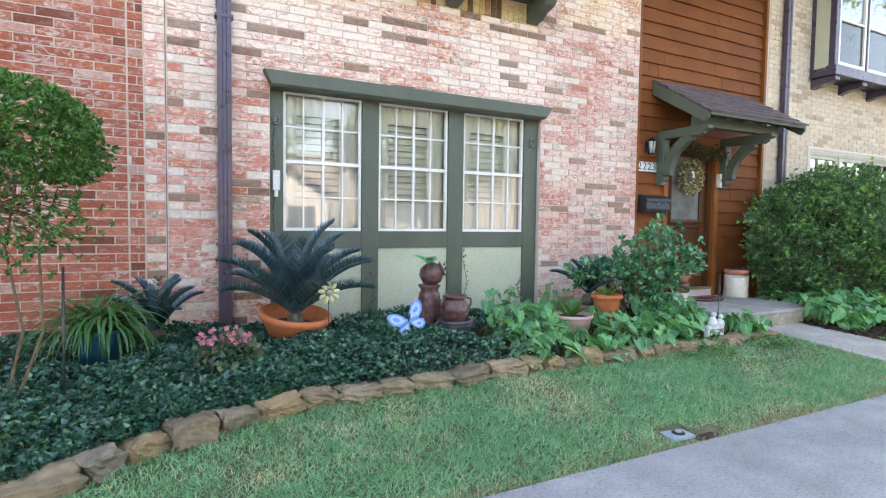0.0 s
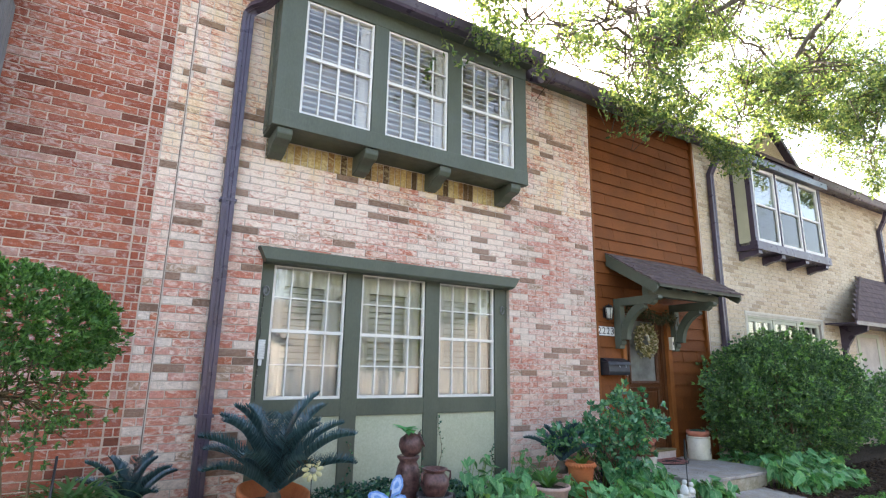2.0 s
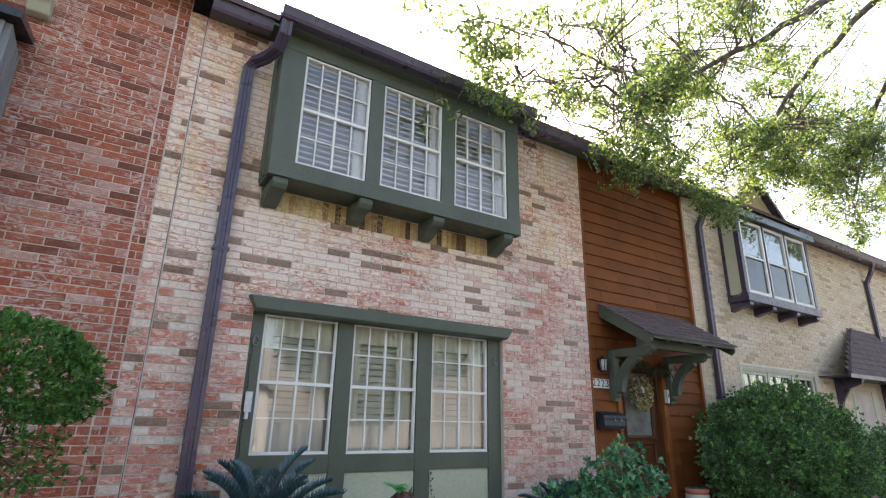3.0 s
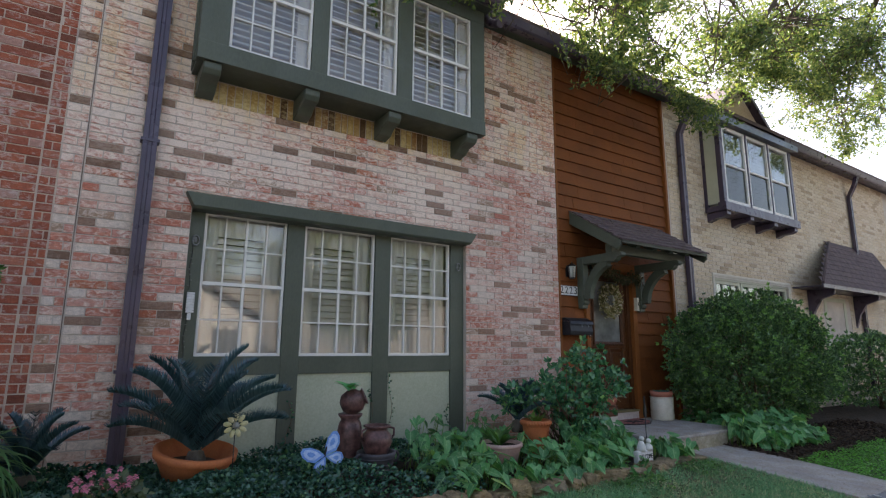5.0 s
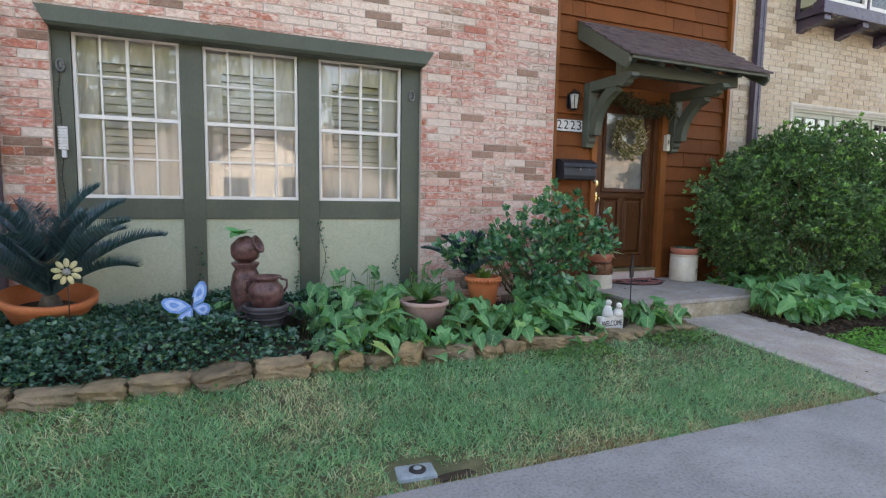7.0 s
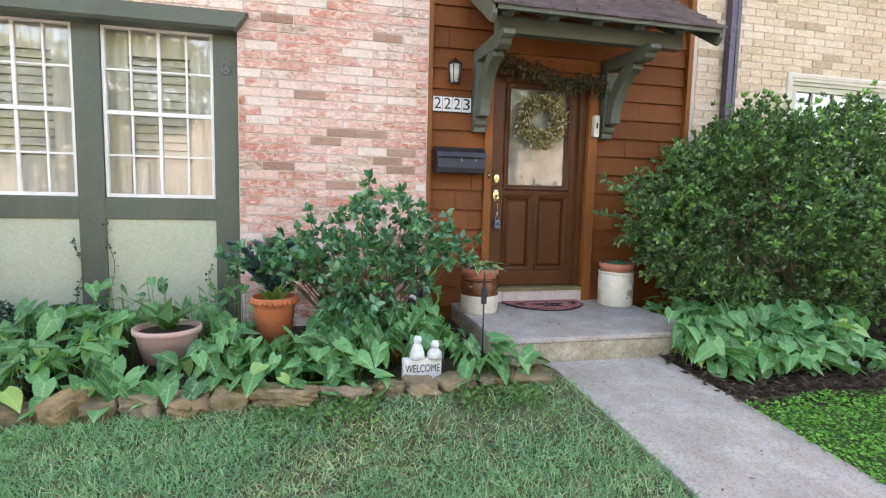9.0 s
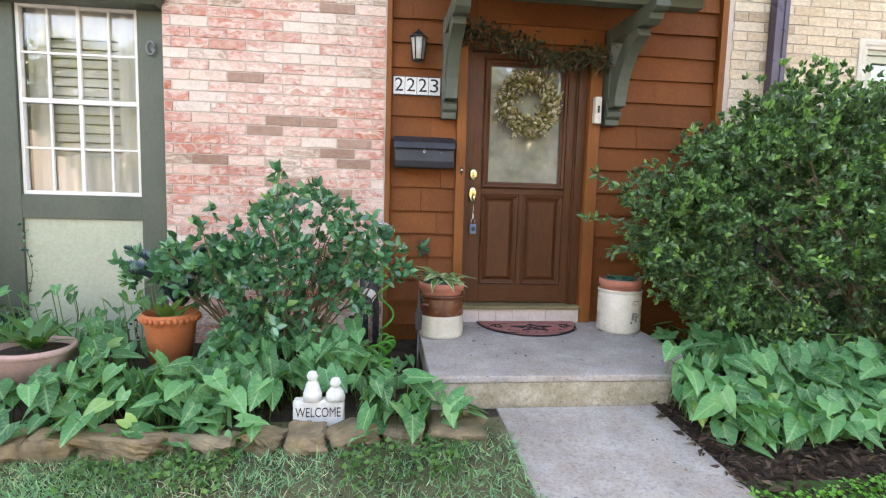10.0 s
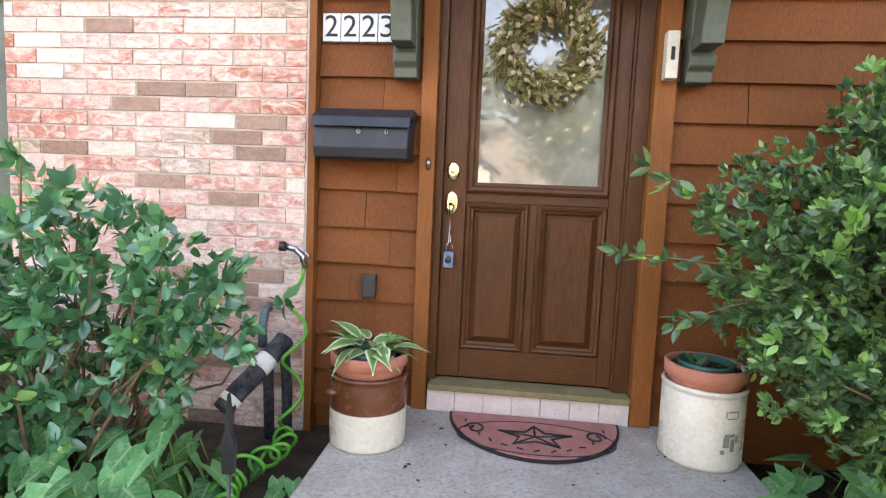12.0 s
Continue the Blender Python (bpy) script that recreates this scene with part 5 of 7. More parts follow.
# hose bib, hose and nozzle
bib = empty("hose_bib", (5.93, 5.6, 0.1), "outdoor tap pipes lagged with black foam and white tape", "tap")
foam = plain("foam", (0.012, 0.012, 0.016), (0.075, 0.08, 0.095), 26, 0.8, 90, 0.6, bump_dist=0.02)
wpart("riser_pipe", tube([(5.90, 5.62, 0.1), (5.90, 5.60, 0.5), (5.90, 5.60, 0.62)], 0.028, 10), foam, bib)
wpart("riser_pipe", tube([(5.99, 5.64, 0.1), (5.99, 5.63, 0.45), (5.97, 5.62, 0.70)], 0.028, 10), foam, bib)
wpart("lagging", tube([(5.99, 5.60, 0.70), (5.97, 5.55, 0.66), (5.93, 5.48, 0.60), (5.90, 5.42, 0.55), (5.86, 5.36, 0.50), (5.82, 5.28, 0.43)], 0.052, 10), foam, bib)
wpart("white_tape", tube([(5.945, 5.505, 0.622), (5.915, 5.45, 0.58)], 0.055, 10), plaster_white, bib)
wpart("white_tape", tube([(5.845, 5.33, 0.475), (5.83, 5.305, 0.452)], 0.054, 10), plaster_white, bib)
wpart("valve", tube([(5.88, 5.66, 0.86), (5.88, 5.60, 0.84), (5.88, 5.57, 0.78), (5.88, 5.57, 0.66)], 0.024, 10), plain("verdigris", (0.06, 0.11, 0.11), (0.12, 0.18, 0.17), 20, 0.5, metal=0.4), bib)
wpart("valve_wheel", lathe([(0, 0), (0.028, 0.002), (0.03, 0.01), (0, 0.014)], 10, (5.95, 5.60, 0.86)), steel, bib)
hose_green = plain("hose_green", (0.05, 0.30, 0.03), (0.09, 0.42, 0.06), 9, 0.35)
hose = empty("coil_hose", (6.1, 5.2, 0.15), "bright green coiled garden hose with a spray nozzle", "hose")
coil = []
for k in range(260):
    t = k / 259
    if t < 0.35:
        s = t / 0.35
        coil.append((6.06 + 0.02 * s + 0.055 * math.sin(s * 17) * min(1, 4 * s), 5.66 - 0.16 * s + 0.05 * math.cos(s * 17) - 0.05, 1.12 - 0.80 * s))
    else:
        s = (t - 0.35) / 0.65
        wob = 0.05 * math.sin(s * 9.0)
        coil.append((6.05 - 0.05 * s + wob + 0.056 * math.cos(s * 66), 5.44 - 0.72 * s + 0.02 * math.sin(s * 23), 0.25 - 0.03 * s + 0.052 * math.sin(s * 66 + wob * 12)))
wpart("hose_tube", tube(coil, 0.0095, 7), hose_green, hose)
noz = wpart("nozzle", tube([(6.085, 5.62, 1.08), (6.07, 5.615, 1.14), (6.035, 5.61, 1.175), (5.985, 5.605, 1.185)], 0.017, 10), steel, hose, "black and chrome spray nozzle")
wpart("trigger", tube([(6.045, 5.60, 1.19), (6.09, 5.595, 1.17), (6.125, 5.59, 1.125)], 0.006, 6), steel, noz)
wpart("nozzle_head", tube([(5.985, 5.605, 1.185), (5.955, 5.60, 1.187)], 0.026, 12), black_metal, noz)

# dark garden stake
stake = empty("garden_stake", (6.27, 4.5, 0.1), "thin black garden stake with a finial", "garden stake")
wpart("rod", tube([(6.27, 4.5, 0.1), (6.27, 4.5, 0.62)], 0.006, 6), black_metal, stake)
wpart("finial", prism([(6.252, 0.58), (6.246, 0.68), (6.261, 0.72), (6.265, 0.80), (6.27, 0.84), (6.275, 0.80), (6.279, 0.72), (6.294, 0.68), (6.288, 0.58)], "y", 4.49, 4.51), black_metal, stake)

# ---- bed ornaments ----
# welcome plaque with two small figures, one plain casting
plaque = empty("welcome_plaque", (5.70, 4.14, 0.13), "white plaster garden plaque with two small figures, lettered WELCOME", "plaque")
bm = box(5.56, 5.84, 4.10, 4.17, 0.10, 0.285, 0.018)
for cx, hh in ((5.665, 0.15), (5.79, 0.10)):
    lathe([(0.0, 0.0), (0.055, 0.0), (0.05, 0.04), (0.035, hh * 0.6), (0.02, hh * 0.75), (0.0, hh * 0.8)], 14, (cx, 4.13, 0.28), bm)
    lathe([(0.0, -0.03), (0.022, -0.022), (0.031, 0.0), (0.022, 0.024), (0.0, 0.032)], 14, (cx, 4.12, 0.28 + hh * 0.75 + 0.025), bm)
wpart("casting", bm, plaster_white, plaque)
text_bm("WELCOME", 0.078, Matrix.Translation((5.70, 4.098, 0.215)), plain("lettering", (0.05, 0.05, 0.055), (0.10, 0.10, 0.10), 20, 0.8), "lettering", plaque, 0.0015, 0.245)

# bubbling jar fountain
fountain = empty("jar_fountain", (2.53, 5.02, 0.15), "stacked dark red glazed jar fountain with a stone basin", "fountain")
wpart("basin", lathe([(0, 0), (0.12, 0.0), (0.135, 0.05), (0.17, 0.16), (0.188, 0.20), (0.188, 0.225), (0.165, 0.225), (0.145, 0.15), (0, 0.13)], 28, (2.57, 4.80, 0.24)), fountain_stone, fountain, "dark stone basin")
wpart("lower_jar", lathe([(r_ * 0.90, z_ * 0.90) for r_, z_ in ((0, 0), (0.09, 0.0), (0.125, 0.05), (0.168, 0.15), (0.155, 0.22), (0.115, 0.265), (0.11, 0.285), (0.145, 0.305), (0.145, 0.32), (0.12, 0.32), (0.09, 0.28), (0, 0.2))], 28, (2.57, 4.80, 0.42)), fountain_glaze, fountain)
for sx in (-1, 1):
    wpart("jar_handle", tube([(2.57 + sx * 0.118, 4.78, 0.685), (2.57 + sx * 0.17, 4.77, 0.67), (2.57 + sx * 0.17, 4.77, 0.61), (2.57 + sx * 0.14, 4.78, 0.57)], 0.011, 8), fountain_glaze, fountain)
for sx in (-1, 1):
    wpart("basin_handle", tube([(2.57 + sx * (0.188 + 0.04 * math.cos(a)), 4.78, 0.41 + 0.045 * math.sin(a)) for a in np.linspace(0, 6.2832, 13)], 0.014, 7), fountain_stone, fountain)
for k in range(3):
    wpart("basin_ridge", tube([(2.57 + (0.142 + 0.016 * k) * math.cos(a), 4.80 + (0.142 + 0.016 * k) * math.sin(a), 0.302 + 0.055 * k) for a in np.linspace(0, 6.2832, 29)], 0.009, 6), fountain_stone, fountain)
wpart("stand_jar", lathe([(0, 0), (0.10, 0.0), (0.11, 0.08), (0.125, 0.30), (0.13, 0.42), (0.11, 0.52), (0.09, 0.56), (0.12, 0.60), (0.12, 0.615), (0.0, 0.615)], 28, (2.42, 5.10, 0.18)), fountain_glaze, fountain)
bm = lathe([(0, -0.14), (0.06, -0.135), (0.12, -0.09), (0.145, 0.0), (0.13, 0.08), (0.085, 0.12), (0.08, 0.135), (0.098, 0.15), (0.098, 0.16), (0.075, 0.16), (0.065, 0.12), (0, 0.02)], 28)
bm.transform(Matrix.Translation((2.42, 5.06, 0.91)) @ Matrix.Scale(0.86, 4) @ Euler((radians(25), radians(62), 0)).to_matrix().to_4x4())
wpart("tipped_jar", bm, fountain_glaze, fountain, "tipped dark red jar")
rng = np.random.default_rng(43)
bright_green = leaf_mat("bright_green", [(0.0, (0.04, 0.26, 0.07)), (1.0, (0.09, 0.40, 0.13))], 0.4, 0.2, pieces=True)
potted_leaves(fountain, "leaf", (2.36, 5.06, 1.05), 8, 0.2, 0.1, bright_green, rng, 0.5, 0.3, 0.5)

# butterfly on a stake
fly = empty("butterfly_ornament", (2.0, 4.68, 0.2), "blue and white butterfly ornament on a garden stake", "ornament")
wing_blue = plain("wing_blue", (0.10, 0.25, 0.62), (0.16, 0.36, 0.74), 30, 0.4)
wing_pale = plain("wing_pale", (0.30, 0.48, 0.78), (0.46, 0.62, 0.84), 30, 0.4)
wpart("rod", tube([(2.0, 4.70, 0.15), (2.0, 4.69, 0.5)], 0.004, 5), black_metal, fly)
wpart("body", tube([(1.985, 4.675, 0.43), (2.0, 4.67, 0.50), (2.012, 4.665, 0.58)], 0.013, 8, taper=0.6), ink, fly)


def wing(sx, scale, mat, lift, up):
    o = [(0.0, 0.0), (0.03, 0.07), (0.085, 0.135), (0.15, 0.165), (0.185, 0.15), (0.19, 0.10), (0.165, 0.04), (0.11, -0.005)] if up else [(0.0, -0.005), (0.11, -0.012), (0.15, -0.04), (0.15, -0.085), (0.115, -0.12), (0.07, -0.12), (0.03, -0.07)]
    c = (sum(u for u, _ in o) / len(o), sum(v for _, v in o) / len(o))
    o = [(c[0] + (u - c[0]) * scale, c[1] + (v - c[1]) * scale) for u, v in o]
    bm = prism([(sx * u * 0.95, v * 0.95) for u, v in o], "y", -lift - 0.003, -lift)
    bm.transform(Matrix.Translation((2.0, 4.665, 0.505)) @ Euler((radians(-10), radians(-27), radians(-sx * 16 - 14))).to_matrix().to_4x4())
    return bm


for sx in (-1, 1):
    for up in (True, False):
        w0 = wpart("wing", wing(sx, 1.0, wing_blue, 0.0, up), wing_blue, fly, "blue metal wing")
        wpart("wing_marking", wing(sx, 0.72, wing_pale, 0.004, up), wing_pale, w0, "pale blue marking")
        wpart("wing_marking", wing(sx, 0.34, wing_blue, 0.008, up), wing_blue, w0)

# cream flower ornament
daisy = empty("flower_ornament", (1.20, 4.57, 0.3), "cream flower ornament on a stake in the palm pot", "ornament")
cream_enamel = plain("cream_enamel", (0.55, 0.52, 0.26), (0.68, 0.64, 0.40), 20, 0.4)
wpart("rod", tube([(1.20, 4.58, 0.4), (1.20, 4.58, 0.82)], 0.004, 5), black_metal, daisy)
for k in range(9):
    a = 6.28318 * k / 9
    bm = lathe([(0, -0.036), (0.016, -0.018), (0.02, 0.008), (0.012, 0.03), (0, 0.036)], 8, squash=(1, 0.35))
    bm.transform(Matrix.Translation((1.20 + 0.062 * math.sin(a), 4.565, 0.83 + 0.062 * math.cos(a))) @ Matrix.Rotation(a, 4, "Y"))
    wpart("petal", bm, cream_enamel, daisy)
wpart("flower_centre", lathe([(0, -0.028), (0.024, -0.015), (0.03, 0), (0.02, 0.02), (0, 0.028)], 10, (1.20, 4.555, 0.83)), plain("grey_centre", (0.25, 0.25, 0.24), (0.4, 0.4, 0.36), 20, 0.5), daisy)

# water meter cover
meter = empty("meter_cover", (3.14, 2.52, 0.0), "pale blue-grey water meter cover set in the lawn", "meter cover")
meter_grey = plain("meter_grey", (0.20, 0.25, 0.28), (0.30, 0.36, 0.39), 12, 0.6)
bm = box(-0.105, 0.105, -0.075, 0.075, -0.09, 0.004, 0.02)
bm.transform(Matrix.Translation((3.14, 2.53, -0.006)) @ Matrix.Rotation(radians(-6), 4, "Z"))
wpart("lid", bm, meter_grey, meter)
wpart("cap", lathe([(0.045, 0.0), (0.045, 0.008), (0.037, 0.012), (0, 0.012)], 20, (3.15, 2.53, -0.004)), ink, meter)
wpart("cap_mark", lathe([(0.022, 0.0), (0.022, 0.004), (0, 0.005)], 14, (3.15, 2.53, 0.008)), meter_grey, meter)

bare = prism([(3.35 + 0.19 * math.cos(a) * (1 + 0.25 * math.sin(3 * a + 1)), 2.47 + 0.075 * math.sin(a) * (1 + 0.2 * math.cos(2 * a))) for a in np.linspace(0, 6.0, 18)], "z", -0.04, -0.018)
tagged(link_bm("bare_soil", bare, soil), "patch of bare dark soil by the meter cover", "soil", kind="structure")
scrap = empty("litter_scrap", (6.86, 2.33, 0.0), "crumpled pale green and white paper scrap on the pavement", "litter")
for a, b, mt in ((0.0, 0.085, meter_grey), (0.088, 0.15, plaster_white)):
    bm = bmesh.new()
    rows_ = [(bm.verts.new((6.82 + q, 2.335 - 0.25 * q + 0.012 * math.sin(40 * q), 0.004 + 0.010 * abs(math.sin(45 * q)))), bm.verts.new((6.825 + q, 2.37 - 0.25 * q, 0.006 + 0.016 * abs(math.sin(38 * q + 1))))) for q in np.linspace(a, b, 7)]
    for r0, r1 in zip(rows_, rows_[1:]):
        bm.faces.new((r0[0], r1[0], r1[1], r0[1]))
    bmesh.ops.solidify(bm, geom=bm.faces[:], thickness=0.002)
    wpart("paper_piece", bm, mt, scrap)

# fittings on the window posts
thermo = empty("thermometer", (0.96, 5.76, 1.75), "ribbed white plastic thermometer on the window post", "thermometer")
for k in range(8):
    wpart("rib", box(0.915, 0.99, 5.735, 5.7415, 1.77 + k * 0.026, 1.79 + k * 0.026, 0.003), plaster_white, thermo)
wpart("body", box(0.925, 0.98, 5.742, 5.784, 1.77, 1.97), plaster_white, thermo)
wpart("probe", box(0.935, 0.97, 5.745, 5.784, 1.70, 1.768, 0.006), plaster_white, thermo)
for xx, zz in ((0.955, 2.52), (4.2, 2.53)):
    hk = empty("eye_hook", (xx, 5.77, zz), "small galvanised hook on the window post", "hook")
    wpart("plate", box(xx - 0.014, xx + 0.014, 5.778, 5.785, zz - 0.035, zz + 0.035, 0.003), galvanised, hk)
    wpart("ring", tube([(xx + 0.030 * math.cos(a), 5.760, zz - 0.02 + 0.05 * math.sin(a)) for a in np.linspace(0, 6.2832, 15)], 0.009, 6), galvanised, hk)
cable = empty("string_lights", (0.93, 5.77, 1.3), "thin dark bead string down the window post", "string lights")
wpart("wire", tube([(0.93 + 0.008 * math.sin(k), 5.778, 2.48 - 0.055 * k) for k in range(26)], 0.003, 5), ink, cable)
for k in range(26):
    wpart("bead", lathe([(0, -0.008), (0.007, -0.004), (0.008, 0.002), (0, 0.008)], 6, (0.93 + 0.012 * math.sin(k * 2.1), 5.77, 2.48 - 0.055 * k)), plain("bead", (0.10, 0.11, 0.09), (0.16, 0.17, 0.14), 20, 0.4) if k == 0 else bpy.data.materials["bead"], cable)
box_end = empty("gutter_outlet", (4.42, 5.2, 5.8), "brown metal gutter outlet elbow beside the bay", "gutter outlet")
wpart("elbow", tube([(4.42, 5.42, 6.12), (4.42, 5.30, 5.95), (4.42, 5.16, 5.86), (4.42, 5.08, 5.83)], 0.06, 8), brown_metal, box_end)


# ---- the house next door ----
def neighbour_window(parent, x0, x1, z0, z1, y, n, mat, bars):
    w = (x1 - x0) / n
    for k in range(n):
        sash_window(parent, x0 + k * w + 0.02, x0 + (k + 1) * w - 0.02, z0, z1, y, 3, 4, mat, 0.065, bars, coated_glass, screened_glass)


NY, NX0, NX1 = 5.32, 10.22, 13.22
nbay = empty("window_3", (NX0, NY, 4.1), "dark framed box bay window with white sashes on the cream house", "window", kind="structure")
for a, b in ((NX0, NX0 + 0.11), (NX0 + 1.02, NX0 + 1.06), (NX0 + 1.94, NX0 + 1.98), (NX1 - 0.11, NX1)):
    wpart("post", box(a, b, NY, NY + 0.1, 4.25, 5.90, 0.004), brown_metal, nbay)
wpart("sill", box(NX0 - 0.03, NX1 + 0.03, NY - 0.04, NY + 0.12, 4.11, 4.28, 0.006), brown_metal, nbay)
wpart("cheek", box(NX0 + 0.004, NX0 + 0.05, NY + 0.1, WALL - 0.07, 4.27, 5.9, 0.003), nb_cream, nbay, "pale painted side panel")
wpart("cheek_edge", box(NX0, NX0 + 0.06, WALL - 0.068, WALL, 4.2, 5.9, 0.003), brown_metal, nbay)
wpart("cheek", box(NX1 - 0.05, NX1, NY + 0.1, WALL, 4.27, 5.9, 0.003), nb_cream, nbay, "pale painted side panel")
wpart("floor_board", box(NX0, NX1, NY + 0.02, WALL, 4.12, 4.22), brown_metal, nbay)
lead = plain("lead", (0.20, 0.23, 0.30), (0.28, 0.31, 0.38), 6, 0.35, metal=0.5)
wpart("cap", prism([(NY - 0.12, 5.905), (WALL, 6.08), (WALL, 6.17), (NY - 0.12, 6.04)], "x", NX0 - 0.13, NX1 + 0.13), lead, nbay, "blue-grey metal cap")
neighbour_window(nbay, NX0 + 0.10, NX1 - 0.10, 4.285, 5.895, NY + 0.035, 3, sash_white, False)
for xc in (NX0 + 0.12, NX0 + 1.0, NX0 + 1.98, NX1 - 0.12):
    wpart("corbel", prism([(WALL, 3.94), (WALL, 4.108), (NY, 4.108), (NY, 4.04), (NY + 0.09, 4.0), (NY + 0.25, 3.99)], "x", xc - 0.07, xc + 0.07), brown_metal, nbay)
nwin = empty("window_4", (10.35, 5.75, 0.9), "three-light window with cream frames in cream brick", "window", kind="structure")
wpart("frame_head", box(10.35, 13.35, 5.74, 5.86, 2.80, 2.84), nb_cream, nwin)
wpart("frame_sill", box(10.35, 13.35, 5.72, 5.86, 0.9, 0.98), nb_cream, nwin)
neighbour_window(nwin, 10.36, 13.34, 0.985, 2.798, 5.78, 3, nb_cream, True)
moulding(nwin, 10.26, 13.44, 0.81, 2.93, 0.09, WALL, 0.02, plain("pale_brick_trim", (0.62, 0.56, 0.46), (0.70, 0.65, 0.56), 6, 0.9), "brick_surround")
room("house_next_door", 9.2, 14.0, 0.2, 6.15, 6.0, 9.0)
hood2 = empty("door_hood", (13.5, 5.72, 2.6), "purplish shingle door hood on the house next door", "hood")
for r in range(9):
    ya, yb = 5.08 + r * 0.07, 5.08 + (r + 1.15) * 0.07
    za, zb = 2.88 + r * 0.14, 2.88 + (r + 1.15) * 0.14
    wpart("shingle_course", prism([(ya, za), (min(yb, WALL), zb), (min(yb, WALL), zb + 0.012), (ya - 0.012, za + 0.012)], "x", 13.5 + r * 0.25, 18.6), shingle_roof, hood2)
wpart("fascia", box(13.5, 18.6, 5.07, 5.10, 2.80, 2.885), brown_metal, hood2)
wpart("soffit", box(13.55, 18.6, 5.102, WALL, 2.83, 2.86), brown_metal, hood2)
wpart("hip_ridge", tube([(13.5, 5.08, 2.90), (15.75, WALL - 0.02, 4.16)], 0.035, 6), shingle_roof, hood2)
for xc in (14.3, 16.9):
    wpart("bracket", prism([(WALL, 2.0), (WALL, 2.828), (5.15, 2.828), (5.18, 2.70), (5.45, 2.6), (5.6, 2.35)], "x", xc - 0.05, xc + 0.05), brown_metal, hood2)
door_2 = empty("door_2", (15.2, 5.74, 0.4), "pale door in a cream frame next door", "door", kind="structure")
wpart("leaf", box(15.25, 16.2, 5.80, 5.85, 0.4, 2.5), brown_metal, door_2)
wpart("frame", box(15.1, 15.24, 5.72, 5.86, 0.4, 2.62, 0.004), nb_cream, door_2)
wpart("frame", box(16.21, 16.35, 5.72, 5.86, 0.4, 2.62, 0.004), nb_cream, door_2)
wpart("frame", box(15.1, 16.35, 5.721, 5.86, 2.622, 2.72, 0.004), nb_cream, door_2)
gable = empty("roof_gable", (13.0, 5.6, 6.2), "small cream brick gable above the neighbouring bay", "gable", kind="structure")
wpart("gable_wall", prism([(10.6, 6.2), (13.3, 6.2), (11.95, 7.35)], "y", 5.75, 6.0), cream_brick_joined, gable)
wpart("verge", prism([(10.4, 6.2), (11.95, 7.5), (13.5, 6.2), (13.36, 6.2), (11.95, 7.37), (10.54, 6.2)], "y", 5.6, 8.0), brown_metal, gable)

# the neighbour on the other side: grey boarded bay high on the red wall
lbay = empty("window_5", (-3.2, 5.1, 3.4), "grey vertical boarded bay with a dark cap on the red wall", "window", kind="structure")
wpart("bay_core", box(-4.2, -1.51, 5.14, WALL, 3.45, 4.95), grey_siding, lbay)
for k in range(5):
    wpart("board", box(-1.51, -1.485, 5.14 + k * 0.117, 5.14 + k * 0.117 + 0.10, 3.44, 4.95, 0.004), grey_siding, lbay)
for k in range(21):
    wpart("board", box(-4.0 + k * 0.118, -4.0 + k * 0.118 + 0.104, 5.11, 5.14, 3.44, 4.95, 0.004), grey_siding, lbay)
wpart("cap", prism([(5.0, 4.95), (WALL, 5.15), (WALL, 5.22), (5.0, 5.03)], "x", -4.3, -1.42), black_metal, lbay)
wpart("bottom_board", box(-4.3, -1.44, 5.08, WALL, 3.36, 3.44, 0.004), black_metal, lbay)
lbay.location.x -= 0.1
lcorbel = empty("eave_corbel", (-1.55, 5.6, 5.5), "pale stone corbel under the eave", "corbel")
wpart("scroll", prism([(WALL, 5.45), (WALL, 5.68), (5.4, 5.68), (5.42, 5.60), (5.55, 5.55), (5.62, 5.46)], "x", -1.64, -1.45, bevel=0.01), nb_cream, lcorbel)
wpart("frieze", box(-3.2, -1.64, 5.66, WALL, 5.62, 6.3), pale_trim, lcorbel)

# the far side of the court, behind the walk
# unseen wall, added to bounce sun at the front and fill the window reflections
court_wall = tagged(link_bm("wall_opposite", box(-30, 40, -22, -21.6, -0.1, 5.6), court_stucco), "plain unseen wall added across the court for bounce light and reflections", "wall", kind="structure")


white_boards = plain("white_boards", (0.40, 0.39, 0.37), (0.50, 0.49, 0.47), 2, 0.6)
# unseen house, added to put a bright gable shape into the pane reflections
far_house = empty("court_house", (4.1, -13, -0.03), "unseen white boarded gabled house added across the court for the pane reflections", "house")
wpart("gable_wall", prism([(1.7, -0.03), (1.7, 2.75), (4.1, 4.1), (6.5, 2.75), (6.5, -0.03)], "y", -13.6, -13.4), white_boards, far_house)
for k in range(14):
    zb = 0.1 + k * 0.28
    half_w = 2.36 if zb < 2.6 else max(0.1, 2.36 - (zb - 2.6) * 1.75)
    wpart("board", prism([(-13.4, zb), (-13.355, zb), (-13.38, zb + 0.26), (-13.4, zb + 0.26)], "x", 4.1 - half_w, 4.1 + half_w), white_boards, far_house)
for sx in (-1, 1):
    wpart("roof", prism([(4.1, 4.13), (4.1 + sx * 2.75, 2.62), (4.1 + sx * 2.75, 2.74), (4.1, 4.27)], "y", -19.0, -13.1), shingle_roof, far_house)
    wpart("side_wall", box(4.1 + sx * 2.38 - 0.05, 4.1 + sx * 2.38 + 0.05, -19.0, -13.6, -0.03, 2.7), white_boards, far_house)
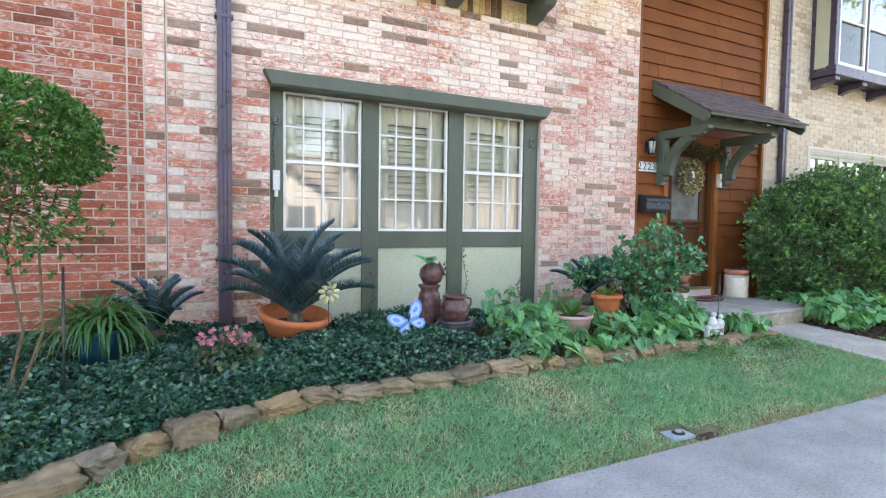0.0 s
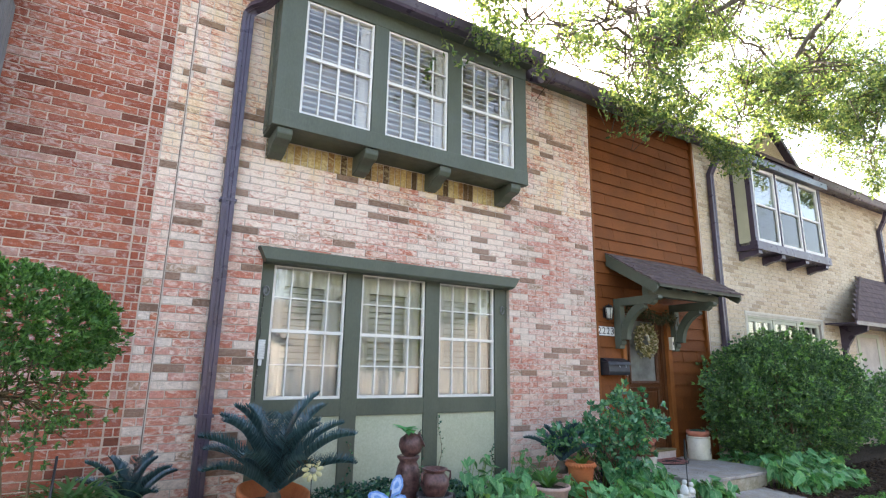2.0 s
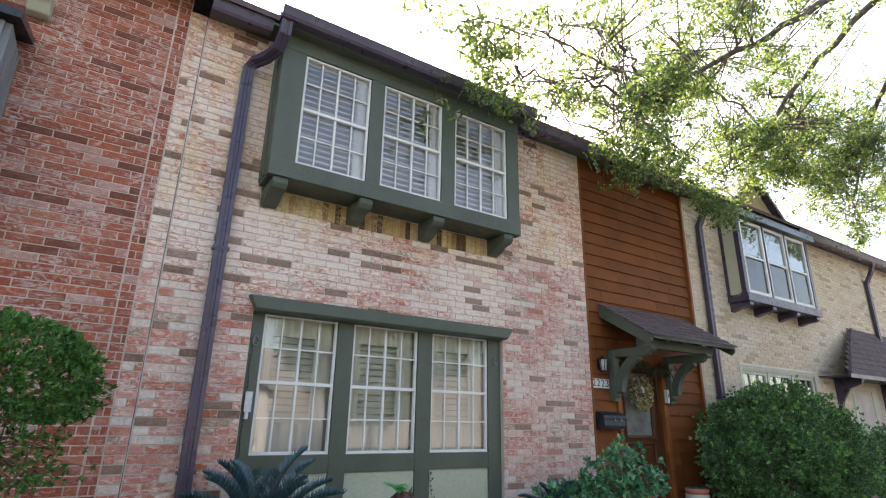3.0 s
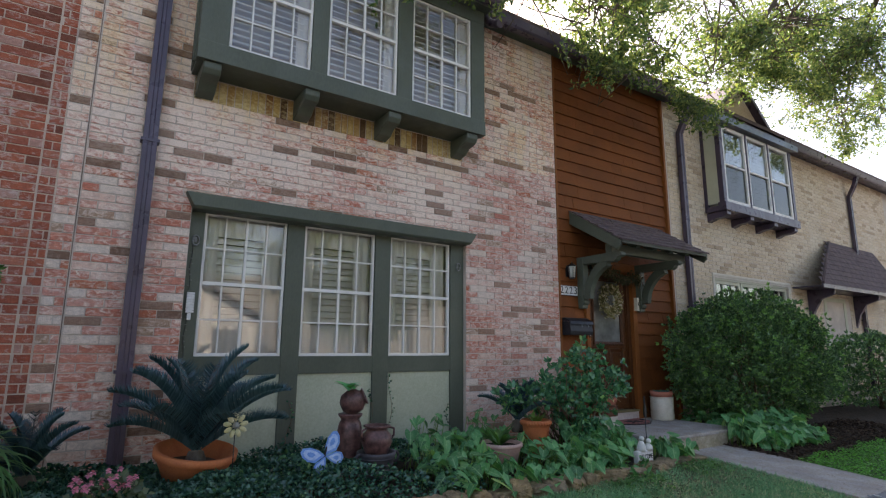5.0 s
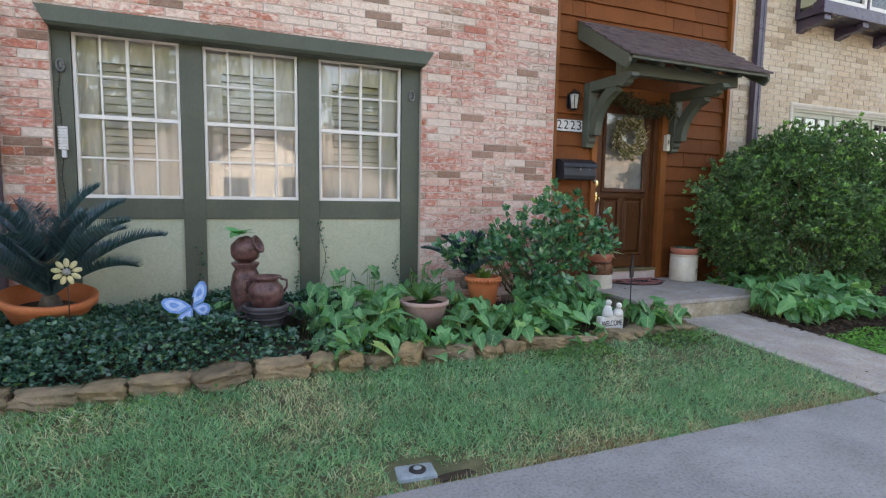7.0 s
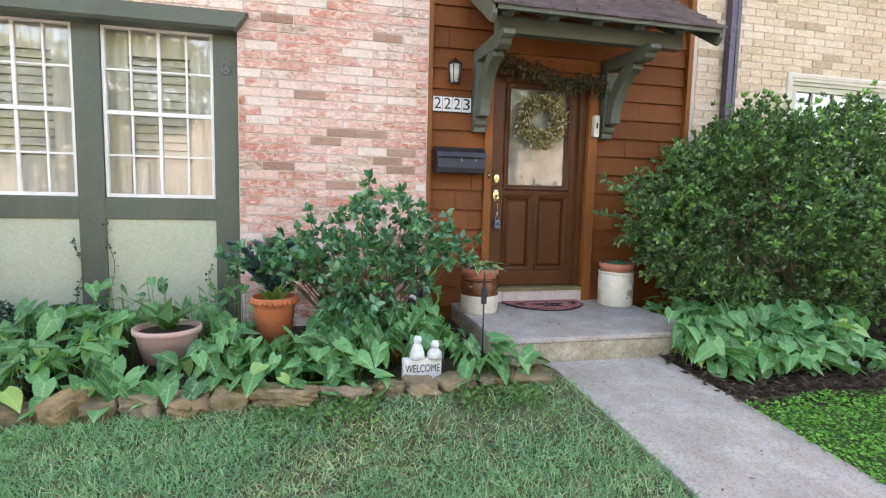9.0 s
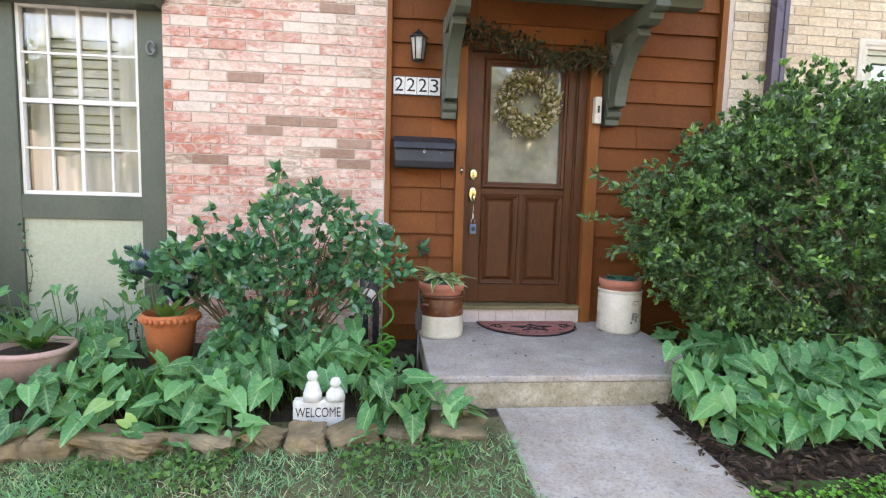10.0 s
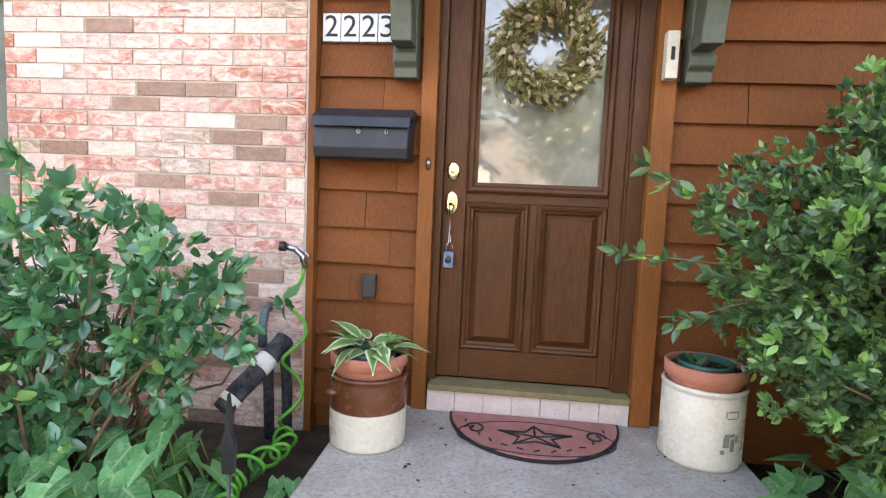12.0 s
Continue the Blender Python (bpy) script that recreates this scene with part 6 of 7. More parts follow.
for x0_, x1_, z0_, z1_ in ((2.3, 3.3, 0.9, 2.1), (4.7, 5.9, 0.0, 2.15)):
    wpart("opening", box(x0_, x1_, -13.37, -13.33, z0_, z1_), ink, far_house, "dark opening in the white wall")
    wpart("opening_trim", box(x0_ - 0.08, x1_ + 0.08, -13.36, -13.32, z1_, z1_ + 0.09), white_boards, far_house)


def court_tree(x, y, h, r, rng):
    g = empty("court_tree", (x, y, -0.05), "leafy shade tree across the court", "tree")
    wpart("trunk", tube([(x, y, -0.1), (x + 0.1, y, h * 0.3), (x - 0.1, y + 0.1, h * 0.6)], 0.2, 10, None, 0.6), bark, g)
    n = 5200 if h > 6 else 2400
    d = rng.normal(size=(n, 3))
    d /= np.linalg.norm(d, axis=1)[:, None]
    lump = np.array([1 + 0.35 * noise.noise(Vector(q * 2.6 + x)) for q in d])
    p = d * (lump * rng.uniform(0.3, 1.0, n) ** 0.5)[:, None] * (r, r, r * 0.75) + (x, y, h * 0.68)
    ll = rng.uniform(0.16, 0.30, n)
    v, f = scatter(p, rng.normal(size=(n, 3)), ll, ll * 0.6, LEAF, rng)
    cr = mesh_object("crown", v - np.array((x, y, -0.05)), f, oak_leaf)
    cr.parent = g


rng = np.random.default_rng(47)
for tx, ty, th, tr in ((-6, -13, 7.5, 2.8), (-1.6, -13.5, 8.5, 3.0), (9.6, -14.5, 8.0, 2.8), (14, -12.5, 8.5, 3.2), (-3.6, -11.5, 4.2, 2.5), (10.6, -11.5, 4.8, 2.6), (4.0, -21.0, 11.0, 4.2), (12.8, -16, 5.0, 2.8)):
    court_tree(tx, ty, th, tr, rng)


# ---- plants ----
def crown_tips(n, centre, radii, rng, power=2.4, lump=0.12, fill=0.75, floor=None):
    """Twig tips of a bushy crown: places and outward directions, thicker towards the outside, uneven."""
    d = rng.normal(size=(n, 3))
    d /= np.linalg.norm(d, axis=1)[:, None]
    s = (np.abs(d) ** power).sum(1) ** (-1 / power)
    bumps = np.array([noise.noise(Vector((*(q * 3.1 + np.array(centre)),))) + 0.6 * noise.noise(Vector((*(q * 7.3 + np.array(centre)),))) for q in d])
    r = (1 + lump * bumps) * rng.uniform(fill ** 3, 1.0, n) ** (1 / 3)
    p = d * s[:, None] * r[:, None] * np.array(radii) + np.array(centre)
    keep = np.ones(n, bool) if floor is None else p[:, 2] > floor
    out = d / np.array(radii)
    return p[keep], (out / np.linalg.norm(out, axis=1)[:, None])[keep]


def rosettes(p, d, per, length, width, rng, spread=0.9):
    """A whorl of leaves round each tip."""
    n = len(p)
    pp = np.repeat(p, per, 0) + rng.normal(0, length * 0.12, (n * per, 3))
    dd = np.repeat(d, per, 0)
    dirs = dd * rng.uniform(0.25, 0.9, (n * per, 1)) + rng.normal(0, spread * 0.55, (n * per, 3)) + np.array([0, 0, 0.12])
    ll = length * rng.uniform(0.7, 1.2, n * per)
    return pp, dirs, ll, ll * width


def leaves_part(name, p, dirs, ll, ww, mat, parent, rng, template=LEAF, roll=6.28, label="", smooth=False):
    v, f = scatter(p, dirs, ll, ww, template, rng, roll)
    base = np.array(parent.location) if parent else np.zeros(3)
    ob = mesh_object(name, v - base, f, mat, smooth)
    ob.parent = parent
    if label:
        ob["label"] = label
    return ob


def stems_part(name, base, tips, radius, mat, parent, rng, bend=0.12, segs=5):
    """Branching stems from a base to some of the tips."""
    bm = bmesh.new()
    for t in tips:
        b = np.array(base) + rng.normal(0, 0.03, 3) * (1, 1, 0)
        m1 = b + (t - b) * 0.35 + rng.normal(0, bend, 3) * (1, 1, 0.4) * 0.6
        m2 = b + (t - b) * 0.7 + rng.normal(0, bend, 3) * 0.5
        tube([b, m1, m2, t], radius * rng.uniform(0.6, 1.1), segs, bm, 0.3)
    return wpart(name, bm, mat, parent)


rng = np.random.default_rng(21)
# the big hedge by the porch
hedge = empty("hedge_bush", (9.9, 4.9, 0.12), "big rounded dark green evergreen bush beside the porch", "bush")
cc, cd = crown_tips(560, (10.12, 4.95, 1.27), (2.0, 0.76, 1.02), rng, 2.35, 0.26, 0.9, 0.32)
p = np.repeat(cc, 18, 0) + rng.normal(0, 1, (len(cc) * 18, 3)) * (0.085, 0.075, 0.075)
d = np.repeat(cd, 18, 0) + rng.normal(0, 0.45, p.shape) + (0, 0, 0.25)
inner, inner_d = crown_tips(2600, (10.12, 4.97, 1.22), (1.82, 0.62, 0.88), rng, 2.35, 0.2, 0.8, 0.3)
p, d = np.concatenate([p, inner]), np.concatenate([d, inner_d])
leaves_part("leaves", *rosettes(p, d, 10, 0.047, 0.46, rng), hedge_leaf, hedge, rng, LEAF_MID, smooth=True)
shoots, shoot_d = cc + cd * 0.11 + rng.normal(0, 0.06, cc.shape), cd + (0, 0, 0.4)
leaves_part("new_growth", *rosettes(shoots, shoot_d, 12, 0.052, 0.46, rng), hedge_shoot, hedge, rng, LEAF_MID, smooth=True, label="fresh pale green shoots")
for q in p[::220]:
    stems_part("stem", (9.9, 4.95, 0.15), [q], 0.016, twig, hedge, rng)
hedge2 = empty("hedge_bush", (15.2, 4.9, 0.12), "dark green evergreen bush next door", "bush")
p, d = crown_tips(2200, (15.4, 4.85, 0.95), (2.2, 0.75, 0.85), rng, 2.6, 0.15, 0.8, 0.3)
leaves_part("leaves", *rosettes(p, d, 6, 0.085, 0.45, rng), hedge_leaf, hedge2, rng)
for q in p[::90]:
    stems_part("stem", (15.4, 4.95, 0.15), [q], 0.016, twig, hedge2, rng)

# loose sprigs reaching out over the crock
for tip in ((7.52, 4.97, 1.30), (7.62, 5.05, 1.62), (7.74, 5.0, 1.05), (7.80, 4.9, 1.45)):
    s, e = Vector((8.25, 4.95, 1.15)), Vector(tip)
    sp = wpart("sprig", tube([s, s.lerp(e, 0.5) + Vector((0, 0, 0.05)), e], 0.005, 5, None, 0.5), twig, hedge)
    at = np.array([s.lerp(e, q) for q in np.linspace(0.35, 1.0, 7)])
    pp, dd, ll, ww = rosettes(at, np.repeat([np.array((e - s).normalized())], 7, 0), 7, 0.068, 0.4, rng)
    leaves_part("sprig_leaves", pp, dd, ll, ww, hedge_leaf, hedge, rng, LEAF_MID, smooth=True)

# the overhanging oak: trunk to one side of the walk, crown over the roofs
oak = empty("oak_tree", (13.5, 0.6, -0.03), "tall live oak with small leaves hanging over the roofs", "tree")
bm = bmesh.new()
tube([(13.5, 0.6, -0.1), (13.45, 0.65, 1.2), (13.3, 0.8, 2.8), (13.0, 1.0, 4.4), (12.6, 1.3, 5.6)], 0.34, 14, bm, 0.62)
wpart("trunk", bm, bark, oak)
OAK_TIPS = ((3.0, 4.5, 6.8), (3.55, 4.75, 6.15), (4.4, 4.7, 6.35), (5.5, 4.7, 5.9), (6.05, 4.72, 5.62), (7.3, 4.72, 5.75), (8.5, 4.72, 5.42), (4.5, 4.0, 7.1), (5.6, 4.6, 7.2), (6.4, 3.8, 7.5), (7.0, 5.0, 7.0), (7.4, 4.5, 7.5), (8.3, 4.2, 8.0), (9.8, 4.3, 7.2), (7.2, 3.0, 8.6), (9.6, 3.6, 8.6), (10.6, 5.2, 8.2), (11.5, 4.4, 7.4), (12.6, 4.4, 8.4), (13.4, 3.6, 7.6), (9.0, 6.5, 9.0), (13.5, 5.5, 8.8), (14.6, 4.7, 6.5), (15.8, 4.2, 7.2), (11.0, 4.6, 6.9), (12.2, 4.8, 7.2), (13.2, 4.6, 6.9), (9.6, 5.0, 7.4), (13.9, 4.4, 7.9), (12.0, 4.2, 8.0))
forks = []
wpart("trunk_top", tube([(12.62, 1.28, 5.5), (12.4, 1.4, 6.8), (12.0, 1.55, 8.7), (11.8, 1.6, 10.5)], 0.215, 12, None, 0.75), bark, oak)
for bough in (((11.8, 1.6, 10.3), (10.8, 2.05, 10.0), (9.7, 2.5, 9.25), (8.76, 2.9, 8.53), (8.36, 3.5, 8.2), (7.5, 4.2, 7.6), (7.24, 4.7, 7.49), (6.5, 4.75, 6.7)), ((11.8, 1.6, 10.3), (11.6, 2.6, 10.0), (11.2, 3.6, 9.1), (10.6, 4.3, 8.0), (10.1, 4.6, 6.9)), ((11.9, 1.55, 9.6), (13.2, 2.8, 9.6), (14.0, 3.8, 8.6), (14.6, 4.6, 7.2))):
    way = []
    for a_, b_ in zip(bough, bough[1:]):
        way += [Vector(a_).lerp(Vector(b_), s_) + Vector(rng.normal(0, 0.03, 3)) for s_ in (0.0, 0.33, 0.67)]
    forks += way[3:]
    wpart("bough", tube(way + [Vector(bough[-1])], 0.085, 9, None, 0.3), bark, oak)
cp = []
for k, tip in enumerate(OAK_TIPS):
    tip = Vector(tip)
    b0 = min(forks, key=lambda w_: (w_ - tip).length + 0.6 * (w_.x < tip.x))
    mid = b0.lerp(tip, 0.5) + Vector((rng.normal(0, 0.2), rng.normal(0, 0.2), 0.35))
    q = [b0, b0.lerp(mid, 0.5) + Vector((0, 0, 0.1)), mid, mid.lerp(tip, 0.5) + Vector((rng.normal(0, 0.1), 0, 0.12)), tip]
    way = [q[0]]
    for a_, b_ in zip(q, q[1:]):
        for s_ in (0.25, 0.5, 0.75, 1.0):
            way.append(a_.lerp(b_, s_) + Vector(rng.normal(0, 0.06, 3)) * (1 if s_ < 1 else 0.4))
    limb = wpart("limb", tube(way, 0.028, 8, None, 0.15), bark, oak)
    for j in range(18):
        t = rng.uniform(0.45, 1.0) if j else 1.0
        s = q[2].lerp(q[4], (t - 0.45) / 0.55)
        e = s + Vector(rng.normal(0, 0.75, 3)) * (0.35 if not j else 1.0) + Vector((0, 0.05, -0.1))
        if (max(s.x, e.x) > 9.0 and min(s.z, e.z) < 6.1) or min(s.z, e.z) < 5.3:
            continue
        wpart("branch", tube([s, s.lerp(e, 0.5) + Vector(rng.normal(0, 0.05, 3)), e], 0.014, 5, None, 0.3), bark, limb)
        for i in range(4):
            cp.append(s.lerp(e, 0.25 + 0.25 * i) + Vector(rng.normal(0, 0.1, 3)))
# leafy sprays: short twigs set thick with leaves, open sky between them
cp = np.array(cp)
sp = np.repeat(cp, 4, 0) + rng.normal(0, 0.20, (len(cp) * 4, 3))
sd = rng.normal(size=sp.shape) * (1, 1, 0.6) + (-0.2, 0, -0.25)
sd /= np.linalg.norm(sd, axis=1)[:, None]
room_ = np.array([noise.noise(Vector(q) * 0.95) + 0.6 * noise.noise(Vector(q) * 2.2) for q in sp]) > np.where(sp[:, 0] < 8.5, 0.10, -0.04)
clear = (sp[:, 2] > np.where(sp[:, 0] > 9.2, 6.0, 5.15)) & (sp[:, 1] < np.where(sp[:, 2] < 6.6, 4.95, 9.0))
sp, sd = sp[room_ & clear], sd[room_ & clear]
for tip in ((3.5, 4.72, 5.95), (5.9, 4.7, 5.62), (6.2, 4.7, 5.85), (7.2, 4.72, 5.85), (8.5, 4.7, 5.40), (8.1, 4.7, 5.65), (14.6, 4.7, 6.2)):
    hang = np.array(tip) + rng.normal(0, 1, (38, 3)) * (0.30, 0.10, 0.16)
    fall = rng.normal(0, 0.6, hang.shape) + (-0.3, -0.1, -0.4)
    sp, sd = np.concatenate([sp, hang]), np.concatenate([sd, fall / np.linalg.norm(fall, axis=1)[:, None]])
per = 17
pp = np.repeat(sp, per, 0) + np.repeat(sd, per, 0) * rng.uniform(-0.16, 0.18, (len(sp) * per, 1)) + rng.normal(0, 0.035, (len(sp) * per, 3))
dd = np.repeat(sd, per, 0) * 0.7 + rng.normal(0, 0.75, pp.shape) + (0, 0, -0.1)
ll = rng.uniform(0.055, 0.105, len(pp))
leaves_part("leaves", pp, dd, ll, ll * 0.46, oak_leaf, oak, rng)

# clipped little tree by the red wall
topiary = empty("clipped_tree", (-1.0, 4.05, 0.15), "small clipped tree with a round green crown on bare stems", "tree")
p, d = crown_tips(3600, (-1.10, 4.02, 1.90), (0.72, 0.6, 0.40), rng, 2.2, 0.12, 0.8, 1.68)
p2_, d2_ = crown_tips(420, (-0.92, 3.97, 1.5), (0.52, 0.5, 0.38), rng, 2.0, 0.35, 0.3)
leaves_part("crown", *rosettes(np.concatenate([p, p2_]), np.concatenate([d, d2_]), 9, 0.034, 0.42, rng), topiary_leaf, topiary, rng, LEAF_MID, smooth=True)
for k in range(4):
    q = Vector((-1.02 + 0.03 * k, 4.05 - 0.03 * k, 0.12))
    e = Vector((-1.3 + 0.22 * k, 4.0 + rng.normal(0, 0.1), 1.65))
    wpart("stem", tube([q, q.lerp(e, 0.4) + Vector((0.09, 0, 0.02)), q.lerp(e, 0.75) + Vector((-0.03, 0, 0)), e], 0.010, 7, None, 0.6), twig, topiary)
for k in range(64):
    e = Vector(p2_[k * 7 % len(p2_)])
    s = Vector((-1.02 + rng.normal(0, 0.1), 4.0, 1.5))
    wpart("twig", tube([s, s.lerp(e, 0.5) + Vector((0, 0, 0.05)), e], 0.005, 5, None, 0.5), twig, topiary)
cane = empty("plant_stake", (-0.62, 3.95, 0.15), "thin dark metal plant stake", "plant stake")
wpart("rod", tube([(-0.62, 3.95, 0.1), (-0.61, 3.95, 1.15)], 0.008, 6), black_metal, cane)


# ---- sago palms ----
def sago(base, n, length, label, rng, up=1.0):
    g = empty("sago_palm", base, label, "palm")
    b = Vector(base)
    wpart("stump", lathe([(0, 0), (0.07, 0), (0.085, 0.06), (0.06, 0.13), (0, 0.15)], 12, base), bark, g)
    for k in range(n):
        a = 2.399963 * k
        el = radians(84 - 50 * (k / n) ** 1.1) * up
        L = length * rng.uniform(0.85, 1.1)
        pts, tang = [], []
        for i in range(25):
            t = i / 24
            e = el - radians(46) * t * t
            if i == 0:
                q = b + Vector((0, 0, 0.12))
            else:
                q = pts[-1] + Vector((math.cos(a) * math.cos(e), math.sin(a) * math.cos(e), math.sin(e))) * (L / 24)
            pts.append(q)
            tang.append(Vector((math.cos(a) * math.cos(e), math.sin(a) * math.cos(e), math.sin(e))))
        fr = wpart("frond", tube(pts, 0.006, 5, None, 0.3), sago_leaf, g)
        side = Vector((-math.sin(a), math.cos(a), 0))
        P, D, LL = [], [], []
        for i in range(2, 25):
            for h in (0.0, 0.33, 0.67):
                for sg in (-1, 1):
                    t = (i + h) / 25
                    j = min(24, i + 1)
                    q = pts[i].lerp(pts[j], h)
                    upv = tang[i].cross(side) * (1 if tang[i].cross(side).z > 0 else -1)
                    P.append(q)
                    D.append(side * sg * 0.85 + tang[i] * 0.55 + upv * 0.28)
                    LL.append(0.15 * length / 0.75 * math.sin(math.pi * min(1, 0.12 + 0.86 * t)) ** 0.6)
        LL = np.array(LL)
        v, f = scatter(np.array(P), np.array(D), LL, np.full(len(LL), 0.017), BLADE, rng, 0.5)
        lf = mesh_object("frond_blade", v - np.array(base), f, sago_leaf)
        lf.parent = fr
    return g


rng = np.random.default_rng(51)
bowl = flower_pot((0.97, 4.98, 0.37), 0.315, 0.21, 0.25, terracotta, "wide orange terracotta bowl holding the sago palm, slightly tilted", "terracotta_bowl", rim=0.05, low=0.4)
bowl.rotation_euler = (radians(9), radians(5), 0)
sago((0.99, 4.97, 0.46), 27, 0.88, "dark green sago palm with stiff arching fronds", rng)
sago((-0.14, 5.25, 0.34), 13, 0.55, "small dark sago palm by the red wall", rng)
sago((4.62, 5.1, 0.45), 12, 0.55, "small blue-green sago palm behind the clay pot", rng)

# strap-leaved plant in a blue pot
pot_strap = leaf_mat("pot_strap", [(0.0, (0.035, 0.13, 0.045)), (0.8, (0.09, 0.24, 0.07)), (1.0, (0.22, 0.34, 0.10))], 0.35, 0.25)
bpot = flower_pot((-0.52, 4.85, 0.34), 0.175, 0.13, 0.26, blue_glaze, "dark blue glazed pot with a strap-leaved plant")
for k in range(210):
    L_, th_, ka = rng.uniform(0.42, 0.72), rng.uniform(0.6, 1.5), rng.uniform(1.9, 3.2)
    bm = leaf_blade(L_, 0.026, bend=0.0, segs=10)
    for q in bm.verts:
        u = ka * q.co.y / L_
        q.co.z += (math.cos(th_ - u) - math.cos(th_)) * L_ / ka
        q.co.y = (math.sin(th_) - math.sin(th_ - u)) * L_ / ka
    bm.transform(Matrix.Translation((-0.52 + rng.normal(0, 0.06), 4.85 + rng.normal(0, 0.06), 0.58)) @ Euler((0, 0, rng.uniform(0, 6.28))).to_matrix().to_4x4())
    wpart("leaf", bm, pot_strap, bpot)

# begonia
begonia_leaf = leaf_mat("begonia_leaf", [(0.0, (0.045, 0.075, 0.045)), (1.0, (0.12, 0.17, 0.075))], 0.35, 0.15)
beg = empty("begonia", (0.36, 4.36, 0.3), "low begonia with bronze-green leaves and pink flowers", "flower")
p, d = crown_tips(230, (0.36, 4.36, 0.42), (0.24, 0.22, 0.15), rng, 2.0, 0.2, 0.5, 0.3)
ll = rng.uniform(0.045, 0.075, len(p))
leaves_part("leaves", p, d + rng.normal(0, 0.4, d.shape), ll, ll * 0.95, begonia_leaf, beg, rng)
for k in range(44):
    a, r = rng.uniform(0, 6.28), 0.2 * rng.random() ** 0.6
    c = Vector((0.33 + r * math.cos(a), 4.33 + r * math.sin(a) * 0.8, 0.55 + rng.uniform(-0.05, 0.07)))
    n5 = 5
    ang = np.linspace(0, 6.2832, n5, endpoint=False) + rng.random()
    dd = np.stack([np.cos(ang), -0.5 + 0 * ang, np.sin(ang)], 1)
    v, f = scatter(np.repeat([np.array(c)], n5, 0), dd, np.full(n5, 0.026), np.full(n5, 0.028), LEAF, rng, 0.4)
    fl = mesh_object("blossom", v - np.array(beg.location), f, petal_pink)
    fl.parent = beg

# camellia bush
cam_bush = empty("camellia_bush", (5.4, 4.9, 0.15), "leggy camellia bush with glossy dark leaves and green buds", "bush")
PT, DT = [], []
for c, r, n in (((5.25, 4.85, 0.85), (0.66, 0.45, 0.42), 150), ((5.5, 4.82, 1.08), (0.55, 0.35, 0.35), 84), ((4.75, 5.0, 0.82), (0.48, 0.3, 0.26), 90), ((5.95, 4.86, 0.95), (0.32, 0.26, 0.32), 56), ((5.42, 4.76, 1.42), (0.16, 0.14, 0.24), 14), ((5.1, 4.75, 0.6), (0.5, 0.3, 0.2), 90)):
    p, d = crown_tips(n, c, r, rng, 2.0, 0.45, 0.35)
    PT.append(p)
    DT.append(d)
PT, DT = np.concatenate(PT), np.concatenate(DT)
open_ = ~((PT[:, 0] < 5.0) & (PT[:, 1] < 5.02) & (PT[:, 2] < 0.78))
PT, DT = PT[open_], DT[open_]
leaves_part("leaves", *rosettes(PT, DT, 9, 0.075, 0.54, rng, 1.1), camellia_leaf, cam_bush, rng, LEAF_MID, smooth=True)
for k in range(0, len(PT), 7):
    b = np.array((5.4, 4.95, 0.15)) + rng.normal(0, 0.05, 3) * (1, 1, 0)
    t = PT[k]
    m1 = b + (t - b) * 0.4 + rng.normal(0, 0.06, 3)
    wpart("stem", tube([b, m1, b + (t - b) * 0.75 + rng.normal(0, 0.04, 3), t], 0.011, 5, None, 0.3), twig, cam_bush)
bud_mat = plain("bud", (0.28, 0.38, 0.12), (0.42, 0.50, 0.20), 30, 0.5)
for k in range(3, len(PT), 9):
    wpart("bud", lathe([(0, -0.009), (0.008, -0.004), (0.009, 0.002), (0, 0.011)], 6, PT[k] + DT[k] * 0.03), bud_mat, cam_bush)

# clay pots in the bed
opot = flower_pot((4.66, 4.82, 0.2), 0.168, 0.115, 0.42, terracotta, "orange terracotta pot with a scalloped rim", rim=0.05)
for k in range(30):
    a = 6.28318 * k / 30
    wpart("scallop", lathe([(0, -0.022), (0.014, -0.012), (0.017, 0.0), (0.012, 0.014), (0, 0.02)], 6, (4.66 + 0.174 * math.cos(a), 4.82 + 0.174 * math.sin(a), 0.586)), terracotta, opot)
potted_leaves(opot, "leaf", (4.66, 4.82, 0.57), 14, 0.17, 0.05, strap_leaf, rng, 0.5, 0.3, 1.0)
ppot = flower_pot((3.95, 4.60, 0.22), 0.22, 0.16, 0.24, pink_clay, "wide pinkish clay planter among the leaves", rim=0.03)
potted_leaves(ppot, "leaf", (3.95, 4.63, 0.43), 16, 0.34, 0.06, topiary_leaf, rng, 0.5, 0.4, 0.9)
clump = empty("spider_plant", (4.9, 4.5, 0.14), "low tuft of narrow green strap leaves before the clay pot", "plant")
for k in range(70):
    bm = leaf_blade(rng.uniform(0.18, 0.32), 0.016, bend=rng.uniform(0.5, 1.1))
    bm.transform(Matrix.Translation((4.9 + rng.normal(0, 0.13), 4.5 + rng.normal(0, 0.06), 0.16)) @ Euler((rng.uniform(0.5, 1.3), 0, rng.uniform(0, 6.28))).to_matrix().to_4x4())
    wpart("leaf", bm, pot_strap, clump)
spare = flower_pot((5.62, 4.62, 0.12), 0.12, 0.085, 0.17, terracotta, "small orange clay pot half hidden by leaves")

# ---- ground cover ----
EDGE = ((-3.2, 2.55), (-1.9, 2.72), (-1.1, 2.98), (-0.63, 3.24), (-0.2, 3.48), (0.2, 3.64), (0.9, 3.86), (1.8, 3.87), (2.9, 3.93), (4.0, 3.90), (5.2, 3.92), (6.45, 4.02), (6.8, 4.10))


def edge_y(x):
    for (xa, ya), (xb, yb) in zip(EDGE, EDGE[1:]):
        if x <= xb:
            return ya + (yb - ya) * (x - xa) / (xb - xa)
    return EDGE[-1][1]


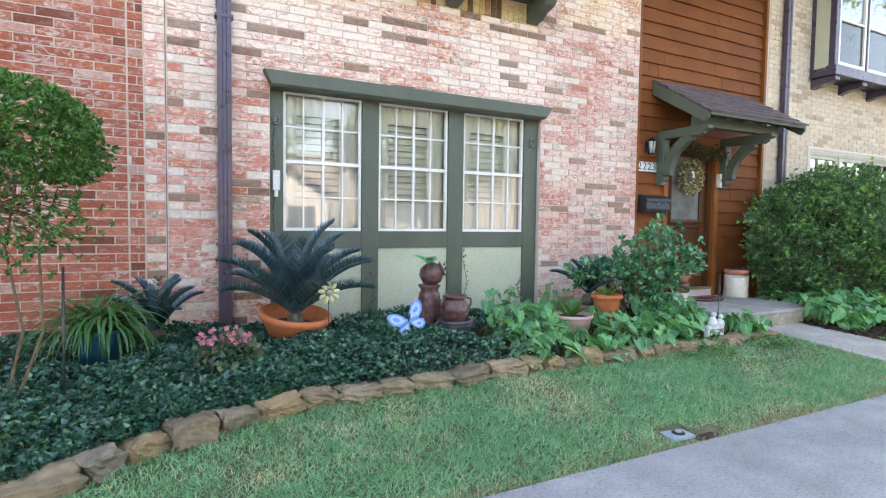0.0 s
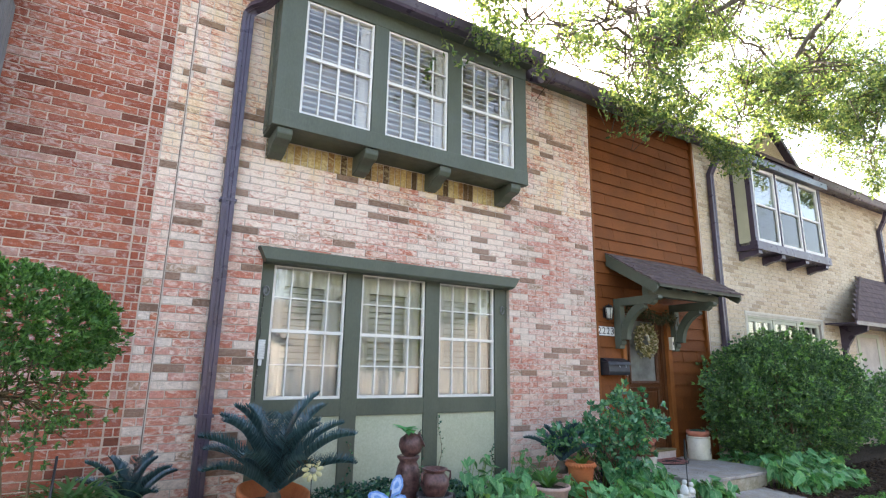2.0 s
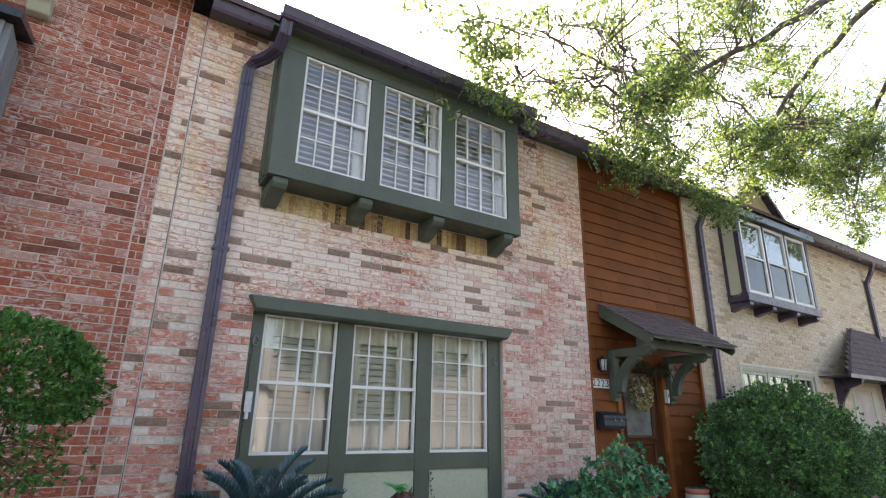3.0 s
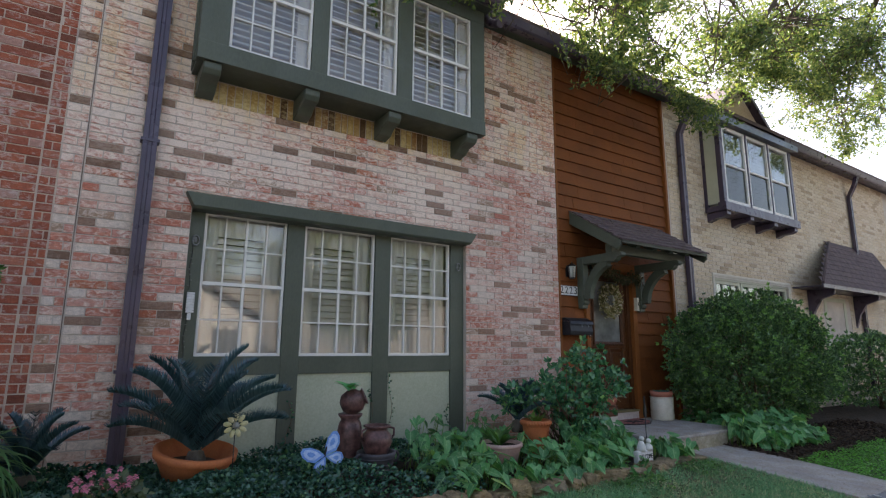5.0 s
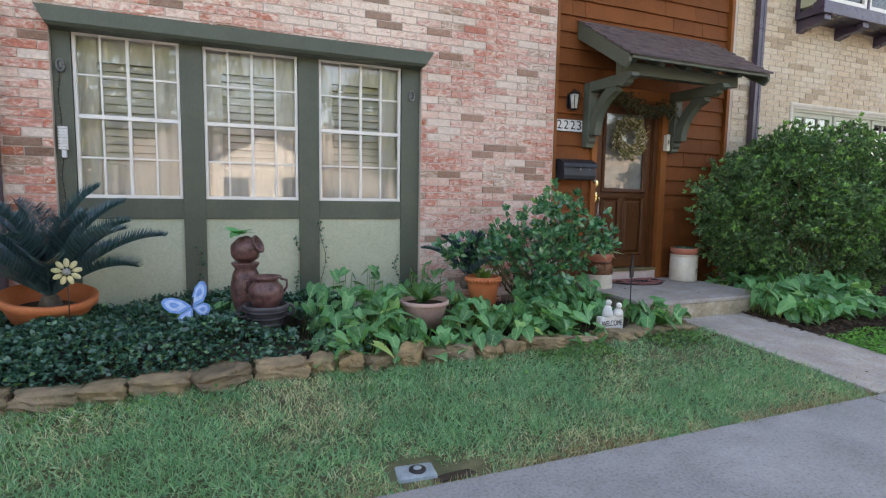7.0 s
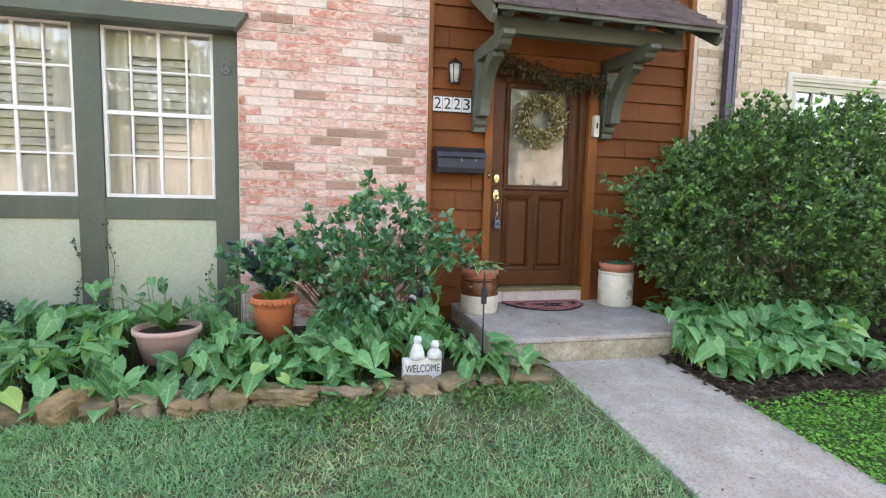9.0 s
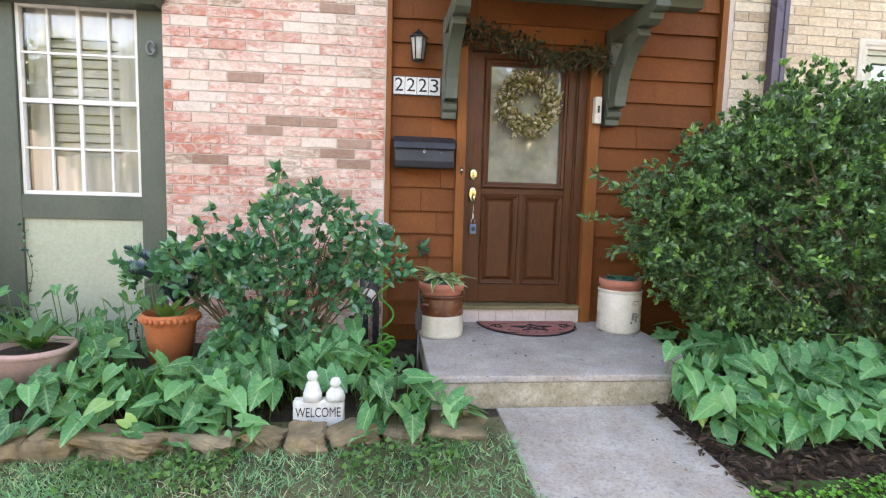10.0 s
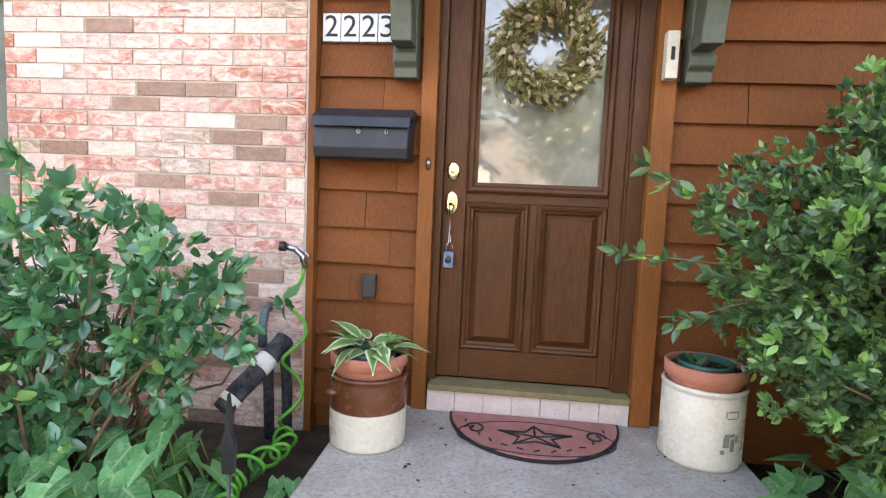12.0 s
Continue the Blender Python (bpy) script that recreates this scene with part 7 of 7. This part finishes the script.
rng = np.random.default_rng(61)
n = 92000
x = np.where(rng.random(n) < 0.55, rng.uniform(-3.2, 3.3, n), rng.uniform(-3.0, 1.2, n))
lo = np.array([edge_y(q) for q in x]) + 0.05
y = lo + (5.66 - lo) * rng.random(n) ** np.where(x < 0.9, 1.35, 1.0)
keep = ((x < 2.75) | (y > 4.75) | (rng.random(n) < 0.15)) & (np.hypot((x - 2.57) * 0.9, (y - 4.62) * 0.7) > 0.27)
x, y, lo = x[keep], y[keep], lo[keep]
hump = np.array([noise.noise(Vector((a * 2.2, b * 2.2, 0.5))) + 0.5 * noise.noise(Vector((a * 6, b * 6, 2.5))) for a, b in zip(x, y)])
rise = np.clip((y - lo) / 0.3, 0, 1) ** 0.5
z = np.array([ground_z(b) for b in y]) + 0.08 + 0.10 * np.exp(-((x - 0.97) ** 2 + (y - 4.6) ** 2) / 0.09) + rise * (0.17 + 0.09 * hump) - 0.06 * rng.random(len(x)) ** 2
dirs = np.stack([rng.normal(0, 0.8, len(x)), rng.normal(-0.5, 0.7, len(x)), rng.normal(0.35, 0.4, len(x))], 1)
ll = rng.uniform(0.026, 0.046, len(x)) * np.where(rng.random(len(x)) < 0.25, 1.35, 1.0)
v, f = scatter(np.stack([x, y, z], 1), dirs, ll, ll * 0.72, LEAF, rng, 2.2)
tagged(mesh_object("ivy_groundcover", v, f, ivy_leaf), "dense dark green ivy groundcover filling the bed", "groundcover", kind="stuff")

# ivy shoots on the panels
for k, (xs, zs) in enumerate(((2.02, 0.85), (2.97, 0.95), (3.22, 1.12), (4.05, 0.75))):
    cr = empty("creeper", (xs, 5.77, 0.2), "thin ivy shoot climbing the window panel", "creeper")
    pts = [Vector((xs + 0.03 * math.sin(i * 0.7 + k), 5.775, 0.15 + (zs - 0.15) * i / 14)) for i in range(15)]
    wpart("shoot", tube(pts, 0.003, 5), twig, cr)
    m = 34
    pp = np.array([pts[rng.integers(0, 15)] for _ in range(m)]) + rng.normal(0, 0.012, (m, 3)) * (1, 0.2, 1)
    dd = np.stack([rng.normal(0, 1, m), -np.abs(rng.normal(0.5, 0.3, m)), rng.normal(0, 1, m)], 1)
    leaves_part("leaves", pp, dd, np.full(m, 0.034), np.full(m, 0.026), ivy_leaf, cr, rng)


# arrowhead plants: every leaf a piece of its own
def arrow_leaf_mesh(name, bend, mat):
    bm = leaf_blade(1.0, 0.74, bend=bend, segs=6, heart=True)
    me = bpy.data.meshes.new(name)
    bm.to_mesh(me)
    bm.free()
    me.materials.append(mat)
    return me


arrow_meshes = [arrow_leaf_mesh("arrow_leaf", b_, syngonium_leaf) for b_ in (0.05, 0.15, 0.3)]


def arrow_patch(label, spots, rng, smin=0.085, smax=0.15):
    g = empty("arrowhead_plant", (*spots[0][:2], 0.12), label, "plant")
    bm = bmesh.new()
    for px, py, pz in spots:
        ob = new("leaf", rng.choice(arrow_meshes))
        s = rng.uniform(smin, smax)
        ob.parent = g
        ob.matrix_basis = Matrix.Translation(Vector((px, py, pz)) - g.location) @ Euler((radians(rng.uniform(-68, 2)), radians(rng.uniform(-28, 28)), radians(180 + rng.uniform(-115, 115)))).to_matrix().to_4x4() @ Matrix.Diagonal((s, s, s, 1))
        tube([(px + rng.normal(0, 0.03), py + 0.07, 0.12), (px, py + 0.05, pz * 0.6 + 0.05), (px, py, pz)], 0.0035, 4, bm)
    tagged(wpart("stalk_tangle", bm, strap_leaf, g), kind="stuff")
    return g


spots = []
while len(spots) < 300:
    a, b = rng.uniform(2.85, 6.55), 3.80 + 0.95 * rng.random() ** 1.25
    if (5.42 < a < 5.95 and b < 4.25) or (a > 5.9 and b > 4.15):
        continue
    if b < edge_y(a) - 0.07 or (abs(a - 3.93) < 0.24 and abs(b - 4.52) < 0.24) or (abs(a - 4.70) < 0.26 and b > 4.45):
        continue
    if rng.random() < 0.5 * (a < 3.3):
        continue
    spots.append((a, b, 0.20 + 0.25 * max(0, b - 3.95) / 0.8 + rng.uniform(-0.04, 0.11)))
arrow_patch("arrowhead vine with pale-veined green leaves along the bed", spots, rng, 0.10, 0.185)
back = []
while len(back) < 290:
    a, b = rng.uniform(2.95, 6.4), rng.uniform(4.05, 4.9)
    if (abs(a - 3.93) < 0.3 and b < 4.8) or (abs(a - 4.70) < 0.27 and b > 4.4) or (5.45 < a < 5.92 and b < 4.4) or (a > 5.85 and b > 4.2):
        continue
    back.append((a, b, 0.30 + 0.22 * (b - 4.05) + rng.uniform(-0.06, 0.12)))
for _ in range(46):
    back.append((rng.uniform(5.55, 6.02), rng.uniform(4.4, 5.15), rng.uniform(0.24, 0.44)))
for _ in range(12):
    back.append((rng.uniform(6.0, 6.25), rng.uniform(4.5, 5.2), rng.uniform(0.18, 0.26)))
arrow_patch("second tangle of arrowhead leaves round the bushes", back, rng, 0.095, 0.175)
spots = [(rng.uniform(7.85, 9.7), rng.uniform(3.75, 4.45), 0) for _ in range(430)]
spots = [(a, b, 0.16 + 0.30 * (b - 3.7) / 0.75 + rng.uniform(-0.06, 0.10)) for a, b, _ in spots if a > 7.86 + 0.3 * max(0, 4.0 - b) and (a < 9.2 or rng.random() < 0.6)]
spots += [(rng.uniform(8.26, 8.75), rng.uniform(4.45, 5.35), rng.uniform(0.30, 0.46)) for _ in range(60)]
arrow_patch("arrowhead vine with large pale green leaves under the bush", spots, rng, 0.115, 0.205)
spots = []
for _ in range(75):
    a, b = rng.uniform(3.2, 4.5), rng.uniform(4.75, 5.5)
    spots.append((a, b, 0.36 + 0.26 * (b - 4.75) + rng.uniform(-0.06, 0.18)))
arrow_patch("taller arrowhead leaves against the window panels", spots, rng)
spots = [(2.0 + rng.normal(0, 0.35), 5.0 + rng.normal(0, 0.15), 0.36 + rng.uniform(0, 0.08)) for _ in range(26)]
arrow_patch("a few arrowhead leaves poking out of the ivy", spots, rng, 0.09, 0.15)


# ---- edging stones ----
def stone(sx, sy, sz, rng):
    bm = bmesh.new()
    bmesh.ops.create_cube(bm, size=1.0)
    for q in bm.verts:
        q.co += Vector(rng.uniform(-0.13, 0.13, 3))
    bmesh.ops.subdivide_edges(bm, edges=bm.edges[:], cuts=6, use_grid_fill=True)
    o = Vector(rng.uniform(-50, 50, 3))
    for q in bm.verts:
        c = q.co.copy()
        r = (abs(c.x * 2) ** 9 + abs(c.y * 2) ** 9 + abs(c.z * 2) ** 9) ** (1 / 9)
        c = c / max(r, 0.85)
        c = c * (1 + 0.24 * noise.noise(c * 2.4 + o) + 0.16 * noise.noise(c * 5.5 + o) + 0.07 * noise.noise(c * 12 + o))
        q.co = Vector((c.x * sx, c.y * sy, c.z * sz))
    for q in bm.faces:
        q.smooth = False
    return bm


x = -2.9
while x < 6.62:
    w = rng.choice((0.2, 0.26, 0.3, 0.36, 0.42)) * rng.uniform(0.9, 1.1)
    xc = x + w / 2
    slope_a = math.atan2(edge_y(xc + 0.1) - edge_y(xc - 0.1), 0.2)
    bm = stone(w * rng.uniform(0.86, 0.97), rng.uniform(0.2, 0.26), (rng.uniform(0.14, 0.19) if xc < 0.9 else rng.uniform(0.10, 0.15) if xc < 4.9 else rng.uniform(0.09, 0.13)), rng)
    h = ground_z(edge_y(xc)) + rng.uniform(0.02, 0.06) * (1 if xc < 4.9 else 0.4)
    ob = link_bm("edging_stone", bm, garden_stone)
    ob.matrix_basis = Matrix.Translation((xc, edge_y(xc) + rng.normal(0, 0.015), h)) @ Euler((rng.normal(0, 0.08), rng.normal(0, 0.07), slope_a + rng.normal(0, 0.2))).to_matrix().to_4x4()
    tagged(ob, "rough brown sandstone block edging the flower bed", "stone", "edging stones along the bed")
    x += w * math.cos(slope_a)


# ---- lawn blades, clover, mulch, litter ----
def blades(name, n, region, dry, mat, lmin, lmax, width, label, seed):
    rng = np.random.default_rng(seed)
    x = rng.uniform(region[0], region[1], n)
    y = rng.uniform(region[2], region[3], n)
    w = np.array([noise.noise(Vector((a * 1.3, b * 1.3, 7))) + 0.8 * noise.noise(Vector((a * 4.5, b * 4.5, 3))) for a, b in zip(x, y)])
    edge = np.clip((2.75 - y) / 0.35, 0, 1)
    chance = np.clip(0.36 + 1.05 * w + 0.5 * edge, 0.03, 0.98) if dry else np.clip(0.72 - 0.8 * w - 0.3 * edge, 0.06, 1)
    worn = np.clip((x - 4.6) / 1.2, 0, 1) * np.clip((y - 3.0) / 0.5, 0, 1)
    chance = chance * (1 - 0.7 * worn)
    top = np.array([edge_y(a) for a in x]) - 0.03
    keep = (rng.random(n) < chance) & (y < top) & ~((np.abs(x - 3.14) < 0.15) & (np.abs(y - 2.53) < 0.12)) & ~((np.abs(x - 3.36) < 0.16) & (np.abs(y - 2.46) < 0.08))
    x, y = x[keep], y[keep]
    m = len(x)
    z = np.array([ground_z(b) for b in y]) - 0.002
    d = np.stack([rng.normal(0, 0.55, m), rng.normal(-0.1, 0.55, m), rng.uniform(0.35, 1.0, m)], 1)
    ll = rng.uniform(lmin, lmax, m)
    v, f = scatter(np.stack([x, y, z], 1), d, ll, np.full(m, width), BLADE, rng)
    tagged(mesh_object(name, v, f, mat), label, "grass", kind="stuff")


dry_blade = leaf_mat("dry_blade", [(0.0, (0.28, 0.36, 0.19)), (0.5, (0.48, 0.50, 0.31)), (1.0, (0.74, 0.68, 0.48))], 0.8, 0.2, 0.2)
green_blade = leaf_mat("green_blade", [(0.0, (0.10, 0.28, 0.15)), (0.6, (0.19, 0.41, 0.22)), (1.0, (0.34, 0.53, 0.30))], 0.55, 0.2, 0.25)
blades("lawn_grass", 120000, (-3.2, 6.77, 2.36, 4.0), False, green_blade, 0.03, 0.075, 0.007, "short green lawn grass", 71)
dead_blade = leaf_mat("dead_blade", [(0.0, (0.16, 0.10, 0.06)), (0.5, (0.34, 0.24, 0.14)), (1.0, (0.58, 0.47, 0.31))], 0.9, 0.1, 0.1)
blades("dead_grass_fringe", 15000, (-3.2, 6.76, 2.315, 2.47), True, dead_blade, 0.025, 0.06, 0.005, "brown dead grass fringe along the pavement edge", 74)
blades("dry_lawn_grass", 60000, (-3.2, 6.77, 2.36, 4.0), True, dry_blade, 0.025, 0.07, 0.005, "straw-coloured dry grass among the lawn", 72)
rng = np.random.default_rng(73)
n = 22000
x, y = rng.uniform(7.75, 13.5, n), rng.uniform(2.4, 3.7, n)
keep = y < 3.42 + np.array([0.16 * noise.noise(Vector((a * 2.2, 1, 5))) + 0.12 * noise.noise(Vector((a * 7, b * 7, 5))) for a, b in zip(x, y)])
x, y = x[keep], y[keep]
z = np.array([ground_z(b) for b in y]) + rng.uniform(0.005, 0.045, len(x))
ll = rng.uniform(0.016, 0.03, len(x))
v, f = scatter(np.stack([x, y, z], 1), np.stack([rng.normal(0, 1, len(x)), rng.normal(0, 1, len(x)), rng.normal(0.2, 0.3, len(x))], 1), ll, ll * 0.95, LEAF, rng, 1.2)
tagged(mesh_object("clover_patch", v, f, clover_leaf), "bright green clover carpet beside the path", "groundcover", kind="stuff")
n = 2600
x = np.where(rng.random(n) < 0.5, rng.uniform(-2.8, 6.5, n), rng.uniform(4.4, 6.6, n))
y = np.array([edge_y(a) for a in x]) - np.abs(rng.normal(0.08, 0.22, n)) - 0.05
z = np.array([ground_z(b) for b in y]) + rng.uniform(0.01, 0.05, n)
ll = rng.uniform(0.02, 0.04, n)
keep = np.array([noise.noise(Vector((a * 1.7, 3, 1))) for a in x]) > -0.05
v, f = scatter(np.stack([x, y, z], 1)[keep], np.stack([rng.normal(0, 1, n), rng.normal(0, 1, n), rng.normal(0.3, 0.3, n)], 1)[keep], ll[keep], ll[keep] * 0.9, LEAF, rng, 1.2)
tagged(mesh_object("weeds", v, f, topiary_leaf), "small green weeds along the edging stones", "weeds", kind="stuff")
n = 9000
x, y = rng.uniform(7.76, 12.5, n), rng.uniform(3.3, 4.6, n)
z = np.array([ground_z(b) for b in y]) + rng.uniform(-0.015, 0.012, n)
ll = rng.uniform(0.025, 0.085, n)
v, f = scatter(np.stack([x, y, z], 1), np.stack([rng.normal(0, 1, n), rng.normal(0, 1, n), rng.normal(0.1, 0.2, n)], 1), ll, ll * 0.35, LEAF, rng, 1.5)
tagged(mesh_object("bark_mulch", v, f, mulch_chip), "dark shredded bark mulch under the bush", "mulch", kind="stuff")
n = 1360
x = np.concatenate([rng.uniform(4.2, 6.72, 1300), rng.uniform(6.4, 8.1, 36), rng.uniform(6.7, 7.7, 24)])
y = np.concatenate([rng.uniform(2.95, 4.1, 1300), rng.uniform(4.25, 5.6, 36), rng.uniform(2.5, 4.1, 24)])
z = np.concatenate([[ground_z(b) + 0.02 for b in y[:1300]], np.full(36, 0.333), 0.006 + 0.072 * (y[1336:] - 2.372)])
ll = rng.uniform(0.012, 0.035, n)
v, f = scatter(np.stack([x, y, z], 1), np.stack([rng.normal(0, 1, n), rng.normal(0, 1, n), rng.normal(0.05, 0.05, n)], 1), ll, ll * 0.5, LEAF, rng, 0.8)
tagged(mesh_object("fallen_leaves", v, f, mulch_chip), "scattered dead leaves on the path and porch", "leaves", kind="stuff")


# ---- single bricks and shingles nearest the walk ----
rng = np.random.default_rng(91)
brick_meshes = {}
for x, z, w, h in near_rows:
    key = (round(w, 2), round(h, 2))
    if key not in brick_meshes:
        me = bpy.data.meshes.new("brick")
        me.from_pydata((BRICK_V * (w, 1, h)).tolist(), [], BRICK_F)
        me.materials.append(pink_brick)
        brick_meshes[key] = me
    ob = new("brick", brick_meshes[key])
    ob.location = (x, WALL + abs(rng.normal(0, 0.0012)), z)
    ob.parent = wall_front
sme = bpy.data.meshes.new("soldier_brick")
sme.from_pydata((BRICK_V * (0.072, 1, soldiers[3] - soldiers[2] - 0.01)).tolist(), [], BRICK_F)
sme.materials.append(soldier_brick)
for k in range(int((soldiers[1] - soldiers[0]) / 0.082)):
    ob = new("soldier_brick", sme)
    ob.location = (soldiers[0] + 0.04 + 0.082 * k, WALL + abs(rng.normal(0, 0.0015)), (soldiers[2] + soldiers[3]) / 2)
    ob.parent = wall_front
shingle_meshes = {}
for x, z, w in shingle_near:
    key = round(w, 2)
    if key not in shingle_meshes:
        me = bpy.data.meshes.new("shingle")
        me.from_pydata((SHINGLE_V * (w, 1, EXPOSE)).tolist(), [], SHINGLE_F)
        me.materials.append(cedar)
        shingle_meshes[key] = me
    ob = new("shingle", shingle_meshes[key])
    ob.location = (x, CED + rng.normal(0, 0.001), z)
    ob.parent = wall_entry
